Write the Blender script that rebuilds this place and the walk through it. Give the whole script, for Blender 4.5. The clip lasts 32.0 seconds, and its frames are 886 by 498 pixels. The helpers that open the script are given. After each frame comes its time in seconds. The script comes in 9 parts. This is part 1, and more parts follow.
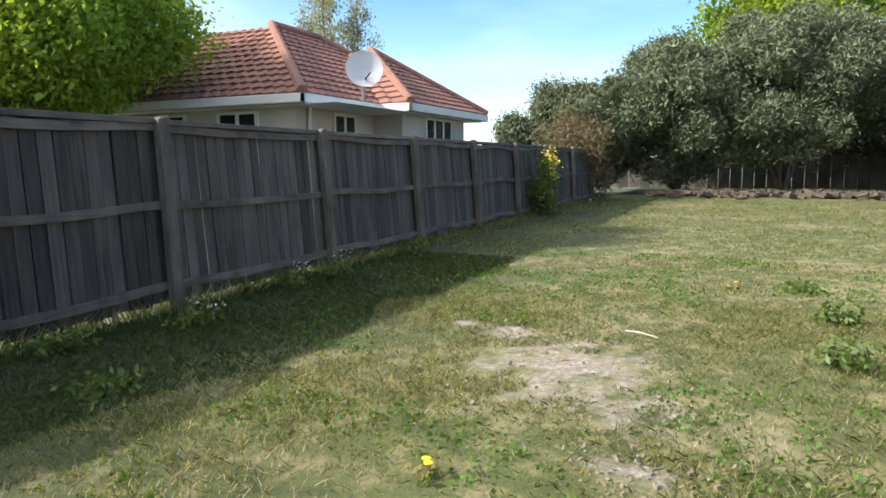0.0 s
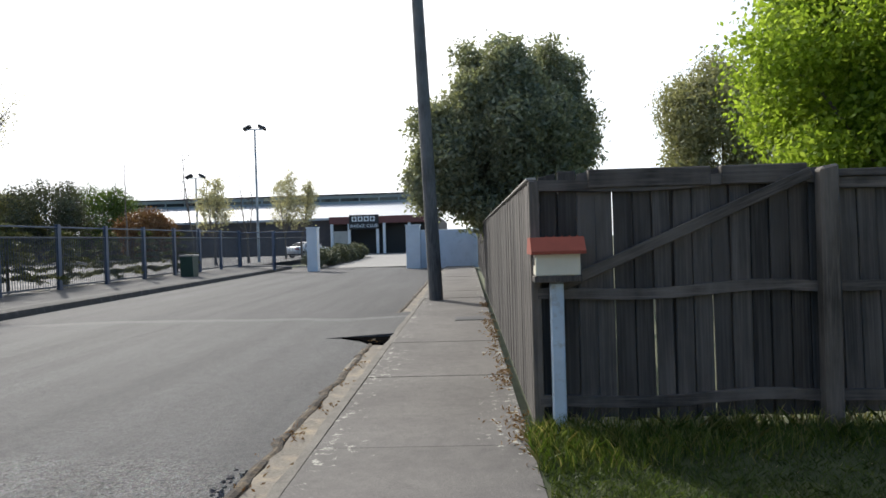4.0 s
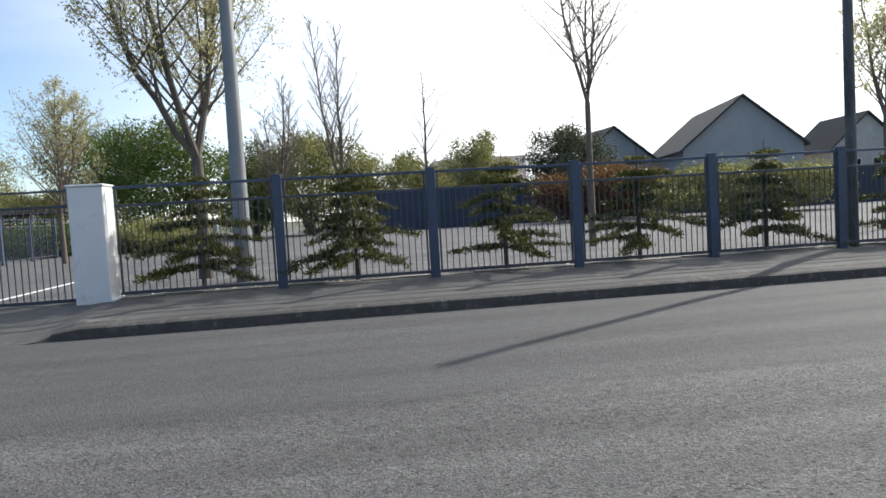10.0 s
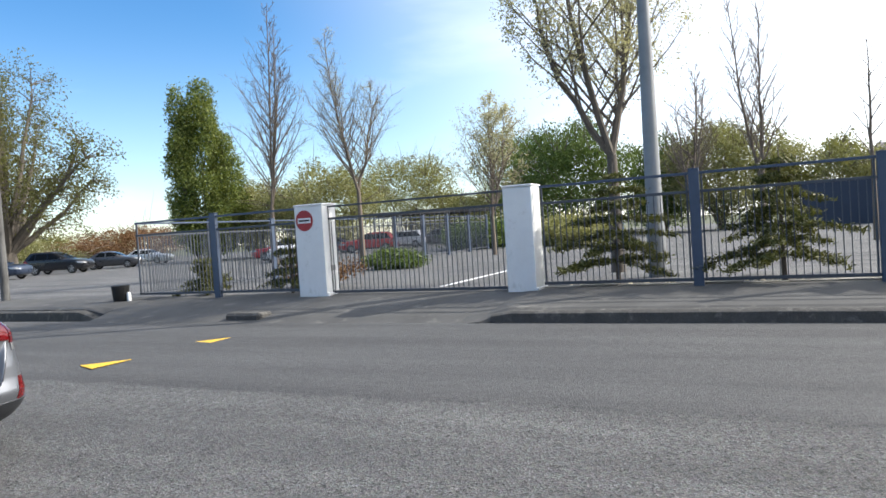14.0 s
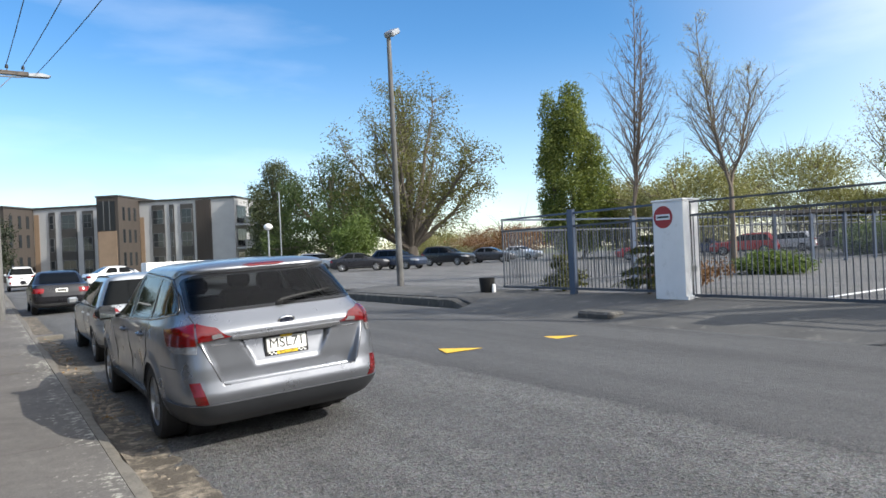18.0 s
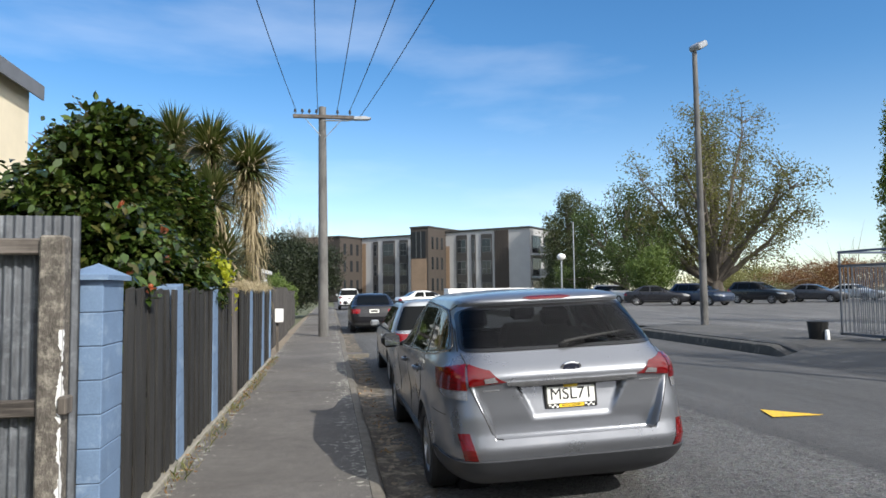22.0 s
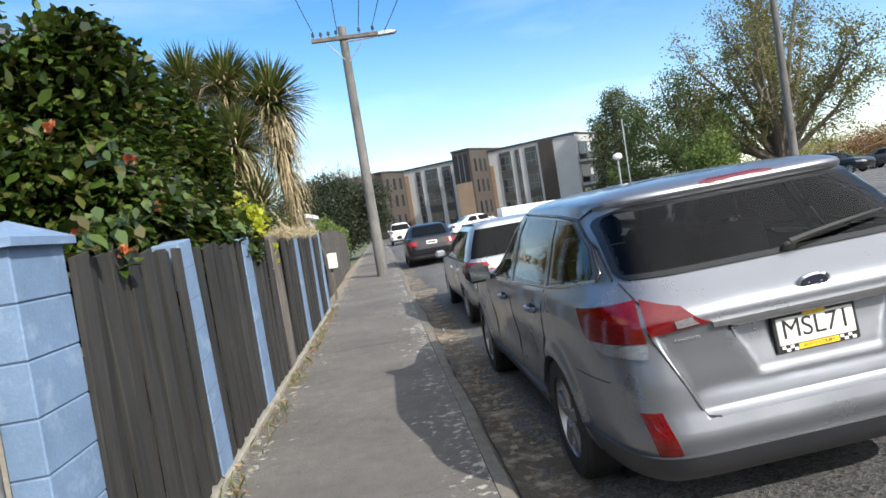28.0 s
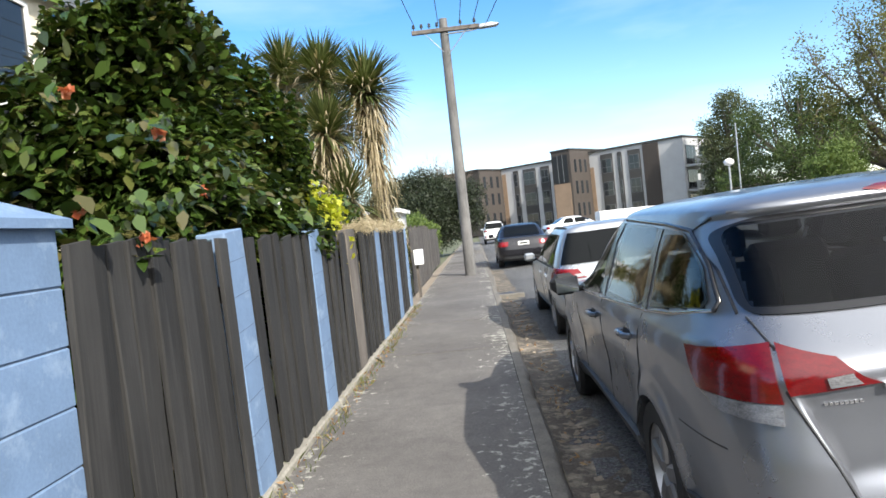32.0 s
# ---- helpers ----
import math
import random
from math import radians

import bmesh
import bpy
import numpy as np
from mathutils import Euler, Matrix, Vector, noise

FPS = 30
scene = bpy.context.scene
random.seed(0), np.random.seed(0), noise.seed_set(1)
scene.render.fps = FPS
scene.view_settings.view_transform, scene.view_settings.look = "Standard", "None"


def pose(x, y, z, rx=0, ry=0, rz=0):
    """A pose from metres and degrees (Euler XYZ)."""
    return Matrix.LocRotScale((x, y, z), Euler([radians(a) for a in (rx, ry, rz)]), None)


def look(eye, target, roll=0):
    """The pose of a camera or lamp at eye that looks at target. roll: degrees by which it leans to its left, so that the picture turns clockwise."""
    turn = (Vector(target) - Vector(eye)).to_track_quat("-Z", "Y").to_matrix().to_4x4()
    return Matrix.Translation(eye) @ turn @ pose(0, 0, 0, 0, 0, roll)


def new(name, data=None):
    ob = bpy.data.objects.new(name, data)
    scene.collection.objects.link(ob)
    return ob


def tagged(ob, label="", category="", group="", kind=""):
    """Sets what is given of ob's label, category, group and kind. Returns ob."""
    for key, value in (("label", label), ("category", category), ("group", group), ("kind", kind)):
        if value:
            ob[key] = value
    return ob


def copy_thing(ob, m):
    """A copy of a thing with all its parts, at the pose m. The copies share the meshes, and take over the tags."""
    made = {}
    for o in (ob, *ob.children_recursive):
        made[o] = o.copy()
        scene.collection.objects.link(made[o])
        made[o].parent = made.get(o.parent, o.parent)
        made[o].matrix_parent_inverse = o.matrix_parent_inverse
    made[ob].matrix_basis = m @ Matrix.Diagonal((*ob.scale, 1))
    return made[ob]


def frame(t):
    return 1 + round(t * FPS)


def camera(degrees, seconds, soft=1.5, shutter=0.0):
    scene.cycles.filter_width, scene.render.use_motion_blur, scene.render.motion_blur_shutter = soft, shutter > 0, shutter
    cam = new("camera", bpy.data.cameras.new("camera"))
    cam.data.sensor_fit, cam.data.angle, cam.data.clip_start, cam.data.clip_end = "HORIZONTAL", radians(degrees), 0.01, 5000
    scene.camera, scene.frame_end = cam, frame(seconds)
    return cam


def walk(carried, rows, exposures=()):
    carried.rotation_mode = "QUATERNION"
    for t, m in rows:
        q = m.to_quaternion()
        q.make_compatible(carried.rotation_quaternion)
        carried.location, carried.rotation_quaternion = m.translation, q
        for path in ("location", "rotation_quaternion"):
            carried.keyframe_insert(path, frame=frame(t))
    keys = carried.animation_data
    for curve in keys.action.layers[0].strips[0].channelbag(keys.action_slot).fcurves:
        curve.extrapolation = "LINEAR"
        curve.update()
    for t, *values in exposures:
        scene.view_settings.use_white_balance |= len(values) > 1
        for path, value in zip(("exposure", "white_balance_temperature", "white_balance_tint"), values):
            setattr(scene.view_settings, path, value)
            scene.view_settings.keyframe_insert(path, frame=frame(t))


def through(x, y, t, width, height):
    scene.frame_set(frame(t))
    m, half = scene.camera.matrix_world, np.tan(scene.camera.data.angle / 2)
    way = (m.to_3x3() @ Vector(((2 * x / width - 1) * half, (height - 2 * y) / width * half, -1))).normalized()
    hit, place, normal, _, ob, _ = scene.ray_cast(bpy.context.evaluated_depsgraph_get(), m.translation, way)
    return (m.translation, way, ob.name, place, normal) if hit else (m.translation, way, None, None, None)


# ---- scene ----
cam = camera(66.61, 32.0, 1.6)
PATH = [
    (0, (-1.824, -4.033, 1.504), 114.17, -7.28, 0.49),
    (0.5, (-1.783, -4.009, 1.505), 129.72, -6.66, 0.46),
    (1, (-1.703, -4.082, 1.470), 143.37, -6.85, -0.00),
    (1.5, (-1.520, -4.168, 1.471), 158.05, -7.49, 0.26),
    (2, (-1.293, -4.217, 1.502), 171.25, -5.10, 0.76),
    (2.5, (-1.258, -4.224, 1.507), 176.67, -2.24, 1.31),
    (3, (-1.307, -4.224, 1.516), 178.82, -2.53, 0.85),
    (3.5, (-1.332, -4.247, 1.527), 181.72, -0.86, 1.45),
    (5.5, (-1.018, -4.024, 1.527), 182.14, -1.19, 2.12),
    (6, (-0.978, -4.024, 1.527), 188.14, -1.43, 2.17),
    (6.5, (-0.992, -4.076, 1.519), 198.13, -1.43, 2.76),
    (7, (-1.014, -4.058, 1.497), 211.05, -1.14, 2.86),
    (7.5, (-0.995, -4.106, 1.497), 224.27, -1.14, 3.16),
    (8, (-1.013, -4.048, 1.491), 236.36, -1.84, 2.15),
    (8.5, (-0.998, -3.853, 1.485), 247.55, -3.08, 1.21),
    (9, (-0.992, -3.751, 1.490), 254.18, -2.12, 1.65),
    (9.5, (-1.009, -3.714, 1.496), 259.19, -2.41, 2.81),
    (10, (-1.019, -3.781, 1.504), 261.98, -3.23, 3.36),
    (10.5, (-1.017, -3.797, 1.501), 261.20, -2.15, 2.55),
    (11, (-1.044, -3.790, 1.513), 263.74, -1.52, 2.79),
    (11.5, (-1.055, -3.763, 1.531), 267.59, -2.52, 2.53),
    (12, (-1.102, -3.748, 1.565), 277.65, -4.03, 2.51),
    (12.5, (-1.080, -3.755, 1.577), 284.84, -3.16, 3.38),
    (13, (-1.111, -3.722, 1.572), 290.46, -2.31, 4.38),
    (13.5, (-1.090, -3.646, 1.562), 289.79, -3.12, 3.46),
    (14, (-1.071, -3.599, 1.531), 295.40, -1.56, 3.77),
    (14.5, (-0.699, -3.664, 1.462), 301.69, -1.20, 3.71),
    (15, (-0.522, -3.606, 1.448), 309.65, -0.13, 3.26),
    (15.5, (-0.448, -3.640, 1.495), 314.52, -0.32, 3.44),
    (17.5, (-0.409, -3.462, 1.446), 327.22, -2.46, 2.08),
    (18, (-0.409, -3.391, 1.454), 325.97, 0.17, 2.56),
    (18.5, (-0.427, -3.296, 1.461), 325.55, 1.36, 3.68),
    (19, (-0.351, -3.256, 1.462), 329.72, 1.96, 3.21),
    (19.5, (-0.200, -3.202, 1.445), 333.77, 0.86, 1.91),
    (20, (-0.141, -3.083, 1.441), 337.23, -0.32, 1.54),
    (20.5, (-0.118, -2.927, 1.451), 339.39, -0.62, 1.94),
    (21, (-0.018, -2.764, 1.460), 345.79, 0.23, 1.42),
    (21.5, (0.049, -2.646, 1.467), 349.89, 1.85, 0.36),
    (22, (0.003, -2.449, 1.477), 350.50, 3.46, 0.59),
    (22.5, (-0.024, -2.271, 1.476), 349.55, 2.94, -0.62),
    (23, (0.037, -2.092, 1.491), 353.34, 3.02, -0.59),
    (23.5, (0.035, -1.940, 1.490), 354.32, -0.25, -0.27),
    (24, (-0.062, -1.727, 1.500), 354.11, -2.27, 1.86),
    (24.5, (-0.107, -1.565, 1.485), 357.85, -3.72, 1.74),
    (25, (-0.065, -1.363, 1.471), 358.84, -0.66, 1.52),
    (25.5, (-0.084, -1.174, 1.464), 356.55, 0.05, 1.48),
    (27.5, (0.003, -0.707, 1.420), 357.46, -0.97, 8.49),
    (28, (-0.084, -0.586, 1.425), 354.55, -2.54, 8.88),
    (28.5, (-0.121, -0.536, 1.428), 355.03, -0.63, 8.83),
    (29, (-0.074, -0.417, 1.419), 358.80, 0.06, 8.84),
    (29.5, (-0.007, -0.289, 1.429), 360.75, 2.00, 7.24),
    (30, (-0.019, -0.153, 1.429), 357.96, 3.23, 5.04),
    (30.5, (-0.096, -0.014, 1.426), 355.82, 1.40, 6.33),
    (31, (-0.078, 0.018, 1.424), 359.77, 0.77, 7.85),
    (31.5, (0.017, 0.004, 1.422), 362.53, -0.07, 8.71),
    (32, (0.052, 0.020, 1.420), 362.70, -1.62, 6.06),
]
STOPS = [(0.0, 0.68), (0.5, 1.4), (1.0, 2.08), (1.6, 2.05), (1.9, 1.85), (2.2, 1.56), (2.6, 0.93), (3.0, 0.48), (4.5, -0.12), (6.0, -0.36), (7.0, -0.66), (8.0, -0.66), (9.0, -0.12), (10.0, 0.03), (13.0, 0.38), (16.0, 0.45), (18.0, 0.28), (20.0, 0.16), (22.0, 0.06), (23.5, 0.06), (25.0, 0.32), (28.0, 0.43), (30.0, 0.38), (31.0, 0.42), (32.0, 0.66)]
walk(cam, [(t, pose(*eye, 90 + pitch, lean, turn)) for t, eye, turn, pitch, lean in PATH], STOPS)

# ---------- sky and sun ----------
SUN_AZ, SUN_EL = 146.0, 34.0
sky_world = bpy.data.worlds.new("sky")
scene.world = sky_world
sky_world.use_nodes = True
wn = sky_world.node_tree
sky = wn.nodes.new("ShaderNodeTexSky")
sky.sky_type, sky.sun_disc = "NISHITA", False
sky.sun_elevation, sky.sun_rotation = radians(SUN_EL), radians(SUN_AZ)
sky.air_density, sky.dust_density, sky.ozone_density = 1.0, 0.25, 3.5
# thin high cloud, thicker towards the sun
tc = wn.nodes.new("ShaderNodeTexCoord")
mp = wn.nodes.new("ShaderNodeMapping")
mp.inputs["Scale"].default_value = (1.2, 1.2, 5.0)
cloud = wn.nodes.new("ShaderNodeTexNoise")
cloud.inputs["Scale"].default_value, cloud.inputs["Detail"].default_value = 1.6, 7
lum = wn.nodes.new("ShaderNodeMapRange")
lum.inputs["From Min"].default_value, lum.inputs["From Max"].default_value, lum.inputs["To Max"].default_value = 0.5, 0.85, 0.28
dot = wn.nodes.new("ShaderNodeVectorMath")
dot.operation = "DOT_PRODUCT"
sun_way = Vector((math.sin(radians(SUN_AZ)) * math.cos(radians(SUN_EL)), math.cos(radians(SUN_AZ)) * math.cos(radians(SUN_EL)), math.sin(radians(SUN_EL))))
dot.inputs[1].default_value = sun_way
near = wn.nodes.new("ShaderNodeMapRange")
near.interpolation_type = "SMOOTHSTEP"
near.inputs["From Min"].default_value, near.inputs["From Max"].default_value = 0.05, 0.9
# pale haze low over the horizon
sep = wn.nodes.new("ShaderNodeSeparateXYZ")
haze = wn.nodes.new("ShaderNodeMapRange")
haze.interpolation_type = "SMOOTHSTEP"
for k, v in (("From Min", 0.32), ("From Max", -0.02), ("To Min", 0.0), ("To Max", 0.17)):
    haze.inputs[k].default_value = v
add2 = wn.nodes.new("ShaderNodeMath")
add2.operation = "ADD"
add = wn.nodes.new("ShaderNodeMath")
add.operation, add.use_clamp = "ADD", True
mix = wn.nodes.new("ShaderNodeMix")
mix.data_type = "RGBA"
mix.inputs["B"].default_value = (12.6, 12.75, 13.1, 1)
rich = wn.nodes.new("ShaderNodeHueSaturation")
rich.inputs["Saturation"].default_value, rich.inputs["Value"].default_value = 1.24, 1.36
bg = wn.nodes["Background"]
bg.inputs["Strength"].default_value = 0.12
for a, b in ((tc.outputs["Generated"], mp.inputs["Vector"]), (mp.outputs["Vector"], cloud.inputs["Vector"]), (cloud.outputs["Fac"], lum.inputs["Value"]),
             (tc.outputs["Generated"], dot.inputs[0]), (dot.outputs["Value"], near.inputs["Value"]), (near.outputs["Result"], add.inputs[0]),
             (tc.outputs["Generated"], sep.inputs[0]), (sep.outputs["Z"], haze.inputs["Value"]), (lum.outputs["Result"], add2.inputs[0]), (haze.outputs["Result"], add2.inputs[1]), (add2.outputs[0], add.inputs[1]), (add.outputs[0], mix.inputs["Factor"]), (sky.outputs["Color"], rich.inputs["Color"]), (rich.outputs["Color"], mix.inputs["A"]), (mix.outputs["Result"], bg.inputs["Color"])):
    wn.links.new(a, b)

sun_lamp = bpy.data.lights.new("sun", "SUN")
sun_lamp.energy, sun_lamp.angle, sun_lamp.color = 5.0, radians(0.55), (1.0, 0.95, 0.87)
sun_ob = new("sun", sun_lamp)
sun_ob.matrix_basis = look(sun_way * 60, (0, 0, 0))

# ---------- helpers ----------
class Geo:
    """Vertices and faces gathered for one mesh."""

    def __init__(self):
        self.v, self.f = [], []

    def add(self, verts, faces):
        n = len(self.v)
        self.v.extend(verts)
        self.f.extend([tuple(i + n for i in f) for f in faces])
        return self

    def box(self, x0, y0, z0, x1, y1, z1, c=0.0):
        """A box, its edges chamfered by c."""
        if c <= 0:
            v = [(x, y, z) for z in (z0, z1) for y in (y0, y1) for x in (x0, x1)]
            return self.add(v, [(0, 2, 3, 1), (4, 5, 7, 6), (0, 1, 5, 4), (2, 6, 7, 3), (0, 4, 6, 2), (1, 3, 7, 5)])
        c = min(c, 0.45 * min(abs(x1 - x0), abs(y1 - y0), abs(z1 - z0)))
        lo, hi = (x0, y0, z0), (x1, y1, z1)
        v, idx = [], {}
        for sx in (0, 1):
            for sy in (0, 1):
                for sz in (0, 1):
                    s = (sx, sy, sz)
                    for a in range(3):
                        p = []
                        for k in range(3):
                            base = hi[k] if s[k] else lo[k]
                            p.append(base if k == a else base + (-c if s[k] else c))
                        idx[s, a] = len(v)
                        v.append(tuple(p))
        f = []
        for a in range(3):
            b, d = (a + 1) % 3, (a + 2) % 3
            for s in (0, 1):
                ring = []
                for (u, w) in ((0, 0), (1, 0), (1, 1), (0, 1)):
                    k = [0, 0, 0]
                    k[a], k[b], k[d] = s, u, w
                    ring.append(idx[tuple(k), a])
                f.append(tuple(ring if s else ring[::-1]))
            for u in (0, 1):
                for w in (0, 1):
                    k0, k1 = [0, 0, 0], [0, 0, 0]
                    k0[b] = k1[b] = u
                    k0[d] = k1[d] = w
                    k1[a] = 1
                    q = [idx[tuple(k0), b], idx[tuple(k1), b], idx[tuple(k1), d], idx[tuple(k0), d]]
                    f.append(tuple(q if (u == w) else q[::-1]))
        for k in [(x, y, z) for x in (0, 1) for y in (0, 1) for z in (0, 1)]:
            t = [idx[k, 0], idx[k, 1], idx[k, 2]]
            f.append(tuple(t if sum(k) % 2 else t[::-1]))
        return self.add(v, f)

    def tube(self, pts, rad, n=8, cap=True):
        """A round tube through pts; rad is one radius or one for each point."""
        pts = [Vector(p) for p in pts]
        rad = [rad] * len(pts) if isinstance(rad, (int, float)) else list(rad)
        base = len(self.v)
        side = None
        for i, p in enumerate(pts):
            d = (pts[min(i + 1, len(pts) - 1)] - pts[max(i - 1, 0)]).normalized()
            if side is None:
                side = d.cross(Vector((0.31, 0.95, 0.07)) if abs(d.z) > 0.8 else Vector((0, 0, 1))).normalized()
            side = (side - d * side.dot(d)).normalized()
            up = d.cross(side)
            for k in range(n):
                a = 2 * math.pi * k / n
                self.v.append(tuple(p + (side * math.cos(a) + up * math.sin(a)) * rad[i]))
        for i in range(len(pts) - 1):
            for k in range(n):
                a, b = base + i * n + k, base + i * n + (k + 1) % n
                self.f.append((a, b, b + n, a + n))
        if cap:
            self.f.append(tuple(base + k for k in range(n))[::-1])
            self.f.append(tuple(base + (len(pts) - 1) * n + k for k in range(n)))
        return self

    def prism(self, poly, axis, a, b):
        """A flat outline, pushed along an axis (0 x, 1 y, 2 z) from a to b."""
        def at(p, w):
            q = [0, 0, 0]
            q[(axis + 1) % 3], q[(axis + 2) % 3], q[axis] = p[0], p[1], w
            return tuple(q)
        n = len(poly)
        v = [at(p, a) for p in poly] + [at(p, b) for p in poly]
        f = [tuple(range(n))[::-1], tuple(range(n, 2 * n))] + [(i, (i + 1) % n, (i + 1) % n + n, i + n) for i in range(n)]
        return self.add(v, f)

    def lathe(self, prof, n=20, centre=(0, 0, 0), axis=2, cap=True):
        """Turned shape; prof holds (radius, height)."""
        base = len(self.v)
        for r, h in prof:
            for k in range(n):
                a = 2 * math.pi * k / n
                q = [0, 0, 0]
                q[(axis + 1) % 3], q[(axis + 2) % 3], q[axis] = r * math.cos(a), r * math.sin(a), h
                self.v.append((q[0] + centre[0], q[1] + centre[1], q[2] + centre[2]))
        for i in range(len(prof) - 1):
            for k in range(n):
                a, b = base + i * n + k, base + i * n + (k + 1) % n
                self.f.append((a, b, b + n, a + n))
        if cap:
            self.f.append(tuple(base + k for k in range(n))[::-1])
            self.f.append(tuple(base + (len(prof) - 1) * n + k for k in range(n)))
        return self

    def turn(self, m, start=0):
        for i in range(start, len(self.v)):
            self.v[i] = tuple(m @ Vector(self.v[i]))
        return self

    def mesh(self, name, smooth=0):
        me = bpy.data.meshes.new(name)
        me.from_pydata(self.v, [], self.f)
        if smooth:
            me.shade_smooth()
            me.set_sharp_from_angle(angle=radians(smooth))
        return me


def part(name, geo, material, parent=None, label="", at=None, smooth=0):
    """Links a mesh as one object, under a thing or a part."""
    me = geo if isinstance(geo, bpy.types.Mesh) else geo.mesh(name, smooth)
    if material is not None and not me.materials:
        me.materials.append(material)
    ob = new(name, me)
    ob.parent = parent
    if at is not None:
        ob.matrix_basis = at
    return tagged(ob, label)


def thing(name, m, label, category, group="", kind=""):
    ob = new(name)
    ob.empty_display_size = 0.2
    ob.matrix_basis = m
    return tagged(ob, label, category, group, kind)


def solo(name, geo, material, label, category="", group="", kind="", at=None, smooth=0):
    """A thing or a piece of the setting that is one mesh."""
    return tagged(part(name, geo, material, None, label, at, smooth), "", category, group, kind)


def soup(name, verts, n, material, parent=None):
    """A mesh of many loose faces with n corners each, from an array of corners."""
    verts = np.asarray(verts, dtype=np.float32).reshape(-1, 3)
    count = len(verts) // n
    me = bpy.data.meshes.new(name)
    me.vertices.add(len(verts))
    me.vertices.foreach_set("co", verts.ravel())
    me.loops.add(len(verts))
    me.loops.foreach_set("vertex_index", np.arange(len(verts), dtype=np.int32))
    me.polygons.add(count)
    me.polygons.foreach_set("loop_start", np.arange(count, dtype=np.int32) * n)
    me.update(calc_edges=True)
    me.materials.append(material)
    ob = new(name, me)
    ob.parent = parent
    return ob


# ---------- materials ----------
def nodes_of(name):
    m = bpy.data.materials.new(name)
    m.use_nodes = True
    nt = m.node_tree
    return m, nt, nt.nodes["Principled BSDF"]


def link(nt, a, b):
    nt.links.new(a, b)


def noise_of(nt, vec, scale, detail=6, rough=0.6, stretch=None):
    n = nt.nodes.new("ShaderNodeTexNoise")
    n.inputs["Scale"].default_value, n.inputs["Detail"].default_value, n.inputs["Roughness"].default_value = scale, detail, rough
    if stretch:
        mp = nt.nodes.new("ShaderNodeMapping")
        mp.inputs["Scale"].default_value = stretch
        link(nt, vec, mp.inputs["Vector"])
        vec = mp.outputs["Vector"]
    link(nt, vec, n.inputs["Vector"])
    return n.outputs["Fac"]


def ramp_of(nt, fac, stops):
    r = nt.nodes.new("ShaderNodeValToRGB")
    e = r.color_ramp.elements
    while len(e) < len(stops):
        e.new(0.5)
    for k, (p, c) in zip(e, stops):
        k.position, k.color = p, (*c[:3], 1)
    link(nt, fac, r.inputs["Fac"])
    return r.outputs["Color"]


def mix_of(nt, fac, a, b, how="MIX"):
    x = nt.nodes.new("ShaderNodeMix")
    x.data_type, x.blend_type = "RGBA", how
    for sock, val in ((x.inputs["Factor"], fac), (x.inputs["A"], a), (x.inputs["B"], b)):
        if isinstance(val, (int, float)):
            sock.default_value = val
        elif isinstance(val, tuple):
            sock.default_value = (*val[:3], 1)
        else:
            link(nt, val, sock)
    return x.outputs["Result"]


def step_of(nt, fac, lo, hi):
    r = nt.nodes.new("ShaderNodeMapRange")
    r.inputs["From Min"].default_value, r.inputs["From Max"].default_value = lo, hi
    link(nt, fac, r.inputs["Value"])
    return r.outputs["Result"]


def bump_of(nt, bsdf, height, strength, dist=0.01):
    b = nt.nodes.new("ShaderNodeBump")
    b.inputs["Strength"].default_value, b.inputs["Distance"].default_value = strength, dist
    link(nt, height, b.inputs["Height"])
    link(nt, b.outputs["Normal"], bsdf.inputs["Normal"])


def coords(nt, world=False):
    if world:
        return nt.nodes.new("ShaderNodeNewGeometry").outputs["Position"]
    return nt.nodes.new("ShaderNodeTexCoord").outputs["Object"]


def plain(name, col, rough=0.6, metal=0.0, var=0.2, scale=3.0, fine=60.0, bump=0.15, stretch=None, dirt=None, dirt_amount=0.4, world=False, rnd=0.0, coat=0.0, dist=0.004):
    """A painted or natural surface: coarse and fine variation, stains, relief."""
    m, nt, b = nodes_of(name)
    if max(col) < 0.5:
        col = tuple(c * 0.8 for c in col)
    vec = coords(nt, world)
    big = noise_of(nt, vec, scale, 5, 0.6, stretch)
    small = noise_of(nt, vec, fine, 4, 0.6, stretch)
    lo, hi = tuple(c * (1 - var) for c in col), tuple(min(1, c * (1 + var)) for c in col)
    c = ramp_of(nt, big, [(0.3, lo), (0.7, hi)])
    c = mix_of(nt, 0.5 * min(1, var * 3), c, ramp_of(nt, small, [(0.35, lo), (0.65, hi)]))
    if dirt:
        c = mix_of(nt, step_of(nt, noise_of(nt, vec, scale * 1.7, 8, 0.7), 0.62 - 0.3 * dirt_amount, 0.75), c, dirt)
    if rnd:
        info = nt.nodes.new("ShaderNodeObjectInfo")
        c = mix_of(nt, 1.0, c, ramp_of(nt, info.outputs["Random"], [(0, (1 - rnd,) * 3), (1, (1,) * 3)]), "MULTIPLY")
    link(nt, c, b.inputs["Base Color"])
    b.inputs["Roughness"].default_value, b.inputs["Metallic"].default_value, b.inputs["Coat Weight"].default_value = rough, metal, coat
    if bump:
        bump_of(nt, b, mix_of(nt, 0.5, big, small), bump, dist)
    return m


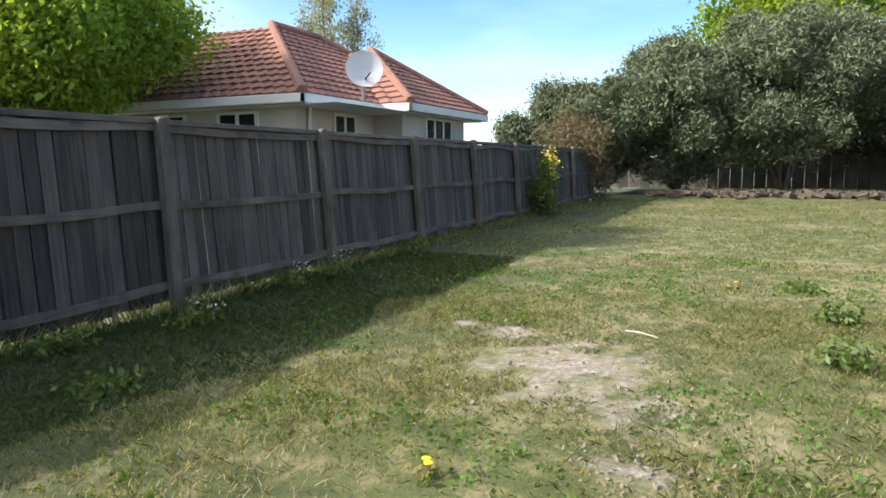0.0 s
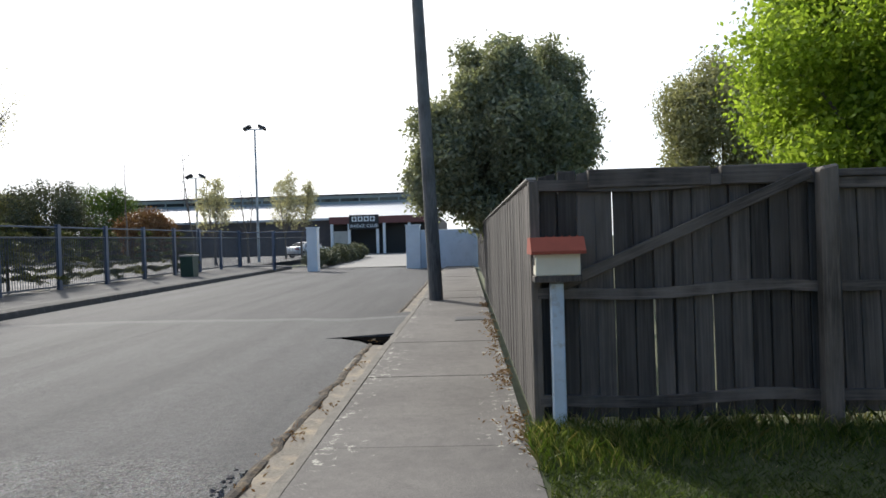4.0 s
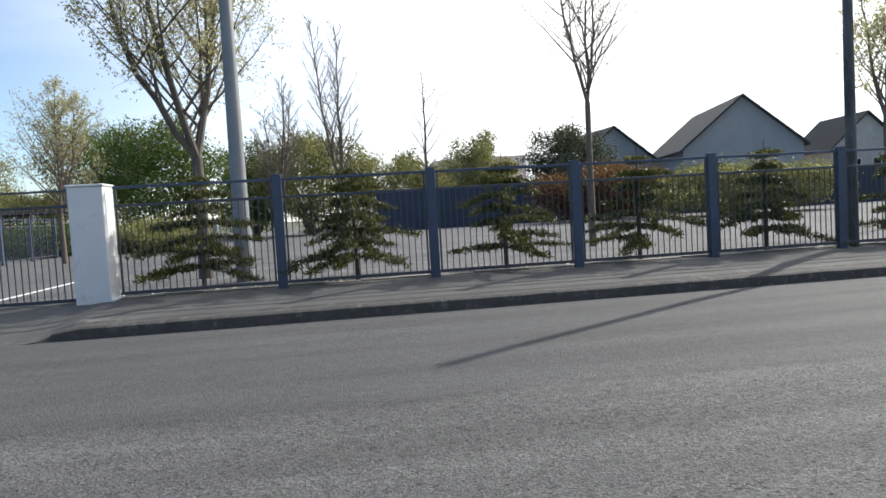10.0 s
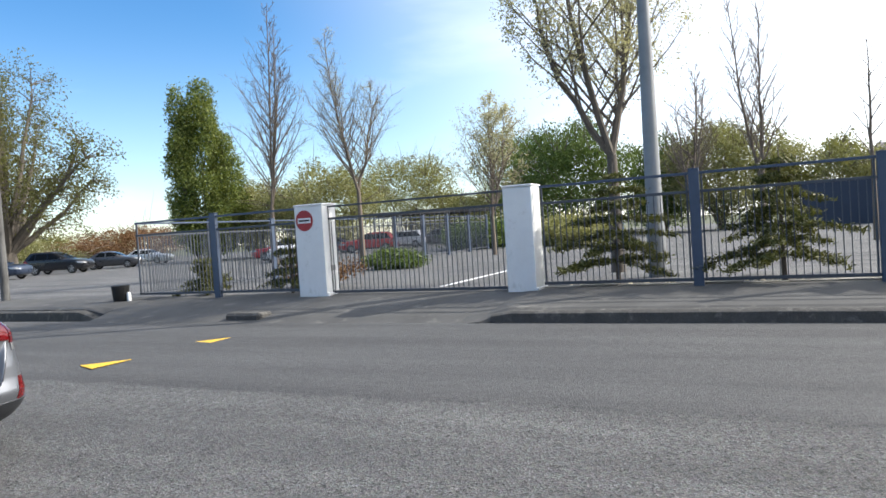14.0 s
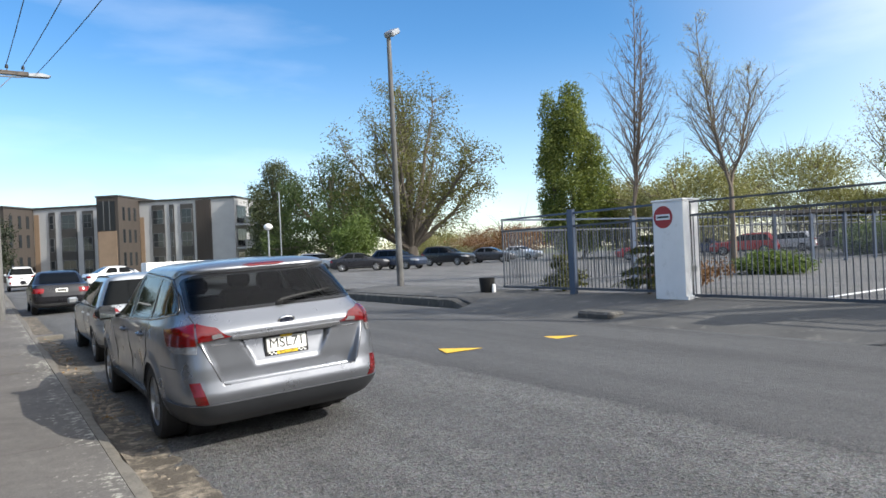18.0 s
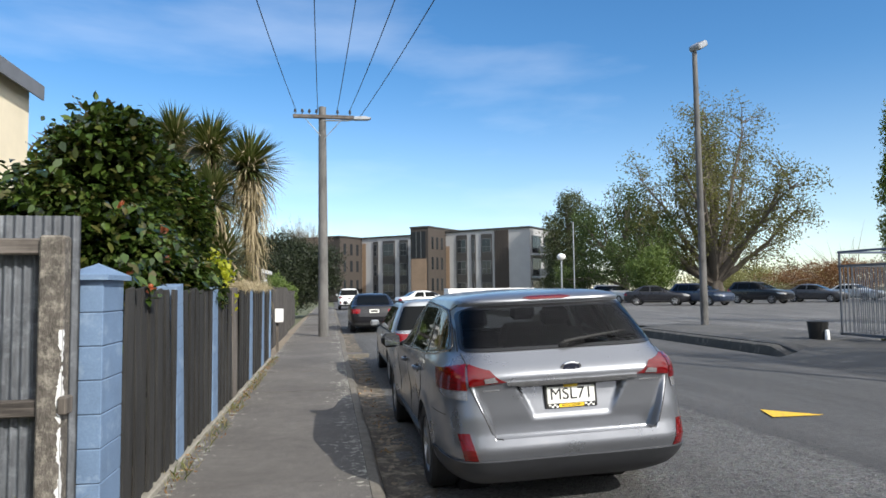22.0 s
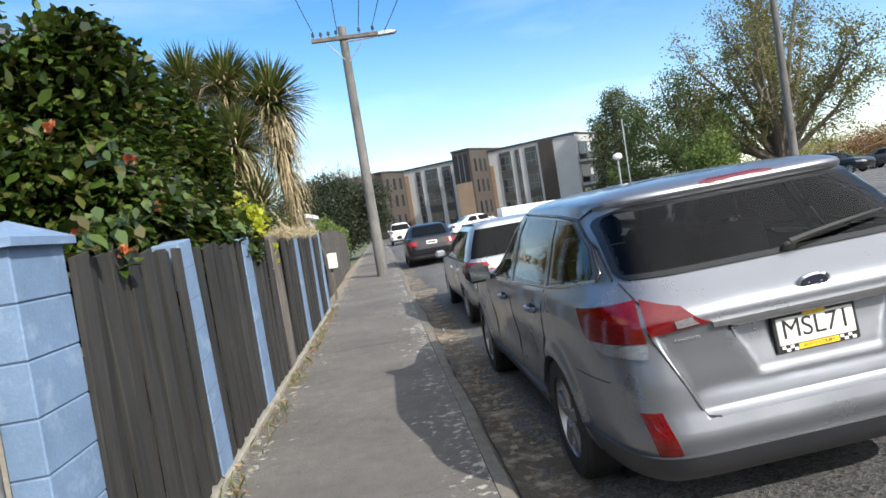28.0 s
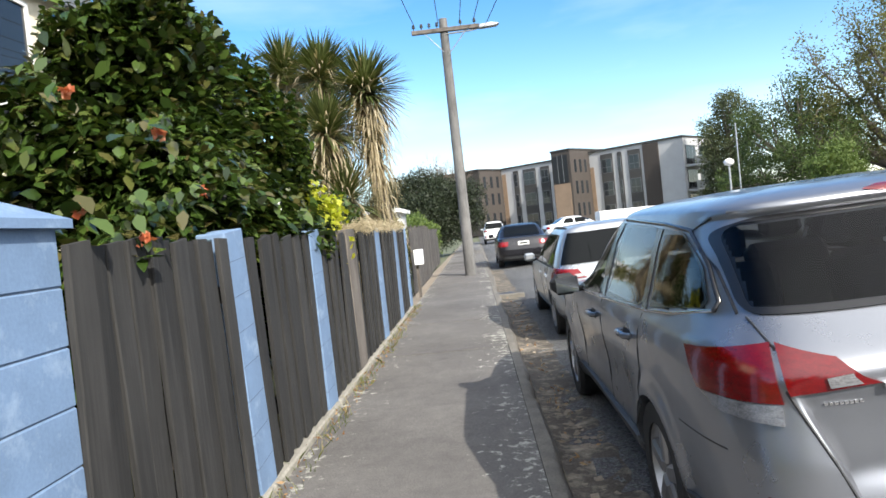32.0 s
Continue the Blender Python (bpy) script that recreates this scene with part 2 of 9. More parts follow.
def leafy(name, cols, rough=0.5, through=0.35, gloss=0.35):
    """Leaves: each one its own shade, some light passing through."""
    m, nt, b = nodes_of(name)
    g = nt.nodes.new("ShaderNodeNewGeometry")
    n = len(cols)
    cols = [tuple(0.82 * v for v in k) for k in cols]
    c = ramp_of(nt, g.outputs["Random Per Island"], [(i / max(1, n - 1), k) for i, k in enumerate(cols)])
    link(nt, c, b.inputs["Base Color"])
    b.inputs["Roughness"].default_value, b.inputs["Specular IOR Level"].default_value = rough, gloss
    t = nt.nodes.new("ShaderNodeBsdfTranslucent")
    link(nt, mix_of(nt, 1.0, c, (1.0, 1.0, 0.55), "MULTIPLY"), t.inputs["Color"])
    mx = nt.nodes.new("ShaderNodeMixShader")
    mx.inputs["Fac"].default_value = through
    link(nt, b.outputs["BSDF"], mx.inputs[1])
    link(nt, t.outputs["BSDF"], mx.inputs[2])
    link(nt, mx.outputs["Shader"], nt.nodes["Material Output"].inputs["Surface"])
    return m


def weathered(name, col, pale, rnd=0.35, run=(1, 1, 0.05)):
    """Grey weathered timber, grain along z unless run says otherwise."""
    m, nt, b = nodes_of(name)
    col, pale = tuple(0.78 * v for v in col), tuple(0.78 * v for v in pale)
    vec = coords(nt)
    info = nt.nodes.new("ShaderNodeObjectInfo")
    sh = nt.nodes.new("ShaderNodeVectorMath")
    sh.operation = "ADD"
    comb = nt.nodes.new("ShaderNodeCombineXYZ")
    mul = nt.nodes.new("ShaderNodeMath")
    mul.operation = "MULTIPLY"
    mul.inputs[1].default_value = 37.0
    link(nt, info.outputs["Random"], mul.inputs[0])
    link(nt, mul.outputs[0], comb.inputs[2])
    link(nt, mul.outputs[0], comb.inputs[0])
    link(nt, vec, sh.inputs[0])
    link(nt, comb.outputs[0], sh.inputs[1])
    vec = sh.outputs[0]
    grain = noise_of(nt, vec, 55, 6, 0.65, run)
    broad = noise_of(nt, vec, 2.2, 5, 0.6, (1, 1, 0.5))
    dark = tuple(c * 0.55 for c in col)
    c = ramp_of(nt, grain, [(0.38, tuple(k * 0.6 for k in dark)), (0.5, col), (0.64, pale)])
    c = mix_of(nt, step_of(nt, broad, 0.35, 0.8), c, tuple(x * 1.15 for x in pale), "MIX")
    c = mix_of(nt, 0.4, c, ramp_of(nt, broad, [(0.3, dark), (0.7, pale)]))
    c = mix_of(nt, 1.0, c, ramp_of(nt, info.outputs["Random"], [(0, (1 - rnd,) * 3), (1, (1,) * 3)]), "MULTIPLY")
    link(nt, c, b.inputs["Base Color"])
    b.inputs["Roughness"].default_value = 0.85
    bump_of(nt, b, grain, 0.5, 0.004)
    return m


def paint(name, col, rough=0.28, metal=0.6, coat=0.5):
    m, nt, b = nodes_of(name)
    vec = coords(nt)
    dust = noise_of(nt, vec, 3.0, 6, 0.65)
    flake = noise_of(nt, vec, 900, 2, 0.5)
    c = mix_of(nt, 0.25, col, ramp_of(nt, flake, [(0.3, tuple(k * 0.7 for k in col)), (0.7, tuple(min(1, k * 1.3) for k in col))]))
    c = mix_of(nt, step_of(nt, dust, 0.62, 1.3 if max(col) > 0.1 else 3.0), c, (0.4, 0.37, 0.32))
    link(nt, c, b.inputs["Base Color"])
    b.inputs["Metallic"].default_value, b.inputs["Coat Weight"].default_value, b.inputs["Coat Roughness"].default_value = metal, coat, 0.025
    link(nt, step_of(nt, dust, -1.0 * rough, 2.2), b.inputs["Roughness"])
    b.inputs["Roughness"].default_value = rough
    return m


def glass(name, col, rough=0.02, alpha=1.0):
    """Dark glazing: a clear gloss over a deep tint."""
    m, nt, b = nodes_of(name)
    b.inputs["Base Color"].default_value = (*col, 1)
    b.inputs["Roughness"].default_value, b.inputs["IOR"].default_value = rough, 1.5
    if alpha < 1:
        b.inputs["Transmission Weight"].default_value = 1 - alpha
    vec = coords(nt)
    bump_of(nt, b, noise_of(nt, vec, 0.8, 2), 0.04, 0.02)
    return m


def asphalt(name, base, patchy=0.3, zones=False):
    """Worn bitumen: stones, coarse patches, stains."""
    m, nt, b = nodes_of(name)
    vec = coords(nt, True)
    v = nt.nodes.new("ShaderNodeTexVoronoi")
    v.inputs["Scale"].default_value = 48
    link(nt, vec, v.inputs["Vector"])
    stones = noise_of(nt, vec, 95, 3, 0.75)
    mid = noise_of(nt, vec, 9, 6, 0.7)
    wide = noise_of(nt, vec, 0.55, 6, 0.62, (1.5, 0.5, 1))
    tracks = noise_of(nt, vec, 0.9, 4, 0.5, (1.6, 0.10, 1))
    c = ramp_of(nt, stones, [(0.3, tuple(k * 0.35 for k in base)), (0.5, base), (0.7, tuple(k * 2.3 for k in base))])
    c = mix_of(nt, 0.75, c, v.outputs["Color"], "OVERLAY")
    hs = nt.nodes.new("ShaderNodeHueSaturation")
    hs.inputs["Saturation"].default_value = 0.12
    link(nt, c, hs.inputs["Color"])
    c = mix_of(nt, 1.0, hs.outputs["Color"], ramp_of(nt, mid, [(0.3, (0.8,) * 3), (0.7, (1.15,) * 3)]), "MULTIPLY")
    c = mix_of(nt, 1.0, c, ramp_of(nt, wide, [(0.3, (1 - patchy,) * 3), (0.7, (1 + patchy, 1 + patchy * 0.97, 1 + patchy * 0.9))]), "MULTIPLY")
    c = mix_of(nt, 1.0, c, ramp_of(nt, tracks, [(0.35, (0.8,) * 3), (0.6, (1.08,) * 3)]), "MULTIPLY")
    if zones:
        sep = nt.nodes.new("ShaderNodeSeparateXYZ")
        link(nt, vec, sep.inputs[0])
        wob = noise_of(nt, vec, 0.8, 6, 0.68)

        def band(axis, amount, lo, hi):
            q = nt.nodes.new("ShaderNodeMath")
            q.operation = "MULTIPLY_ADD"
            q.inputs[1].default_value = amount
            link(nt, wob, q.inputs[0])
            link(nt, sep.outputs[axis], q.inputs[2])
            return step_of(nt, q.outputs[0], lo, hi)

        def times(p, q):
            r = nt.nodes.new("ShaderNodeMath")
            r.operation = "MULTIPLY"
            link(nt, p, r.inputs[0])
            link(nt, q, r.inputs[1])
            return r.outputs[0]

        # coarse chip seal on the near lane, smooth old asphalt elsewhere, a dark seam along the crown
        chips = times(band("X", 1.2, 5.15, 4.95), band("Y", 1.4, -8.55, -8.25))
        smooth_ = ramp_of(nt, mid, [(0.3, tuple(k * 0.98 for k in base)), (0.7, tuple(k * 1.25 for k in base))])
        smooth_ = mix_of(nt, 0.35, smooth_, c)
        smooth_ = mix_of(nt, 1.0, smooth_, ramp_of(nt, tracks, [(0.32, (0.86,) * 3), (0.5, (1.0,) * 3), (0.68, (1.08,) * 3)]), "MULTIPLY")
        c = mix_of(nt, chips, smooth_, c)
        seam = times(band("X", 0.5, 4.56, 4.64), band("X", 0.5, 4.76, 4.68))
        c = mix_of(nt, times(seam, step_of(nt, mid, 0.42, 0.62)), c, mix_of(nt, 1.0, c, (0.6, 0.6, 0.62), "MULTIPLY"))
        c = mix_of(nt, band("Y", 0.5, -17.8, -17.9), c, mix_of(nt, 1.0, c, (0.78, 0.78, 0.8), "MULTIPLY"))
        line = times(band("Y", 0.5, -17.85, -17.7), band("Y", 0.5, -17.3, -17.6))
        c = mix_of(nt, times(line, step_of(nt, mid, 0.3, 0.6)), c, tuple(k * 1.9 for k in base))
    link(nt, c, b.inputs["Base Color"])
    b.inputs["Roughness"].default_value, b.inputs["Specular IOR Level"].default_value = 0.84, 0.33
    bump_of(nt, b, mix_of(nt, 0.5, v.outputs["Distance"], stones), 0.9, 0.012)
    return m

# ---------- palette ----------
M_ROAD = asphalt("asphalt_road", (0.066, 0.066, 0.067), 0.2, True)
M_LOT = asphalt("asphalt_lot", (0.092, 0.09, 0.087), 0.25)
def path_mat():
    """Grey concrete, pale lichen spreading in from the edges."""
    m, nt, b = nodes_of("concrete_path")
    vec = coords(nt, True)
    at = nt.nodes.new("ShaderNodeAttribute")
    at.attribute_name = "edge"
    wide, mid, fine = noise_of(nt, vec, 0.7, 5, 0.6), noise_of(nt, vec, 7, 6, 0.7), noise_of(nt, vec, 120, 3, 0.6)
    c = ramp_of(nt, wide, [(0.3, (0.088, 0.081, 0.075)), (0.7, (0.142, 0.132, 0.121))])
    c = mix_of(nt, 1.0, c, ramp_of(nt, mid, [(0.3, (0.85,) * 3), (0.7, (1.15,) * 3)]), "MULTIPLY")
    c = mix_of(nt, 1.0, c, ramp_of(nt, fine, [(0.3, (0.62,) * 3), (0.7, (1.38,) * 3)]), "MULTIPLY")
    patch = noise_of(nt, vec, 11, 7, 0.72)
    region = noise_of(nt, vec, 0.9, 2, 0.5)
    s1 = nt.nodes.new("ShaderNodeMath")
    s1.operation = "MULTIPLY_ADD"
    s1.inputs[1].default_value, s1.inputs[2].default_value = 0.20, -0.12
    link(nt, at.outputs["Fac"], s1.inputs[0])
    s2 = nt.nodes.new("ShaderNodeMath")
    s2.operation = "ADD"
    link(nt, patch, s2.inputs[0])
    link(nt, s1.outputs[0], s2.inputs[1])
    s3 = nt.nodes.new("ShaderNodeMath")
    s3.operation = "MULTIPLY_ADD"
    s3.inputs[1].default_value = 0.30
    link(nt, region, s3.inputs[0])
    link(nt, s2.outputs[0], s3.inputs[2])
    c = mix_of(nt, step_of(nt, s3.outputs[0], 0.755, 0.81), c, mix_of(nt, fine, (0.28, 0.28, 0.23), (0.43, 0.42, 0.37)))
    link(nt, c, b.inputs["Base Color"])
    b.inputs["Roughness"].default_value = 0.9
    bump_of(nt, b, fine, 0.4, 0.004)
    return m


M_PATH = path_mat()
M_FARPATH = plain("bitumen_path", (0.10, 0.098, 0.094), 0.9, 0, 0.35, 1.1, 70, 0.5, None, (0.2, 0.19, 0.17), 0.2, True)
M_KERB = plain("kerb_concrete", (0.19, 0.175, 0.148), 0.9, 0, 0.35, 3, 60, 0.8, None, (0.09, 0.08, 0.07), 0.6, True, dist=0.012)
M_FARKERB = plain("old_kerb_stone", (0.085, 0.082, 0.076), 0.9, 0, 0.4, 3, 50, 0.9, None, (0.2, 0.19, 0.17), 0.25, True, dist=0.012)
M_DIRT = plain("dry_soil", (0.30, 0.25, 0.19), 0.95, 0, 0.3, 3, 60, 0.8, None, (0.16, 0.12, 0.08), 0.4, True, dist=0.015)
M_FENCE = weathered("weathered_paling", (0.074, 0.065, 0.058), (0.19, 0.17, 0.153), 0.6)
M_RAIL = weathered("weathered_rail", (0.1, 0.085, 0.072), (0.24, 0.21, 0.18), 0.3)
M_RAILX = weathered("weathered_cross_rail", (0.1, 0.085, 0.074), (0.24, 0.21, 0.185), 0.3, (0.05, 1, 1))
M_RAILY = weathered("weathered_long_rail", (0.1, 0.085, 0.074), (0.24, 0.21, 0.185), 0.3, (1, 0.05, 1))
M_DARKFENCE = weathered("dark_stained_paling", (0.017, 0.017, 0.0168), (0.05, 0.048, 0.045), 0.5)
M_POLE = weathered("pole_timber", (0.12, 0.118, 0.114), (0.23, 0.226, 0.218), 0.1)
M_WHITE = plain("white_paint", (0.78, 0.78, 0.77), 0.6, 0, 0.05, 2, 40, 0.1, None, (0.55, 0.54, 0.5), 0.15)
M_BLOCK = plain("blue_block_paint", (0.165, 0.255, 0.4), 0.75, 0, 0.2, 3, 70, 0.4, None, (0.27, 0.36, 0.48), 0.3)
M_STEEL = plain("blue_steel_paint", (0.075, 0.105, 0.165), 0.45, 0, 0.15, 4, 50, 0.05)
M_PALEPANEL = plain("pale_blue_panel", (0.42, 0.49, 0.56), 0.6, 0, 0.1, 1, 20, 0.05)
M_BAR = plain("grey_steel_bar", (0.095, 0.107, 0.128), 0.5, 0.2, 0.15, 4, 50, 0.05)
M_GALV = plain("galvanised_steel", (0.42, 0.44, 0.46), 0.45, 0.6, 0.12, 4, 40, 0.08)
M_BARK = plain("grey_bark", (0.16, 0.135, 0.11), 0.95, 0, 0.35, 5, 40, 0.8, (1, 1, 0.3), dist=0.02)
M_TWIG = plain("bare_twig", (0.2, 0.16, 0.125), 0.9, 0, 0.25, 6, 40, 0.3)
M_BLACK = plain("black_rubber", (0.018, 0.018, 0.018), 0.7, 0, 0.2, 6, 60, 0.2)
M_PLASTIC = plain("dark_plastic", (0.05, 0.052, 0.055), 0.6, 0, 0.15, 6, 80, 0.1)
M_CREAM = plain("cream_plaster", (0.74, 0.66, 0.5), 0.85, 0, 0.08, 1.5, 60, 0.2)
M_WIRE = plain("wire", (0.02, 0.02, 0.022), 0.6, 0, 0.1, 4, 20, 0)

# ---------- ground ----------
def sheet(name, x0, y0, x1, y1, z, material, label, rough=0.0, step=1.0, kind="structure"):
    """A level patch of ground with slight unevenness."""
    g = Geo()
    nx, ny = max(1, int((x1 - x0) / step)), max(1, int((y1 - y0) / step))
    for j in range(ny + 1):
        for i in range(nx + 1):
            x, y = x0 + (x1 - x0) * i / nx, y0 + (y1 - y0) * j / ny
            g.v.append((x, y, z + rough * noise.noise((x * 0.7, y * 0.7, 3.1))))
    for j in range(ny):
        for i in range(nx):
            a = j * (nx + 1) + i
            g.f.append((a, a + 1, a + nx + 2, a + nx + 1))
    return solo(name, g, material, label, "", "", kind, smooth=60)


def grass_mat():
    m, nt, b = nodes_of("lawn_ground")
    vec = coords(nt, True)
    wide, mid, fine = noise_of(nt, vec, 0.45, 6, 0.62), noise_of(nt, vec, 3.0, 6, 0.7), noise_of(nt, vec, 60, 4, 0.7)
    c = ramp_of(nt, mid, [(0.25, (0.052, 0.075, 0.018)), (0.5, (0.15, 0.165, 0.055)), (0.7, (0.4, 0.325, 0.185))])
    # straw in the open lawn; green grass along the fence, darkened for its shade
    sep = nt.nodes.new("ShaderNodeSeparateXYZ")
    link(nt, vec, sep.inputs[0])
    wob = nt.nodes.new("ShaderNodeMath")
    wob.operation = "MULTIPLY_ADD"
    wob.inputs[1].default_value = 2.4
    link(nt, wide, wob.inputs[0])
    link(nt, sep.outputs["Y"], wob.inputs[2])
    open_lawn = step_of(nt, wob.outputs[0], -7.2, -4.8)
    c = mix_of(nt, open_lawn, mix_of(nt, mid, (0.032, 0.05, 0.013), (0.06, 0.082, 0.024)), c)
    dry = nt.nodes.new("ShaderNodeMath")
    dry.operation = "MULTIPLY"
    link(nt, open_lawn, dry.inputs[0])
    link(nt, step_of(nt, mix_of(nt, 0.5, wide, mid), 0.5, 0.62), dry.inputs[1])
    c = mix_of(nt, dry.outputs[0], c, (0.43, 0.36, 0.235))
    c = mix_of(nt, 0.6, c, ramp_of(nt, fine, [(0.3, (0.03, 0.05, 0.012)), (0.7, (0.24, 0.25, 0.11))]), "OVERLAY")
    rag = noise_of(nt, vec, 2.6, 7, 0.72)
    soil = ramp_of(nt, noise_of(nt, vec, 13, 8, 0.82), [(0.3, (0.07, 0.055, 0.038)), (0.5, (0.25, 0.21, 0.16)), (0.68, (0.5, 0.46, 0.4))])
    for x, y, r in SPOTS:
        far = nt.nodes.new("ShaderNodeVectorMath")
        far.operation = "DISTANCE"
        far.inputs[1].default_value = (x, y, 0)
        link(nt, vec, far.inputs[0])
        sum_ = nt.nodes.new("ShaderNodeMath")
        sum_.operation = "MULTIPLY_ADD"
        sum_.inputs[1].default_value = 5.0 * r
        link(nt, rag, sum_.inputs[0])
        link(nt, far.outputs["Value"], sum_.inputs[2])
        c = mix_of(nt, step_of(nt, sum_.outputs[0], 3.25 * r, 2.5 * r), c, soil)
    link(nt, c, b.inputs["Base Color"])
    b.inputs["Roughness"].default_value = 0.95
    bump_of(nt, b, mix_of(nt, 0.5, fine, rag), 0.8, 0.02)
    return m


# worn places in the lawn: x, y, radius
SPOTS = [(-6.6, -5.2, 1.15), (-5.9, -4.7, 0.45), (-7.4, -5.9, 0.35), (-6.6, -2.6, 0.55), (-5.0, -4.5, 0.3), (-4.3, -3.0, 0.45), (-7.6, -6.4, 0.3)]
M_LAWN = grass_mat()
ground = sheet("ground", -600, -600, 600, 600, -0.16, plain("far_ground", (0.12, 0.13, 0.07), 0.95, 0, 0.3, 0.2, 4, 0.2, None, None, 0, True), "wide flat grassy ground beyond the street", 0, 100)
road = Geo()
ys = [-140 + 2.0 * k for k in range(131)]
for y in ys:
    k = 0.35 if y > -2 else (-0.05 if y < -8 else -0.05 + 0.4 * (y + 8) / 6)
    for s, zz in ((0, -0.10), (0.06, -0.085), (0.2, -0.037), (0.35, -0.016), (0.6, 0.0), (0.85, -0.03), (1.0, -0.08)):
        road.v.append((k + 0.12 + (9.75 - k - 0.12) * s, y, zz + 0.006 * noise.noise((s * 6, y * 0.4, 0))))
for j in range(len(ys) - 1):
    for i in range(6):
        a = j * 7 + i
        road.f.append((a, a + 1, a + 8, a + 7))
solo("road", road, M_ROAD, "grey worn asphalt road with stone chips and tyre marks", "", "", "structure", smooth=60)
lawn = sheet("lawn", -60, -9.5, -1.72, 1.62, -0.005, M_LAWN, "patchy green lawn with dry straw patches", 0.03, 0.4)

# ---------- trees and shrubs ----------
def limbs(rng, p, d, length, r, depth, out, tips, bend=0.25, splits=3, shrink=0.7, lift=0.12, wide=0.7):
    pts, rad, n = [tuple(p)], [r], 4
    for i in range(n):
        d = (d + Vector(rng.uniform(-bend, bend, 3)) + Vector((0, 0, lift))).normalized()
        p = p + d * (length / n)
        pts.append(tuple(p))
        rad.append(r * (1 - 0.45 * (i + 1) / n))
    out.append((pts, rad))
    if depth <= 1:
        tips.extend(pts[1:])
    if depth > 0:
        for k in range(splits):
            a = rng.uniform(0, 2 * math.pi)
            side = d.orthogonal().normalized()
            side = side * math.cos(a) + d.cross(side) * math.sin(a)
            w = wide * rng.uniform(0.6, 1.2) if k else wide * 0.35
            at = Vector(pts[-1 - (0 if k < 2 else int(rng.integers(0, 3)))])
            limbs(rng, at, (d + side * w).normalized(), length * shrink * rng.uniform(0.8, 1.15), r * 0.55, depth - 1, out, tips, bend, splits, shrink, lift, wide)


def leaf_faces(rng, centres, per, spread, size, slim=0.45, up=0.3, corners=4):
    """Loose leaves scattered round the centres."""
    c = np.repeat(np.asarray(centres, dtype=np.float64), per, axis=0)
    n = len(c)
    c = c + rng.normal(0, 1, (n, 3)) * np.asarray(spread)
    a = rng.normal(0, 1, (n, 3))
    a /= np.linalg.norm(a, axis=1)[:, None]
    b = rng.normal(0, 1, (n, 3)) + np.array([0, 0, up])
    b -= a * (a * b).sum(1)[:, None]
    b /= np.linalg.norm(b, axis=1)[:, None] + 1e-9
    nrm = np.cross(a, b)
    l = (size * rng.uniform(0.6, 1.25, n))[:, None]
    w = l * slim
    if corners == 4:
        v = np.stack([c - a * l * 0.5, c + b * w * 0.5 + nrm * l * 0.06, c + a * l * 0.5, c - b * w * 0.5 + nrm * l * 0.06], 1)
    else:
        v = np.stack([c - a * l * 0.5, c - a * l * 0.18 + b * w * 0.5 + nrm * w * 0.14, c + a * l * 0.2 + b * w * 0.42 + nrm * w * 0.14, c + a * l * 0.55 - nrm * l * 0.06,
                      c + a * l * 0.2 - b * w * 0.42 + nrm * w * 0.14, c - a * l * 0.18 - b * w * 0.5 + nrm * w * 0.14], 1)
    return v.reshape(-1, 3)


def wood_mesh(out, n=6):
    g = Geo()
    for pts, rad in out:
        g.tube(pts, rad, n if rad[0] > 0.03 else 4, cap=False)
    return g


def tree(x, y, z, height, label, leaves, seed, trunk=0.16, bole=0.25, depth=4, splits=3, wide=0.7, lift=0.12, per=6, size=0.12, spread=0.3, bend=0.22, shrink=0.72,
         bark=None, slim=0.5, group="", name="tree", lean=(0, 0), limit=40000):
    """A tapered trunk with forking limbs and a crown of loose leaves."""
    rng = np.random.default_rng(seed)
    base = thing(name, pose(x, y, z, 0, 0, 0), label, "tree", group)
    out, tips = [], []
    first = height * bole
    p0 = Vector((0, 0, -0.1))
    top = Vector((lean[0], lean[1], first))
    trunk_pts = [tuple(p0), tuple(p0.lerp(top, 0.35) + Vector((0.03, -0.02, 0))), tuple(p0.lerp(top, 0.7)), tuple(top)]
    out_t = [(trunk_pts, [trunk * 1.35, trunk, trunk * 0.92, trunk * 0.85])]
    reach = height * (1 - bole) * (1 - shrink) / (1 - shrink ** (depth + 1)) * 1.12
    for k in range(max(2, splits)):
        a = 2 * math.pi * (k + rng.uniform(-0.2, 0.2)) / max(2, splits)
        d = Vector((math.cos(a) * wide * (0.3 if k == 0 else 1), math.sin(a) * wide * (0.3 if k == 0 else 1), 1)).normalized()
        limbs(rng, top, d, reach, trunk * 0.6, depth - 1, out, tips, bend, splits, shrink, lift, wide)
    part("trunk", wood_mesh(out_t, 10), bark or M_BARK, base, smooth=50)
    part("branchwork", wood_mesh(out), bark or M_BARK, base)
    if leaves is not None and per > 0:
        tips = np.array(tips)
        if len(tips) * per > limit:
            tips = tips[rng.choice(len(tips), limit // per, replace=False)]
        soup("crown", leaf_faces(rng, tips, per, spread, size, slim), 4, leaves, base)
    return base


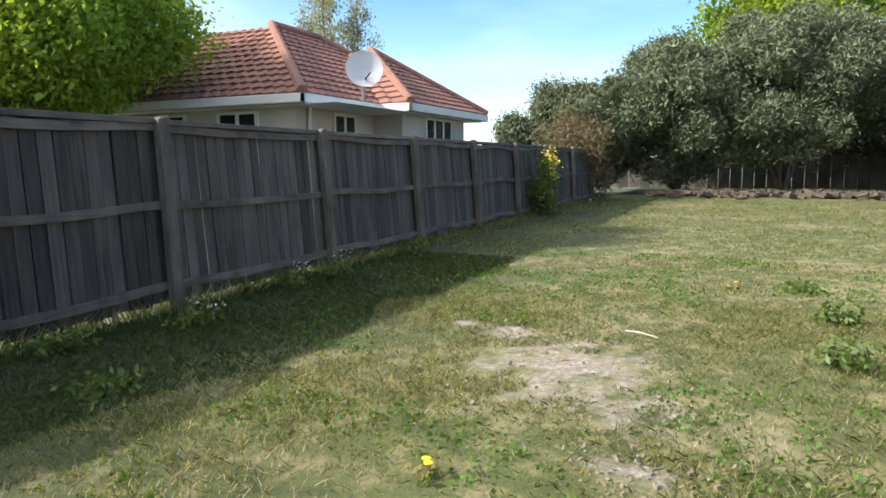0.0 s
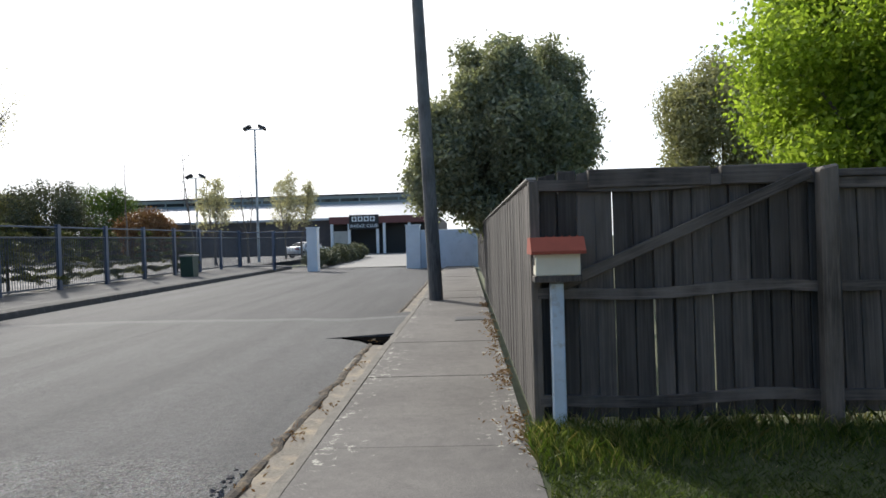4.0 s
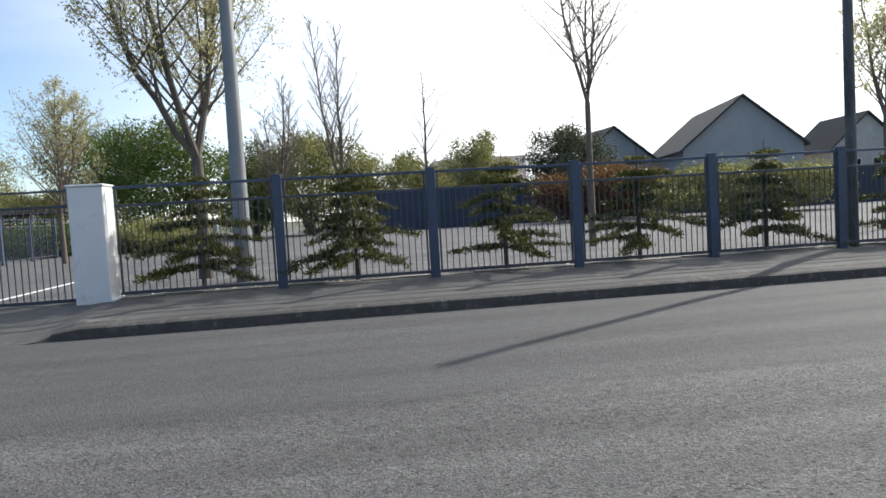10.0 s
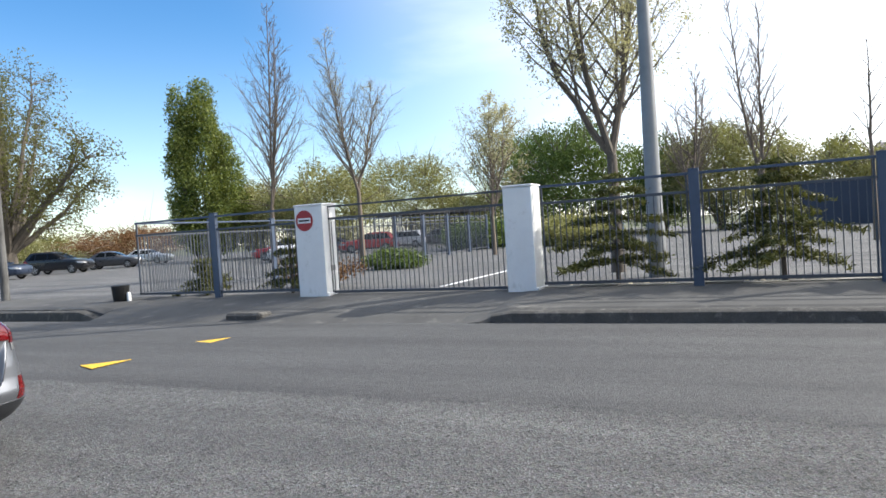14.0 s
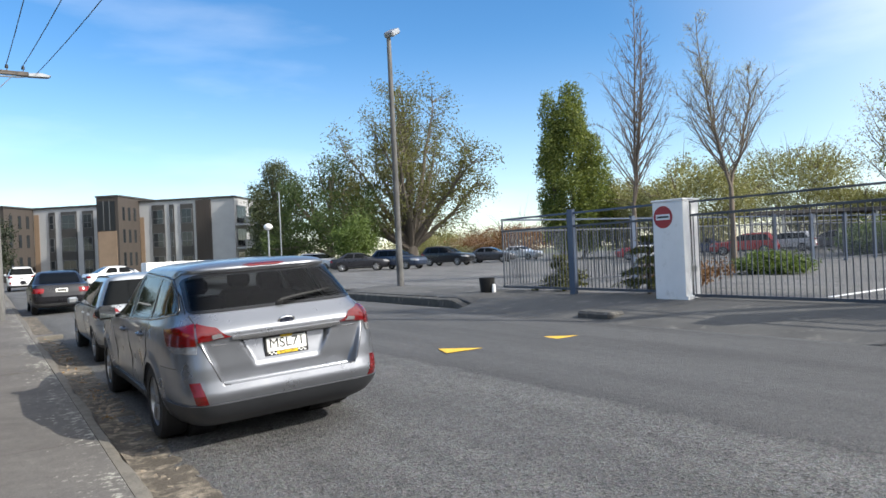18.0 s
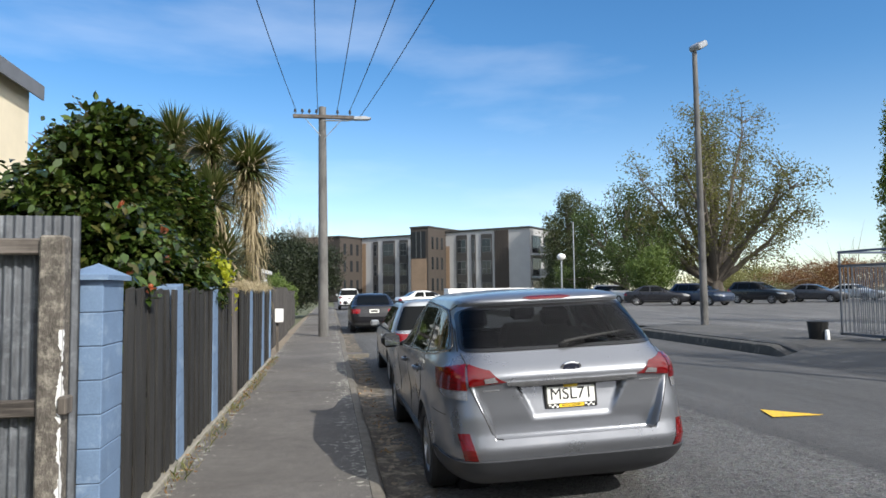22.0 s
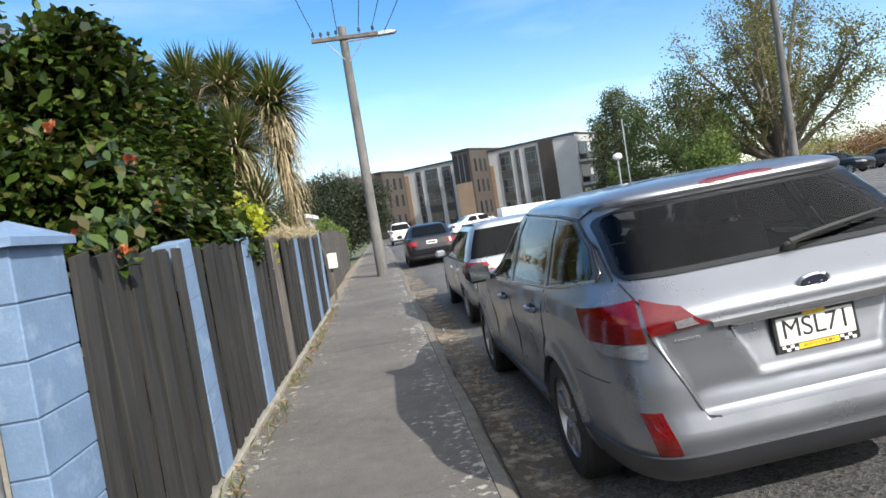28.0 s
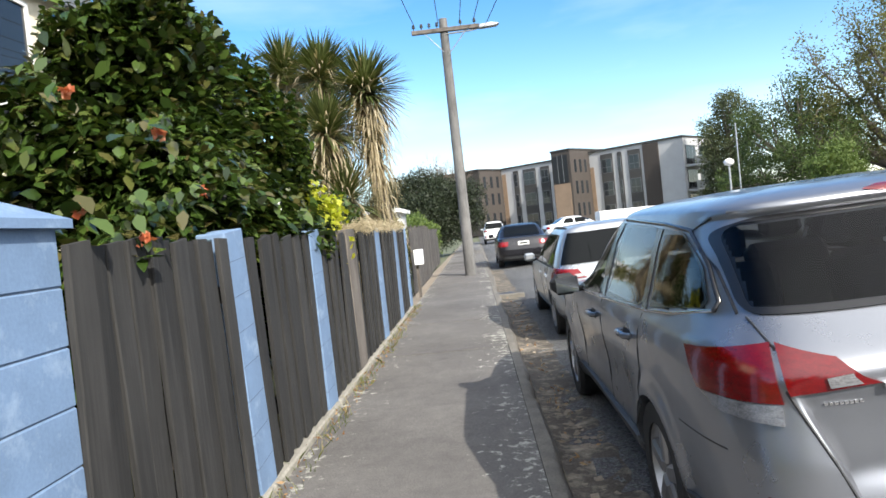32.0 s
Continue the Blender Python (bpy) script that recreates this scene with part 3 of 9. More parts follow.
def leader_tree(x, y, z, height, label, leaves, seed, trunk=0.1, stems=1, fork=0.3, branches=22, reach=0.34, rise=0.9, per=0, size=0.1, spread=0.1, bark=None, group="", name="young_tree", low=0.22, twigs=6, vase=0.6):
    """A slim tree: one or more upright leaders with rising side branches and fine twigs."""
    rng = np.random.default_rng(seed)
    base = thing(name, pose(x, y, z), label, "tree", group)
    bark = bark or M_TWIG
    tr, wood, tips = Geo(), Geo(), []
    f = Vector((0.02, 0.01, height * fork))
    tr.tube([(0, 0, -0.1), (0.02, 0.0, height * fork * 0.5), tuple(f)], [trunk * 1.3, trunk, trunk * 0.85], 8, False)
    for s in range(stems):
        a = rng.uniform(0, 6.28) + 2 * math.pi * s / stems
        off = (0.0 if stems == 1 else rng.uniform(0.1, 0.2) * height * vase)
        top = Vector((math.cos(a) * off, math.sin(a) * off, height * (1 if s == 0 else rng.uniform(0.78, 0.97))))
        pts = []
        for k in range(9):
            t = k / 8
            p = f.lerp(top, t) + Vector((math.cos(a), math.sin(a), 0)) * off * 0.35 * vase * math.sin(t * math.pi) + Vector(rng.normal(0, 0.03, 3)) * (k > 0)
            pts.append(p)
        r0 = trunk * (0.85 if stems == 1 else 0.6)
        wood.tube(pts, [r0 * (1 - 0.93 * k / 8) + 0.006 for k in range(9)], 6, False)
        n = branches if stems == 1 else int(branches * 1.5 / stems)
        for b in range(n):
            t = (low if stems == 1 else 0.05) + (0.97 - (low if stems == 1 else 0.05)) * (b + rng.uniform(0, 1)) / n
            k = min(7, int(t * 8))
            p = pts[k].lerp(pts[k + 1], t * 8 - k)
            az = b * 2.4 + rng.uniform(-0.5, 0.5)
            l = height * reach * (1.05 - t) * rng.uniform(0.6, 1.15) + 0.25
            d = Vector((math.cos(az), math.sin(az), rise)).normalized()
            q, line = p.copy(), [p.copy()]
            for j in range(4):
                d = (d + Vector(rng.normal(0, 0.11, 3)) + Vector((0, 0, 0.12))).normalized()
                q = q + d * l / 4
                line.append(q.copy())
            br = 0.006 + 0.011 * l
            wood.tube(line, [br, br * 0.8, br * 0.6, br * 0.4, br * 0.2], 4, False)
            for w in range(twigs):
                j = int(rng.integers(1, 4))
                u = line[j].lerp(line[j + 1], rng.uniform(0, 1))
                e = (d + Vector(rng.normal(0, 0.55, 3))).normalized()
                tl = l * rng.uniform(0.18, 0.42)
                m1 = u + e * tl * 0.5
                e = (e + Vector(rng.normal(0, 0.2, 3)) + Vector((0, 0, 0.2))).normalized()
                m2 = m1 + e * tl * 0.5
                wood.tube([u, m1, m2], [0.006, 0.0045, 0.002], 3, False)
                tips += [tuple(m1), tuple(m2)]
                for v in range(2):
                    e2 = (e + Vector(rng.normal(0, 0.5, 3))).normalized()
                    m3 = m1 + e2 * tl * 0.35
                    wood.tube([m1, m3], [0.004, 0.002], 3, False)
                    tips.append(tuple(m3))
    part("trunk", tr, bark, base, smooth=50)
    part("branchwork", wood, bark, base)
    if leaves is not None and per > 0:
        soup("crown", leaf_faces(rng, tips, per, spread, size, 0.5), 4, leaves, base)
    return base


def shell(rng, blobs, count, ragged=0.12):
    """Points near the outsides of a cluster of ellipsoids, each (x, y, z, rx, ry, rz)."""
    blobs = np.asarray(blobs, dtype=np.float64)
    area = (blobs[:, 3] * blobs[:, 4] + blobs[:, 4] * blobs[:, 5] + blobs[:, 3] * blobs[:, 5])
    pick = rng.choice(len(blobs), count * 2, p=area / area.sum())
    d = rng.normal(0, 1, (count * 2, 3))
    d /= np.linalg.norm(d, axis=1)[:, None]
    r = 1 - np.abs(rng.normal(0, ragged, count * 2)) + rng.normal(0, 0.04, count * 2)
    pts = blobs[pick, :3] + d * blobs[pick, 3:] * r[:, None]
    keep = np.ones(len(pts), bool)
    for b in blobs:
        keep &= (((pts - b[:3]) / b[3:]) ** 2).sum(1) > 0.5
    return pts[keep][:count]


def blobs_in(rng, centre, size, count, small=0.32):
    """Ellipsoids filling one big ellipsoid, for an uneven outline."""
    out = []
    for _ in range(count):
        d = rng.normal(0, 1, 3)
        d /= np.linalg.norm(d)
        r = rng.uniform(0.45, 0.85)
        s = rng.uniform(0.75, 1.3) * small
        out.append((*(np.array(centre) + d * np.array(size) * r), *(np.array(size) * s)))
    return out


def bush(x, y, z, size, label, leaves, seed, count=9000, per=4, leaf=0.09, spread=0.12, blobs=26, small=0.32, slim=0.5, stems=7, name="bush", category="bush", corners=4, lift=0.0, ragged=0.12, up=0.3, group="", spikes=0):
    """A shrub: stems, and leaves in clumps over an uneven outline. size: half widths and half height."""
    rng = np.random.default_rng(seed)
    base = thing(name, pose(x, y, z), label, category, group)
    mid = (0, 0, size[2] + lift)
    bl = blobs_in(rng, mid, size, blobs, small)
    g = Geo()
    for k in range(stems):
        b = bl[k % len(bl)]
        g.tube([(rng.uniform(-0.15, 0.15), rng.uniform(-0.15, 0.15), -0.05), (b[0] * 0.35, b[1] * 0.35, b[2] * 0.45), (b[0] * 0.75, b[1] * 0.75, b[2] * 0.85), b[:3]],
               [0.05 + 0.012 * size[2], 0.045, 0.03, 0.012], 6, False)
    for k in range(spikes):
        b = bl[int(rng.integers(0, len(bl)))]
        d = np.array([b[0], b[1], (b[2] - mid[2]) + size[2] * 0.5])
        d = d / (np.linalg.norm(d) + 1e-9) + rng.normal(0, 0.25, 3)
        p, l = np.array(b[:3]), max(b[3:]) * rng.uniform(1.0, 1.7)
        g.tube([tuple(p), tuple(p + d * l * 0.5), tuple(p + d * l + rng.normal(0, 0.1 * l, 3))], [0.035, 0.02, 0.006], 4, False)
    part("branchwork", g, M_BARK if not spikes else M_TWIG, base)
    pts = shell(rng, bl, count, ragged)
    inner = shell(rng, [(*b[:3], b[3] * 0.7, b[4] * 0.7, b[5] * 0.7) for b in bl], count // 4)
    soup("crown", np.concatenate([leaf_faces(rng, pts, per, spread, leaf, slim, up, corners), leaf_faces(rng, inner, per, spread, leaf * 1.5, slim, up, corners)]), corners, leaves, base)
    return base


# ---------- cars ----------
def spline(table, z, col):
    zs = [r[0] for r in table]
    return float(np.interp(z, zs, [r[col] for r in table]))


class Shape:
    """A car body stacked from level outlines. table rows: height, half width, rear, front."""

    def __init__(self, table, nr=9.0, nf=5.0):
        self.t, self.nr, self.nf = table, nr, nf

    def at(self, ang, z):
        """ang: 0 rear centre, 1 middle of the side, 2 front centre; positive on the +x side."""
        w, y0, y1 = (spline(self.t, z, c) for c in (1, 2, 3))
        yc, s = (y0 + y1) / 2, -1 if ang < 0 else 1
        a = abs(ang)
        if a <= 1:
            th, n, h = (1 - a) * math.pi / 2, self.nr, yc - y0
            return Vector((s * w * max(0.0, math.cos(th)) ** (2 / n), yc - h * max(0.0, math.sin(th)) ** (2 / n), z))
        th, n, h = (a - 1) * math.pi / 2, self.nf, y1 - yc
        return Vector((s * w * max(0.0, math.cos(th)) ** (2 / n), yc + h * max(0.0, math.sin(th)) ** (2 / n), z))

    def by_x(self, x, z):
        w = spline(self.t, z, 1)
        c = min(1.0, abs(x) / w) ** (self.nr / 2)
        return math.copysign(1 - math.acos(min(1.0, c)) / (math.pi / 2), x)

    def by_y(self, y, z, s):
        y0, y1 = spline(self.t, z, 2), spline(self.t, z, 3)
        yc = (y0 + y1) / 2
        if y <= yc:
            c = min(1.0, (yc - y) / (yc - y0)) ** (self.nr / 2)
            return s * (1 - math.asin(c) / (math.pi / 2))
        c = min(1.0, (y - yc) / (y1 - yc)) ** (self.nf / 2)
        return s * (1 + math.asin(c) / (math.pi / 2))

    def body(self):
        g = Geo()
        dense = [self.at(k / 600.0 * 2, 0.8) for k in range(601)]
        run = [0.0]
        for a, b in zip(dense, dense[1:]):
            run.append(run[-1] + (b - a).length)
        n = 56
        half = [float(np.interp(run[-1] * k / n, run, [j / 300.0 for j in range(601)])) for k in range(n + 1)]
        angs = half + [-a for a in half[-2:0:-1]]
        zs = sorted({r[0] for r in self.t} | {self.t[0][0] + (self.t[-1][0] - self.t[0][0]) * k / 34 for k in range(35)})
        m = len(angs)
        for z in zs:
            for a in angs:
                g.v.append(tuple(self.at(a, z)))
        for j in range(len(zs) - 1):
            for i in range(m):
                a, b = j * m + i, j * m + (i + 1) % m
                g.f.append((a, b, b + m, a + m))
        g.f.append(tuple(range(m))[::-1])
        g.f.append(tuple((len(zs) - 1) * m + k for k in range(m)))
        return g

    def patch(self, corners, out=0.006, thick=0.012, nu=10, nv=6):
        """A raised panel on the body. corners (a, z) in order: low near, low far, high far, high near; a is ('x', x) or ('y', y, side)."""
        c = []
        for a, z in corners:
            c.append((self.by_x(a[1], z) if a[0] == "x" else self.by_y(a[1], z, a[2]), z))
        g = Geo()
        for lay in (out, out - thick):
            for j in range(nv + 1):
                for i in range(nu + 1):
                    u, v = i / nu, j / nv
                    a = (c[0][0] * (1 - u) + c[1][0] * u) * (1 - v) + (c[3][0] * (1 - u) + c[2][0] * u) * v
                    z = (c[0][1] * (1 - u) + c[1][1] * u) * (1 - v) + (c[3][1] * (1 - u) + c[2][1] * u) * v
                    e = 0.004
                    p = self.at(a, z)
                    du = self.at(a + e, z) - self.at(a - e, z)
                    dv = self.at(a, z + 0.01) - self.at(a, z - 0.01)
                    nrm = du.cross(dv)
                    if nrm.length < 1e-9:
                        nrm = Vector((0, -1, 0))
                    nrm.normalize()
                    mid = Vector((0, (spline(self.t, z, 2) + spline(self.t, z, 3)) / 2, z))
                    if nrm.dot(p - mid) < 0:
                        nrm = -nrm
                    g.v.append(tuple(p + nrm * lay))
        w, k = nu + 1, (nu + 1) * (nv + 1)
        for j in range(nv):
            for i in range(nu):
                a = j * w + i
                g.f.append((a, a + 1, a + w + 1, a + w))
                g.f.append((k + a, k + a + w, k + a + w + 1, k + a + 1))
        ring = [i for i in range(w)] + [j * w + nu for j in range(1, nv + 1)] + [nv * w + i for i in range(nu - 1, -1, -1)] + [j * w for j in range(nv - 1, 0, -1)]
        for a, b in zip(ring, ring[1:] + ring[:1]):
            g.f.append((a, a + k, b + k, b))
        return g


def cut_wheels(geo, axles, radius, half, name, mat):
    """The body mesh with round wheel arches cut out of it."""
    ob = part(name, geo, mat, None, smooth=38)
    tools = []
    for y in axles:
        for s in (-1, 1):
            t = Geo().lathe([(radius, 0), (radius, 0.34)], 28, (0, 0, 0), 0)
            tools.append(part("cutter", t, None, None, at=pose(s * half - 0.17 - (0.08 * s), y, 0.31)))
            md = ob.modifiers.new("arch", "BOOLEAN")
            md.operation, md.object, md.solver = "DIFFERENCE", tools[-1], "EXACT"
    dg = bpy.context.evaluated_depsgraph_get()
    me = bpy.data.meshes.new_from_object(ob.evaluated_get(dg))
    for t in tools + [ob]:
        old = t.data
        bpy.data.objects.remove(t)
        bpy.data.meshes.remove(old)
    me.shade_smooth()
    me.set_sharp_from_angle(angle=radians(38))
    return me


M_GLASS = glass("tinted_car_glass", (0.006, 0.007, 0.0075))
M_GLASS.node_tree.nodes["Principled BSDF"].inputs["IOR"].default_value = 1.34
M_GLASS.node_tree.nodes["Principled BSDF"].inputs["Specular IOR Level"].default_value = 0.24
M_LAMP_RED = plain("red_lamp_lens", (0.25, 0.004, 0.008), 0.1, 0, 0.5, 30, 160, 0.25, (1, 1, 3), coat=0.35)
M_LAMP_CLEAR = plain("clear_lamp_lens", (0.42, 0.42, 0.42), 0.12, 0.3, 0.3, 30, 90, 0.2, coat=0.6)
M_SEAM_SHADE = plain("panel_gap_and_shade", (0.03, 0.031, 0.034), 0.6)
M_GLOSS = plain("black_gloss", (0.012, 0.012, 0.013), 0.2, 0, 0.1, 8, 60, 0)
M_CHROME = plain("chrome", (0.7, 0.7, 0.7), 0.12, 1.0, 0.05, 5, 40, 0)
M_RIM = plain("alloy_rim", (0.42, 0.42, 0.43), 0.35, 0.8, 0.15, 8, 60, 0.05)
M_PLATE = plain("plate_white", (0.78, 0.78, 0.74), 0.5, 0, 0.05, 8, 60, 0)
M_INK = plain("plate_black", (0.012, 0.012, 0.012), 0.5, 0, 0.05, 8, 60, 0)
M_YELLOW = plain("yellow_paint", (0.75, 0.5, 0.02), 0.6, 0, 0.15, 6, 60, 0.1)


def letters(text, size, material, parent, m, name="lettering", depth=0.001, label=""):
    cu = bpy.data.curves.new(name, "FONT")
    cu.body, cu.size, cu.extrude, cu.align_x, cu.align_y = text, size, depth, "CENTER", "CENTER"
    tmp = new(name, cu)
    me = bpy.data.meshes.new_from_object(tmp.evaluated_get(bpy.context.evaluated_depsgraph_get()))
    bpy.data.objects.remove(tmp)
    bpy.data.curves.remove(cu)
    me.materials.clear()
    return part(name, me, material, parent, label, m)


def wheel(parent, x, y, r, side, wide=0.2):
    tyre = part("wheel", Geo().lathe([(r * 0.66, -wide / 2), (r * 0.93, -wide / 2), (r, -wide * 0.36), (r, wide * 0.36), (r * 0.93, wide / 2), (r * 0.68, wide / 2), (r * 0.66, -wide / 2)], 36, (0, 0, 0), 0, False), M_BLACK, parent,
                "black rubber tyre", pose(x, y, r), 35)
    g = Geo().lathe([(r * 0.67, -0.06), (r * 0.69, 0.095), (r * 0.65, 0.1), (r * 0.61, 0.06), (r * 0.2, 0.055), (r * 0.17, 0.085), (0.02, 0.088)], 36, (0, 0, 0), 0)
    for k in range(5):
        a = 2 * math.pi * k / 5
        q = len(g.v)
        g.box(0.05, -0.04, r * 0.12, 0.1, 0.04, r * 0.65, 0.014)
        g.turn(Matrix.Rotation(a, 4, "X"), q)
    rim = part("rim", g, M_RIM, tyre, "silver alloy rim", pose(0, 0, 0, 0, 0, 0 if side > 0 else 180), 35)
    # black disc stands in for the shade behind the spokes
    part("hub_gap", Geo().lathe([(r * 0.6, 0.0), (r * 0.6, 0.061), (r * 0.2, 0.062)], 24, (0, 0, 0), 0), M_BLACK, rim, "black disc for the shade behind the spokes")
    return tyre


WAGON = [(0.26, 0.76, 0.2, 4.5), (0.33, 0.85, 0.07, 4.70), (0.38, 0.875, 0.015, 4.74), (0.46, 0.895, -0.01, 4.77), (0.60, 0.905, -0.012, 4.78), (0.645, 0.908, 0.0, 4.78), (0.70, 0.91, 0.045, 4.76), (0.76, 0.909, 0.06, 4.73), (0.84, 0.91, 0.075, 4.66), (0.92, 0.905, 0.10, 4.45),
         (0.985, 0.895, 0.125, 3.75), (1.02, 0.88, 0.15, 3.45), (1.10, 0.845, 0.22, 3.28), (1.22, 0.80, 0.32, 3.05), (1.36, 0.735, 0.44, 2.78), (1.46, 0.685, 0.52, 2.55), (1.515, 0.64, 0.55, 2.40), (1.545, 0.58, 0.58, 2.25), (1.565, 0.48, 0.66, 2.05), (1.578, 0.3, 0.85, 1.8), (1.582, 0.1, 1.1, 1.5)]
SEDAN = [(0.22, 0.74, 0.25, 4.4), (0.30, 0.83, 0.10, 4.60), (0.45, 0.87, 0.02, 4.68), (0.60, 0.875, 0.0, 4.69), (0.75, 0.878, 0.03, 4.62), (0.86, 0.87, 0.07, 4.35), (0.92, 0.86, 0.10, 3.65), (0.98, 0.845, 0.16, 3.35), (1.0, 0.82, 0.62, 3.3), (1.1, 0.78, 0.82, 3.1),
         (1.22, 0.71, 1.02, 2.85), (1.33, 0.65, 1.22, 2.6), (1.40, 0.58, 1.4, 2.4), (1.425, 0.45, 1.55, 2.25), (1.44, 0.25, 1.7, 2.1)]


def car(m, label, col, table=WAGON, group="", metal=0.6, scale=(1, 1, 1), detail=1, name="car", wagon=True, rough=0.28):
    """A parked car facing +y, its rear at the origin; parts: body, windows, lamps, wheels, trim."""
    sh = Shape(table)
    base = thing(name, m @ Matrix.Diagonal((*scale, 1)), label, "car", group)
    skin = paint("car_paint_" + name, col, rough, metal)
    axles = (1.02, 3.75) if table is WAGON else (0.95, 3.6)
    half = max(r[1] for r in table)
    body = part("body", cut_wheels(sh.body(), axles, 0.365, half, "body", skin), skin, base)
    top = table[-4][0]
    belt = 1.0 if wagon else 0.97
    hi = 1.475 if wagon else 1.36
    # rear window
    rl, rh = (1.062, 1.468) if wagon else (1.03, 1.36)
    part("rear_window", sh.patch([(("x", -0.79 if wagon else -0.6), rl), (("x", 0.79 if wagon else 0.6), rl), (("x", 0.615 if wagon else 0.52), rh), (("x", -0.615 if wagon else -0.52), rh)], 0.012, 0.016, 28, 14), M_GLASS, base, "dark tinted rear window")
    cols = [(0.60, 1.04, 0.90, 1.04), (1.12, 1.86, 1.12, 1.86), (1.94, 2.78, 1.94, 2.52)] if wagon else [(1.12, 1.86, 1.42, 1.86), (1.94, 2.75, 1.94, 2.45)]
    for s in (-1, 1):
        if wagon:
            part("pillar_trim", sh.patch([(("y", 0.55, s), belt + 0.034), (("y", 2.80, s), belt + 0.034), (("y", 2.52, s), hi - 0.02), (("y", 0.86, s), hi - 0.02)], 0.004, 0.01, 14, 5), M_GLOSS, base, "black window surround")
        for i, (a, b, c, d) in enumerate(cols):
            part("side_window", sh.patch([(("y", a, s), belt + 0.045), (("y", b, s), belt + 0.045), (("y", d, s), hi - 0.03), (("y", c, s), hi - 0.03)], 0.006, 0.012, 8, 5), M_GLASS, base, "dark tinted side window")
        part("belt_trim", sh.patch([(("y", 0.5 if wagon else 1.1, s), belt + 0.012), (("y", 3.0, s), belt + 0.012), (("y", 3.0, s), belt + 0.032), (("y", 0.5 if wagon else 1.1, s), belt + 0.032)], 0.009, 0.012, 10, 1), M_GLOSS if detail > 1 else M_BLACK, base, "thin dark window trim")
        # door joints
        for y in (1.08, 1.90, 2.95):
            part("door_joint", sh.patch([(("y", y, s), 0.42), (("y", y + 0.012, s), 0.42), (("y", y + 0.012, s), belt), (("y", y, s), belt)], 0.0025, 0.006, 1, 8), M_SEAM_SHADE, base, "dark door joint")
        for y in (1.15, 1.98):
            part("door_handle", sh.patch([(("y", y, s), 0.855), (("y", y + 0.2, s), 0.855), (("y", y + 0.19, s), 0.888), (("y", y + 0.01, s), 0.888)], 0.03, 0.035, 5, 2), skin, base)
        part("sill", sh.patch([(("y", 1.45, s), 0.28), (("y", 3.3, s), 0.28), (("y", 3.3, s), 0.36), (("y", 1.45, s), 0.36)], 0.012, 0.02, 6, 2), M_PLASTIC, base, "dark plastic sill")
        # mirror
        g = Geo().box(-0.09, -0.06, -0.07, 0.09, 0.06, 0.07, 0.035)
        mir = part("mirror", g, skin, base, "door mirror", pose(s * 0.98, 3.02 if wagon else 2.9, 1.07), 50)
        part("mirror_arm", Geo().box(-0.08, -0.02, -0.06, 0.0, 0.02, -0.03, 0.008), M_PLASTIC, mir, at=pose(-0.06 if s > 0 else 0.14, 0, 0))
        if wagon:
            part("roof_rail", Geo().tube([(s * 0.6, 0.75, 1.53), (s * 0.605, 0.95, 1.548), (s * 0.605, 1.6, 1.552), (s * 0.6, 2.1, 1.545), (s * 0.59, 2.3, 1.52)], 0.014, 8), M_PLASTIC, base, "roof rail", smooth=60)
        # lamps
        if wagon:
            tail = part("tail_lamp", sh.patch([(("x", s * 0.50), 0.875), (("y", 0.60, s), 0.845), (("y", 0.42, s), 1.02), (("x", s * 0.60), 0.99)], 0.016, 0.02, 16, 6), M_LAMP_RED, base, "red tail lamp wrapping round the corner")
            part("lamp_insert", sh.patch([(("x", s * 0.525), 0.89), (("x", s * 0.635), 0.885), (("x", s * 0.655), 0.925), (("x", s * 0.555), 0.932)], 0.020, 0.01, 4, 2), M_LAMP_CLEAR, tail, "clear reversing lamp")
            part("lamp_foot", sh.patch([(("x", s * 0.80), 0.80), (("y", 0.45, s), 0.795), (("y", 0.55, s), 0.85), (("x", s * 0.755), 0.86)], 0.012, 0.016, 8, 2), M_LAMP_CLEAR, tail, "clear indicator strip")
            part("lamp_joint", sh.patch([(("x", s * 0.744), 0.84), (("x", s * 0.750), 0.84), (("x", s * 0.773), 1.01), (("x", s * 0.767), 1.01)], 0.018, 0.01, 1, 4), M_SEAM_SHADE, tail, "dark joint of the tailgate")
            part("reflector", sh.patch([(("x", s * 0.70), 0.465), (("x", s * 0.775), 0.465), (("x", s * 0.785), 0.61), (("x", s * 0.68), 0.61)], 0.008, 0.012, 4, 3), M_LAMP_RED, base, "red bumper reflector")
        else:
            part("tail_lamp", sh.patch([(("x", s * 0.52), 0.72), (("y", 0.30, s), 0.72), (("y", 0.25, s), 0.87), (("x", s * 0.5), 0.87)], 0.01, 0.016, 12, 4), M_LAMP_RED, base, "red tail lamp")
        part("head_lamp", sh.patch([(("y", 4.25 if wagon else 4.2, s), 0.68), (("y", 4.72 if wagon else 4.6, s), 0.66), (("y", 4.6 if wagon else 4.5, s), 0.78), (("y", 4.1, s), 0.82)], 0.008, 0.014, 8, 4), M_LAMP_CLEAR, base, "clear head lamp")
        for y in axles:
            wheel(base, s * (half - 0.125), y, 0.335 if wagon else 0.32, s)
    # tail
    py = 0.815 if wagon else 0.80
    w, h = 0.36, 0.125
    y0 = spline(table, py, 2)
    pl = part("number_plate", Geo().box(-w / 2, -0.008, -h / 2, w / 2, 0.0, h / 2, 0.004), M_PLATE, base, "white number plate", pose(0, y0 - 0.016, py, -8))
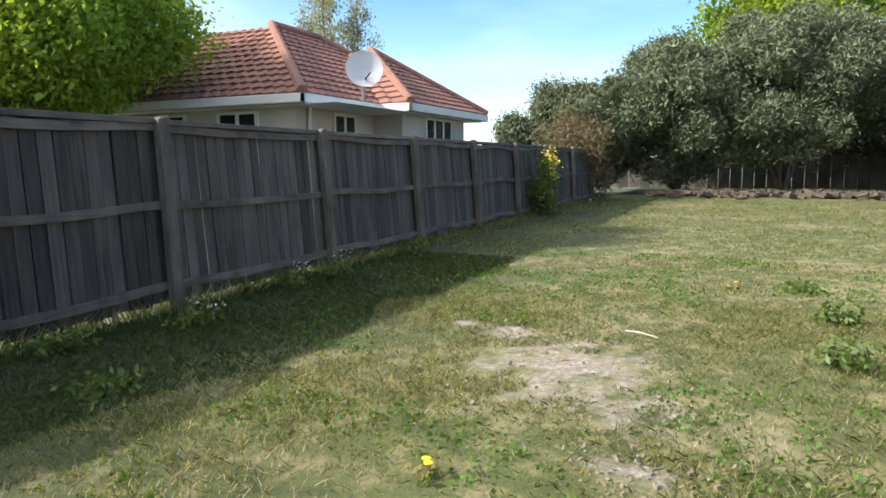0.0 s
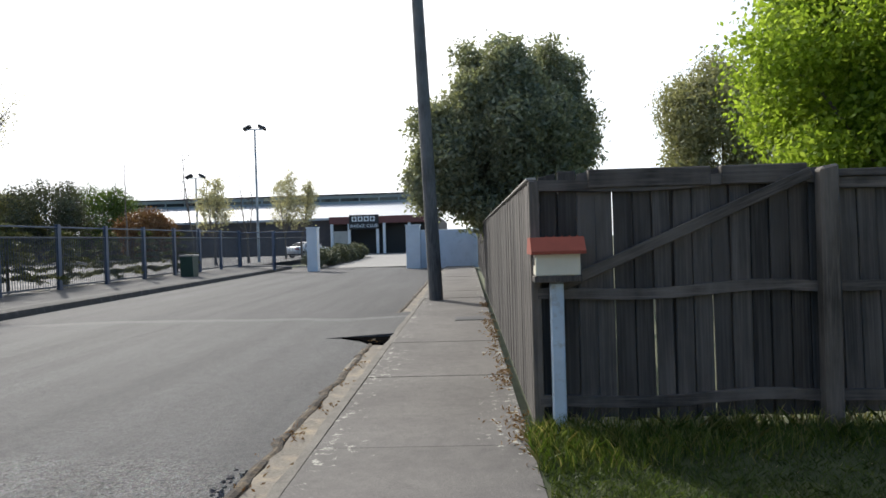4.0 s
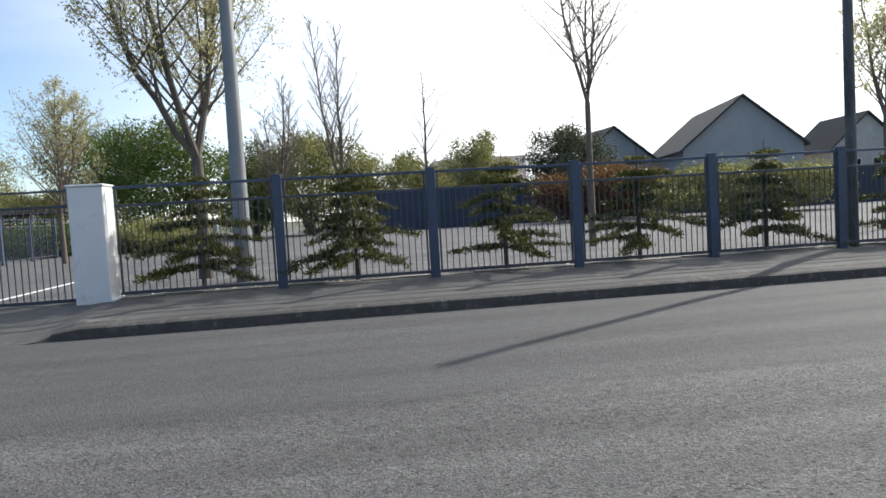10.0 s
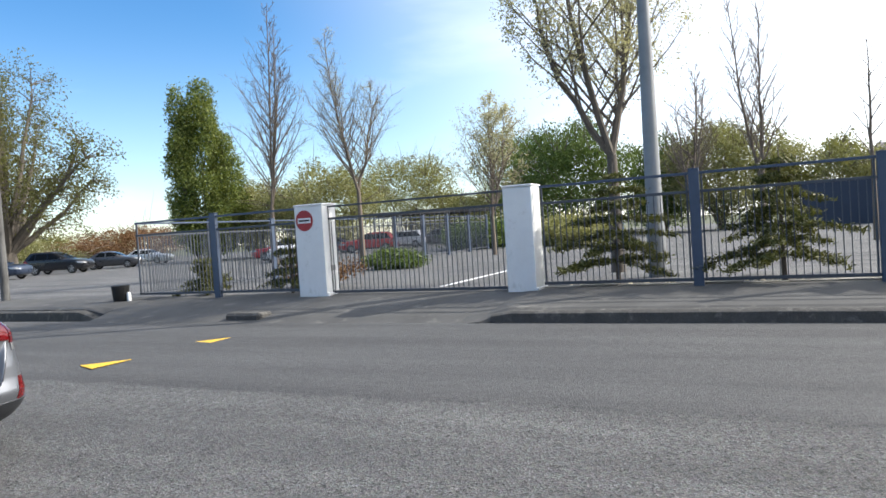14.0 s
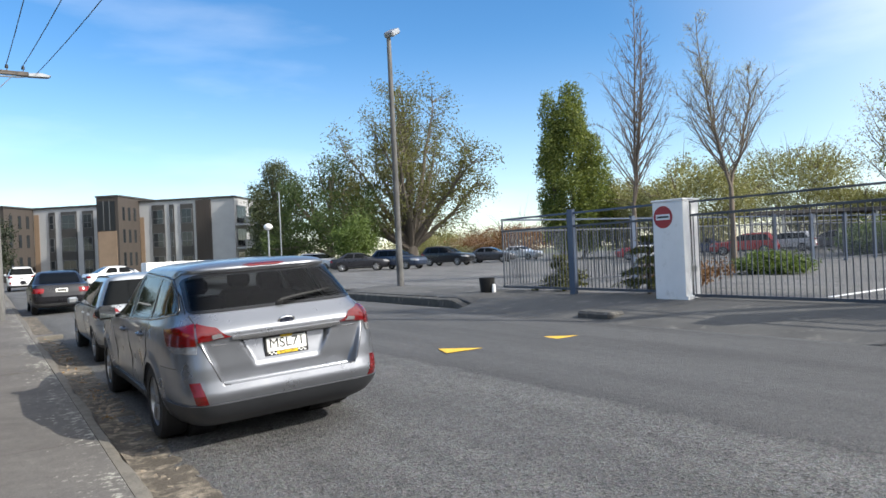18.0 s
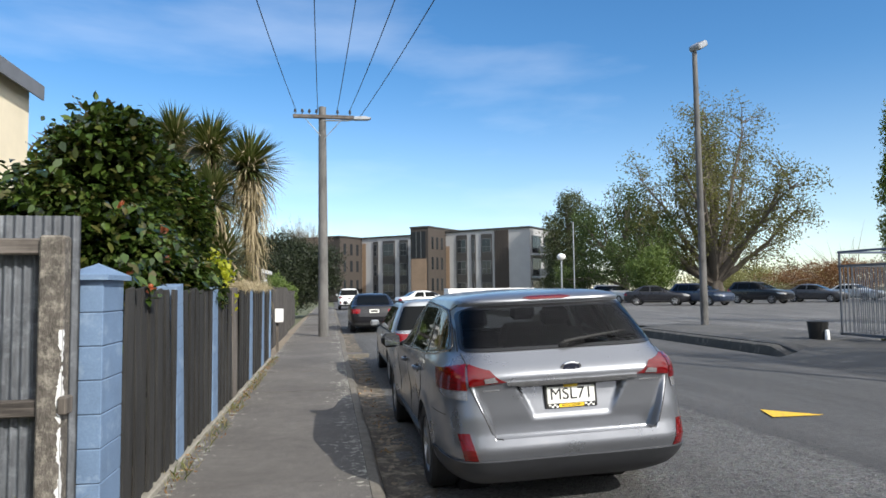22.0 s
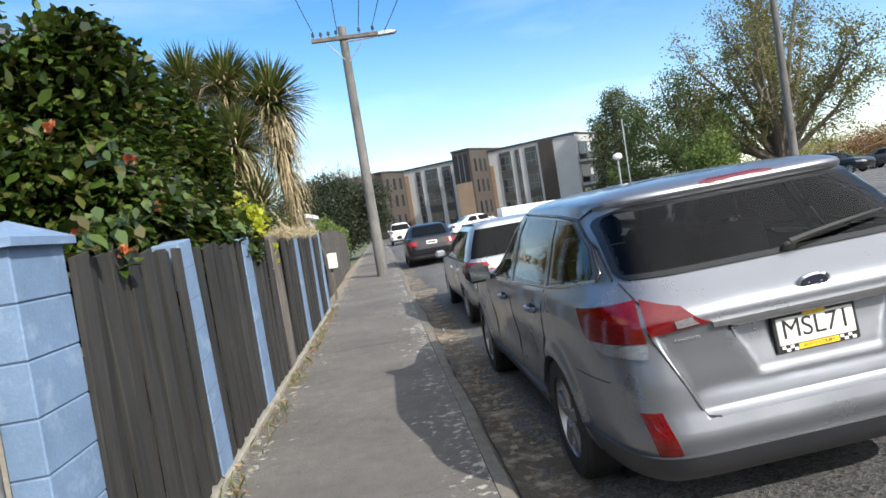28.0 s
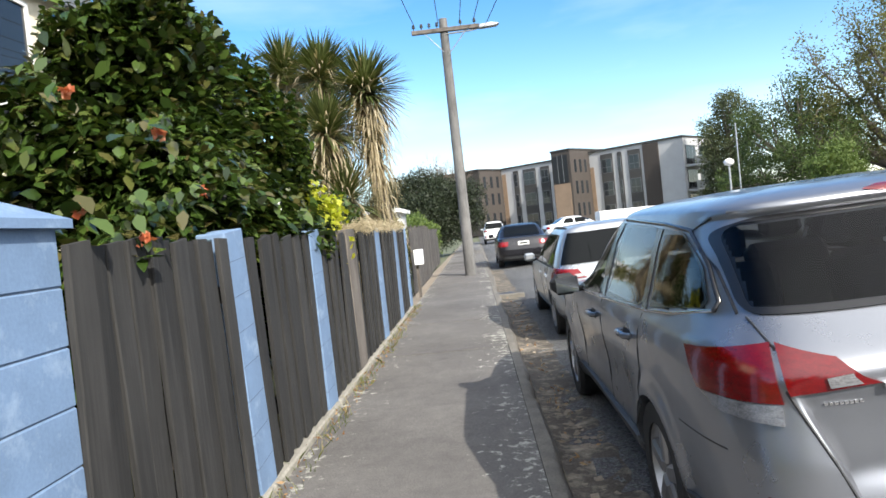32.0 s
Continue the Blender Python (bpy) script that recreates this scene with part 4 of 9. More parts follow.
    if detail:
        part("plate_letters", Geo().box(-0.13, -0.010, -0.03, 0.13, -0.0085, 0.03), M_INK, pl, "dark unreadable letters")
    part("rear_bumper_skirt", sh.patch([(("y", 0.62, -1), 0.27), (("y", 0.62, 1), 0.27), (("y", 0.62, 1), 0.375), (("y", 0.62, -1), 0.375)], 0.008, 0.03, 40, 3), M_PLASTIC, base, "dark grey plastic bumper skirt")
    if wagon:
        part("tailgate_joint", sh.patch([(("x", -0.605), 0.583), (("x", 0.605), 0.583), (("x", 0.605), 0.590), (("x", -0.605), 0.590)], 0.002, 0.006, 20, 1), M_SEAM_SHADE, base, "dark joint under the tailgate")
        for s in (-1, 1):
            part("tailgate_joint", sh.patch([(("x", s * 0.603), 0.583), (("x", s * 0.609), 0.583), (("x", s * 0.749), 0.86), (("x", s * 0.743), 0.86)], 0.0025, 0.006, 1, 10), M_SEAM_SHADE, base, "dark joint beside the tailgate")
            part("bumper_joint", sh.patch([(("x", s * 0.69), 0.725), (("y", 0.55, s), 0.704), (("y", 0.55, s), 0.709), (("x", s * 0.69), 0.730)], 0.0025, 0.006, 12, 1), M_SEAM_SHADE, base, "dark joint above the bumper")
    part("windscreen", screen(sh, 1.06, hi - 0.03), M_GLASS, base, "dark windscreen")
    return base


def screen(sh, z0, z1):
    g = Geo()
    nu, nv = 14, 6
    for j in range(nv + 1):
        z = z0 + (z1 - z0) * j / nv
        for i in range(nu + 1):
            a = 2 - 0.72 * abs(2 * i / nu - 1)
            p = sh.at(a if i > nu / 2 else -a, z)
            g.v.append((p.x, p.y + 0.006, p.z + 0.004))
    for j in range(nv):
        for i in range(nu):
            a = j * (nu + 1) + i
            g.f.append((a, a + 1, a + nu + 2, a + nu + 1))
    return g

# ---------- the estate car at the kerb ----------
# height, half width, rear, front
ESTATE = [(0.20, 0.74, 0.26, 4.48), (0.27, 0.83, 0.10, 4.66), (0.34, 0.868, 0.015, 4.72), (0.42, 0.888, -0.05, 4.75), (0.49, 0.896, -0.078, 4.78), (0.60, 0.90, -0.05, 4.78), (0.70, 0.903, -0.04, 4.75), (0.80, 0.905, -0.016, 4.69),
          (0.88, 0.902, 0.0, 4.55), (0.93, 0.895, -0.002, 4.25), (0.97, 0.886, 0.004, 3.85), (1.01, 0.87, 0.03, 3.5), (1.06, 0.838, 0.085, 3.34), (1.12, 0.805, 0.15, 3.24), (1.20, 0.775, 0.235, 3.09), (1.30, 0.737, 0.345, 2.9), (1.38, 0.70, 0.435, 2.73),
          (1.43, 0.678, 0.49, 2.6), (1.438, 0.674, 0.478, 2.57), (1.45, 0.668, 0.468, 2.54), (1.475, 0.655, 0.475, 2.49), (1.49, 0.63, 0.515, 2.42), (1.507, 0.57, 0.575, 2.3), (1.52, 0.48, 0.68, 2.17), (1.529, 0.37, 0.82, 2.02), (1.535, 0.24, 1.0, 1.85), (1.538, 0.1, 1.2, 1.65)]


def soft(t):
    t = max(0.0, min(1.0, t))
    return t * t * (3 - 2 * t)


class Estate(Shape):
    """The same stacked outlines, rounded, with a recessed tailgate, plate recess and flared wheel arches."""

    AXLES = (1.0, 3.74)

    def __init__(self, table, inset=0.0):
        self.t, self.nr, self.nf = table, 8.0, 5.0
        self.inset = inset
        self.zs = np.arange(table[0][0], table[-1][0] + 0.002, 0.002)
        self.cols = []
        for c in (1, 2, 3):
            v = np.interp(self.zs, [r[0] for r in table], [r[c] for r in table])
            k = np.ones(9) / 9
            s = np.convolve(np.pad(v, 4, "edge"), k, "valid")
            if c == 2:
                s = np.where((self.zs > 1.42) & (self.zs < 1.47), v, s)
            self.cols.append(s)

    def row(self, z):
        w, a, b = (float(np.interp(z, self.zs, c)) for c in self.cols)
        return w - self.inset, a + self.inset, b - self.inset

    def nn(self, z):
        return float(np.interp(z, [0.4, 0.65, 0.95, 1.1], [10.0, 9.0, 8.0, 6.6]))

    def seam(self, z):
        return 0.572 + 0.14 * max(0.0, min(1.0, (z - 0.563) / 0.348))

    def along(self, ang, z):
        """Bends the columns of the mesh so that they run with the tailgate's edge."""
        f = soft((z - 0.36) / 0.16) * soft((1.09 - z) / 0.15)
        if f <= 0 or abs(ang) >= 1:
            return ang
        a, b, c = abs(ang), self.by_x(self.seam(0.8), 0.8), self.by_x(self.seam(z), z)
        e = a * c / b if a < b else c + (a - b) * (1 - c) / (1 - b)
        return math.copysign(a + (e - a) * f, ang)

    def at(self, ang, z):
        w, y0, y1 = self.row(z)
        n = self.nn(z)
        yc, s, a = (y0 + y1) / 2, -1 if ang < 0 else 1, abs(ang)
        if a <= 1:
            th = (1 - a) * math.pi / 2
            x, y = w * max(0.0, math.cos(th)) ** (2 / n), yc - (yc - y0) * max(0.0, math.sin(th)) ** (2 / n)
        else:
            th, n = (a - 1) * math.pi / 2, self.nf
            x, y = w * max(0.0, math.cos(th)) ** (2 / n), yc + (y1 - yc) * max(0.0, math.sin(th)) ** (2 / n)
        if not self.inset:
            if y < 0.6:
                seam = self.seam(z)
                if 0.563 < z < 0.96:
                    y += float(np.interp(z, [0.563, 0.575, 0.70, 0.80, 0.90, 0.96], [0.10, 0.10, 0.07, 0.042, 0.012, 0.0])) * soft((seam - x) / 0.034)
                edge = 0.283 + 0.107 * (z - 0.668) / 0.232
                if 0.655 < z < 0.905:
                    y += (0.012 + 0.06 * max(0.0, z - 0.66) / 0.24) * soft((edge + 0.012 - x) / 0.03) * soft((z - 0.655) / 0.03) * soft((0.905 - z) / 0.012)
            for ay in self.AXLES:
                d = math.hypot(y - ay, z - 0.325) - 0.385
                if d < 0.12 and z < 0.95:
                    x += 0.022 * math.exp(-(max(0.0, d) / 0.05) ** 2)
            if 0.9 < y < 3.9:
                x -= 0.022 * soft((y - 1.3) / 0.4) * soft((3.4 - y) / 0.4) * math.exp(-((z - 0.60) / 0.16) ** 2)
        return Vector((s * x, y, z))

    def by_x(self, x, z):
        w, n = self.row(z)[0], self.nn(z)
        return math.copysign(1 - math.acos(min(1.0, (min(1.0, abs(x) / w)) ** (n / 2))) / (math.pi / 2), x)

    def by_y(self, y, z, s):
        w, y0, y1 = self.row(z)
        yc = (y0 + y1) / 2
        if y <= yc:
            return s * (1 - math.asin(max(0.0, min(1.0, (yc - y) / (yc - y0))) ** (self.nn(z) / 2)) / (math.pi / 2))
        return s * (1 + math.asin(max(0.0, min(1.0, (y - yc) / (y1 - yc))) ** (self.nf / 2)) / (math.pi / 2))

    def body(self, low=0.0):
        g = Geo()
        dense = [self.at(k / 1000.0, 0.8) for k in range(2001)]
        run = [0.0]
        for a, b in zip(dense, dense[1:]):
            run.append(run[-1] + (b - a).length)
        stops, s = [], 0.0
        while s < run[-1] - 0.03:
            stops.append(s)
            s += 0.018 if s < 1.7 else 0.05
        edge = float(np.interp(self.by_x(self.seam(0.8), 0.8), [j / 1000.0 for j in range(2001)], run))
        stops = sorted([q for q in stops if not edge - 0.04 < q < edge + 0.008] + [edge + d for d in (0.004, 0.0, -0.006, -0.012, -0.018, -0.024, -0.03, -0.036)] + [run[-1]])
        half = [float(np.interp(q, run, [j / 1000.0 for j in range(2001)])) for q in stops]
        angs = half + [-a for a in half[-2:0:-1]]
        zs = [z for z in list(np.arange(0.20, 1.40, 0.02)) + [0.556, 0.567, 0.575, 0.905, 0.91] + list(np.arange(1.40, 1.536, 0.004)) + [1.538] if z >= low]
        zs = sorted(zs)
        m = len(angs)
        for z in zs:
            for a in angs:
                g.v.append(tuple(self.at(self.along(a, z), z)))
        for j in range(len(zs) - 1):
            for i in range(m):
                a, b = j * m + i, j * m + (i + 1) % m
                g.f.append((a, b, b + m, a + m))
        if not low:
            g.f.append(tuple(range(m))[::-1])
        g.f.append(tuple((len(zs) - 1) * m + k for k in range(m)))
        return g

    def pane(self, poly, side, out, thick, rim, clear, frit, radius=0.035, nu=22, nv=16):
        """A curved pane cut to a convex outline in (x, z), or (y, z) on a side, with a dark border of width rim."""
        poly = rounded(poly, radius)
        lo, hi = min(p[1] for p in poly), max(p[1] for p in poly)
        inner = [lo + rim + (hi - lo - 2 * rim) * j / nv for j in range(nv + 1)]
        zs = [lo + 0.001, lo + rim * 0.25, lo + rim * 0.6] + inner + [hi - rim * 0.6, hi - rim * 0.25, hi - 0.001]
        g, marks = Geo(), []
        for lay in (out,):
            for z in zs:
                a, b = span(poly, z)
                r = min(rim, (b - a) * 0.3)
                cols = [a] + [a + r + (b - a - 2 * r) * i / nu for i in range(nu + 1)] + [b]
                for c in cols:
                    ang = self.by_x(c, z) if not side else self.by_y(c, z, side)
                    p = self.at(ang, z)
                    e = 0.004
                    nrm = (self.at(ang + e, z) - self.at(ang - e, z)).cross(self.at(ang, z + 0.01) - self.at(ang, z - 0.01)).normalized()
                    if nrm.dot(p - Vector((0, 2.3, 0.9))) < 0:
                        nrm = -nrm
                    g.v.append(tuple(p + nrm * lay))
        w = nu + 3
        for j in range(len(zs) - 1):
            for i in range(w - 1):
                a = j * w + i
                dark = i == 0 or i == w - 2 or j < 3 or j > len(zs) - 5
                g.f.append((a, a + w, a + w + 1, a + 1) if side < 0 else (a, a + 1, a + w + 1, a + w))
                marks.append(dark)
        me = g.mesh("pane", 40)
        me.materials.append(clear)
        me.materials.append(frit)
        for p, d in zip(me.polygons, marks):
            p.material_index = 1 if d else 0
        return me


def rounded(poly, r):
    """A convex outline with its corners rounded."""
    out_, n = [], len(poly)
    for i in range(n):
        a, b, c = (Vector(poly[(i + k - 1) % n]) for k in range(3))
        ra = min(r, 0.4 * (a - b).length, 0.4 * (c - b).length)
        p, q = b + (a - b).normalized() * ra, b + (c - b).normalized() * ra
        for t in (0, 0.25, 0.5, 0.75, 1):
            v = p * (1 - t) ** 2 + b * 2 * t * (1 - t) + q * t * t
            out_.append((v.x, v.y))
    return out_


def span(poly, z):
    """Where a level line cuts a convex outline."""
    hit = []
    for (x0, z0), (x1, z1) in zip(poly, poly[1:] + poly[:1]):
        if (z0 - z) * (z1 - z) <= 0 and z0 != z1:
            hit.append(x0 + (x1 - x0) * (z - z0) / (z1 - z0))
    return (min(hit), max(hit)) if hit else (0, 0)


def holed(me, sh, cuts, shrink=0.03):
    """Takes the faces out of a body mesh where its windows are."""
    bm = bmesh.new()
    bm.from_mesh(me)
    gone = []
    for f in bm.faces:
        c = f.calc_center_median()
        if not 0.9 < c.z < 1.5:
            continue
        if 1.09 < c.z < 1.42 and abs(sh.by_y(c.y, c.z, 1)) > 1.42:
            gone.append(f)
            continue
        for poly, side in cuts:
            if side and (c.x * side < 0 or abs(c.x) < sh.row(c.z)[0] - 0.12):
                continue
            if not side and c.y > 0.95:
                continue
            zz = [p[1] for p in poly]
            if min(zz) + shrink < c.z < max(zz) - shrink:
                a, b = span(poly, c.z)
                if a + shrink < (c.y if side else c.x) < b - shrink:
                    gone.append(f)
                    break
    bmesh.ops.delete(bm, geom=gone, context="FACES")
    bm.to_mesh(me)
    bm.free()
    return me


def tint_glass(name, tint):
    """Tinted glass: a clear gloss over a see-through dark tint."""
    m, nt, b = nodes_of(name)
    tr, gl, fr, mx = (nt.nodes.new("ShaderNode" + k) for k in ("BsdfTransparent", "BsdfGlossy", "Fresnel", "MixShader"))
    tr.inputs["Color"].default_value = (*tint, 1)
    gl.inputs["Roughness"].default_value = 0.02
    fr.inputs["IOR"].default_value = 1.3
    link(nt, fr.outputs["Fac"], mx.inputs["Fac"])
    link(nt, tr.outputs["BSDF"], mx.inputs[1])
    link(nt, gl.outputs["BSDF"], mx.inputs[2])
    link(nt, mx.outputs["Shader"], nt.nodes["Material Output"].inputs["Surface"])
    return m


def estate_car(m, label, group):
    """The silver-grey estate: hollow cabin, tinted panes, wrapped lamps, recessed plate."""
    sh = Estate(ESTATE)
    base = thing("estate_car", m, label, "car", group)
    skin = paint("estate_paint", (0.225, 0.236, 0.26), 0.3, 0.72)
    lens = plain("estate_red_lens", (0.14, 0.0012, 0.003), 0.08, 0, 0.4, 26, 140, 0.2, (1, 1, 3), coat=0.6)
    tint_r, tint_s = tint_glass("dark_tint", (0.4, 0.41, 0.42)), tint_glass("side_tint", (0.24, 0.25, 0.25))
    clear = plain("estate_clear_lens", (0.3, 0.3, 0.31), 0.15, 0.45, 0.5, 30, 120, 0.4, (1, 1, 3), coat=0.5)
    cloth = plain("dark_trim_cloth", (0.035, 0.036, 0.04), 0.9, 0, 0.2, 8, 90, 0.2)
    back = [(-0.728, 1.118), (0.728, 1.118), (0.68, 1.392), (0.54, 1.432), (-0.54, 1.432), (-0.68, 1.392)]
    quarter = [(0.47, 1.125), (1.12, 1.06), (1.22, 1.405), (0.90, 1.385), (0.62, 1.27)]
    reard = [(1.21, 1.052), (2.03, 1.02), (2.06, 1.432), (1.31, 1.41)]
    frontd = [(2.13, 1.018), (3.12, 0.985), (2.78, 1.25), (2.5, 1.41), (2.16, 1.435)]
    cuts = [(back, 0)] + [(p, s) for s in (-1, 1) for p in (quarter, reard, frontd)]
    part("body", holed(cut_wheels(sh.body(), sh.AXLES, 0.375, 0.905, "body", skin), sh, cuts), skin, base)
    inner = Estate(ESTATE, 0.035)
    lining = inner.body(0.86).mesh("cabin_lining", 40)
    part("cabin_lining", holed(lining, inner, cuts, 0.015), cloth, base, "dark cabin lining")
    part("cabin_floor", Geo().box(-0.76, 0.35, 0.84, 0.76, 1.2, 0.86).box(-0.76, 1.2, 0.55, 0.76, 3.3, 0.57), cloth, base, "dark cabin floor")
    for x, y, n in ((-0.37, 2.25, 1), (0.37, 2.25, 1), (-0.38, 1.25, 1), (0.38, 1.25, 1)):
        st = part("seat", Geo().box(-0.25, -0.09, 0.58, 0.25, 0.07, 1.19, 0.05).box(-0.25, 0.07, 0.58, 0.25, 0.55, 0.76, 0.05), cloth, base, "dark seat", pose(x, y, 0, -9))
        part("headrest", Geo().box(-0.13, -0.06, 1.22, 0.13, 0.05, 1.38, 0.04), cloth, st, "dark headrest")
    part("dashboard", Geo().box(-0.72, 3.0, 0.8, 0.72, 3.35, 1.02, 0.05), cloth, base, "dark dashboard")
    part("rear_window", sh.pane(back, 0, 0.006, 0.005, 0.022, tint_r, M_GLOSS, 0.05, 40, 22), None, base, "dark tinted rear window")
    part("wiper_boss", Geo().lathe([(0.001, 0.02), (0.03, 0.015), (0.035, 0.0)], 14, (0, 0, 0), 1), M_BLACK, base, "black wiper pivot", pose(0.0, 0.158, 1.142, 40) @ Matrix.Diagonal((1, -1, 1, 1)))
    part("wiper", Geo().tube([sh.at(sh.by_x(x, z), z) + Vector((0, -0.03, 0.022)) for x, z in ((0.0, 1.14), (0.1, 1.155), (0.25, 1.172), (0.50, 1.195))], [0.016, 0.012, 0.011, 0.006], 6), M_BLACK, base, "black rear wiper arm", smooth=50)
    # windscreen
    part("windscreen", screen(sh, 1.06, 1.45), tint_glass("clear_tint", (0.55, 0.58, 0.57)), base, "clear windscreen")
    for s in (-1, 1):
        for poly, nm in ((quarter, "quarter_window"), (reard, "side_window"), (frontd, "side_window")):
            part(nm, sh.pane(poly, s, 0.005, 0.005, 0.028, tint_s, M_GLOSS, 0.04, 12, 10), None, base, "tinted side window in a black frame")
        # bright line under the windows
        pts = [(0.44, 1.118), (0.8, 1.07), (1.16, 1.042), (2.08, 1.006), (3.1, 0.972)]
        part("belt_trim", Geo().tube([sh.at(sh.by_y(y, z, s), z) + Vector((s * 0.003, 0, 0.002)) for y, z in pts], 0.008, 6), M_CHROME, base, "thin bright belt line", smooth=60)
        pts = [(0.44, 1.118), (0.43, 1.15), (0.58, 1.27), (0.85, 1.395), (1.22, 1.422), (2.1, 1.448), (2.5, 1.43)]
        part("window_trim", Geo().tube([sh.at(sh.by_y(y, z, s), z) + Vector((s * 0.002, 0, 0)) for y, z in pts], 0.011, 6), M_GLOSS, base, "black window surround", smooth=60)
        for pa, pb, pc, pd in (((1.13, 1.05), (1.21, 1.05), (1.30, 1.405), (1.23, 1.40)), ((2.035, 1.018), (2.125, 1.015), (2.155, 1.432), (2.065, 1.428))):
            part("pillar_trim", sh.patch([(("y", q[0], s), q[1]) for q in (pa, pb, pc, pd)], 0.006, 0.01, 3, 8), M_GLOSS, base, "black pillar trim")
        for q in (((1.17, 0.60), (1.40, 0.42)), ((1.17, 1.03), (1.17, 0.60)), ((2.10, 0.40), (2.10, 1.0)), ((3.02, 0.40), (3.05, 0.97))):
            part("door_joint", Geo().tube([sh.at(sh.by_y(q[0][0] + (q[1][0] - q[0][0]) * t, q[0][1] + (q[1][1] - q[0][1]) * t, s), q[0][1] + (q[1][1] - q[0][1]) * t) for t in (0, 0.2, 0.4, 0.6, 0.8, 1)], 0.0045, 4), M_SEAM_SHADE, base, "dark door joint")
        for y in (1.30, 2.22):
            z = 0.905 if y < 2 else 0.89
            hd = part("door_handle", Geo().tube([sh.at(sh.by_y(y + d, z, s), z) + Vector((s * o, 0, 0)) for d, o in ((0, 0.0), (0.03, 0.03), (0.17, 0.032), (0.20, 0.0))], [0.014, 0.016, 0.016, 0.013], 8), skin, base, smooth=60)
            # flat dark patch paints the shade of the cup behind the handle
            part("handle_cup", sh.patch([(("y", y + 0.03, s), z - 0.03), (("y", y + 0.16, s), z - 0.03), (("y", y + 0.16, s), z + 0.025), (("y", y + 0.03, s), z + 0.025)], 0.002, 0.005, 4, 2), M_SEAM_SHADE, hd, "dark patch for the shade in the handle cup")
        part("sill", sh.patch([(("y", 1.42, s), 0.24), (("y", 3.33, s), 0.24), (("y", 3.33, s), 0.38), (("y", 1.42, s), 0.38)], 0.02, 0.03, 10, 4), M_PLASTIC, base, "dark plastic sill")
        mir = part("mirror", Geo().box(-0.1, -0.06, -0.07, 0.1, 0.09, 0.08, 0.05), M_BLACK, base, "black door mirror", pose(s * 0.99, 2.9, 1.03, 0, 0, -s * 8), 60)
        part("mirror_arm", Geo().box(-0.16 if s > 0 else 0.06, -0.02, -0.06, -0.06 if s > 0 else 0.16, 0.03, -0.02, 0.01), M_BLACK, mir)
        part("mirror_glass", Geo().box(-0.08, -0.066, -0.05, 0.08, -0.0605, 0.06), M_CHROME, mir, "mirror glass")
        # lamps
        lamp = part("tail_lamp", sh.patch([(("x", s * 0.729), 0.880), (("y", 0.38, s), 0.876), (("y", 0.51, s), 1.0), (("x", s * 0.713), 1.044)], 0.012, 0.02, 20, 8), lens, base, "red tail lamp wrapping round the corner", smooth=50)
        part("lamp_foot", sh.patch([(("x", s * 0.74), 0.815), (("y", 0.26, s), 0.828), (("y", 0.36, s), 0.873), (("x", s * 0.731), 0.877)], 0.010, 0.018, 14, 3), clear, lamp, "clear indicator strip", smooth=50)
        gl = part("gate_lamp", sh.patch([(("x", s * 0.47), 0.929), (("x", s * 0.712), 0.906), (("x", s * 0.702), 1.043), (("x", s * 0.575), 1.003)], 0.014, 0.022, 14, 6), lens, base, "red tailgate lamp, pointed inwards", smooth=50)
        ins = part("lamp_insert", sh.patch([(("x", s * 0.525), 0.934), (("x", s * 0.612), 0.928), (("x", s * 0.618), 0.955), (("x", s * 0.55), 0.961)], 0.021, 0.012, 6, 3), clear, gl, "clear reversing lamp")
        part("reflector", sh.patch([(("x", s * 0.69), 0.43), (("x", s * 0.772), 0.43), (("x", s * 0.805), 0.60), (("x", s * 0.738), 0.605)], 0.006, 0.012, 5, 5), lens, base, "red bumper reflector")
        # tailgate joints
        def seam(pts, r=0.005):
            return Geo().tube([sh.at(sh.by_x(s * x, z), z) for x, z in pts], r, 5)
        part("tailgate_joint", seam([(0.722, 1.112), (0.710, 1.034), (0.719, 0.911), (0.69, 0.84), (0.64, 0.72), (0.592, 0.60), (0.565, 0.566), (0.52, 0.56)]), M_SEAM_SHADE, base, "dark joint beside the tailgate")
        part("gate_edge", seam([(0.735, 1.12), (0.715, 1.25), (0.689, 1.39), (0.65, 1.44)], 0.007), M_GLOSS, base, "dark edge beside the rear window")
        part("bumper_joint", sh.patch([(("y", 0.22, s), 0.70), (("y", 0.62, s), 0.69), (("y", 0.62, s), 0.695), (("y", 0.22, s), 0.705)], 0.0015, 0.005, 10, 1), M_SEAM_SHADE, base, "dark joint above the bumper")
        part("head_lamp", sh.patch([(("y", 4.25, s), 0.68), (("y", 4.72, s), 0.66), (("y", 4.6, s), 0.78), (("y", 4.1, s), 0.82)], 0.008, 0.014, 8, 4), M_LAMP_CLEAR, base, "clear head lamp")
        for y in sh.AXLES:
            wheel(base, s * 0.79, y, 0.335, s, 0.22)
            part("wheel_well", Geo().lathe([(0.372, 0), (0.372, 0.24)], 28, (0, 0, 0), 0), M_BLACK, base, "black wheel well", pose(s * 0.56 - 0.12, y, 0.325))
    part("rear_bumper_skirt", sh.patch([(("y", 0.60, -1), 0.21), (("y", 0.60, 1), 0.21), (("y", 0.60, 1), 0.425), (("y", 0.60, -1), 0.425)], 0.016, 0.03, 60, 6), plain("grey_bumper_plastic", (0.05, 0.053, 0.06), 0.5, 0.1, 0.12, 6, 80, 0.08), base, "grey plastic bumper skirt", smooth=50)
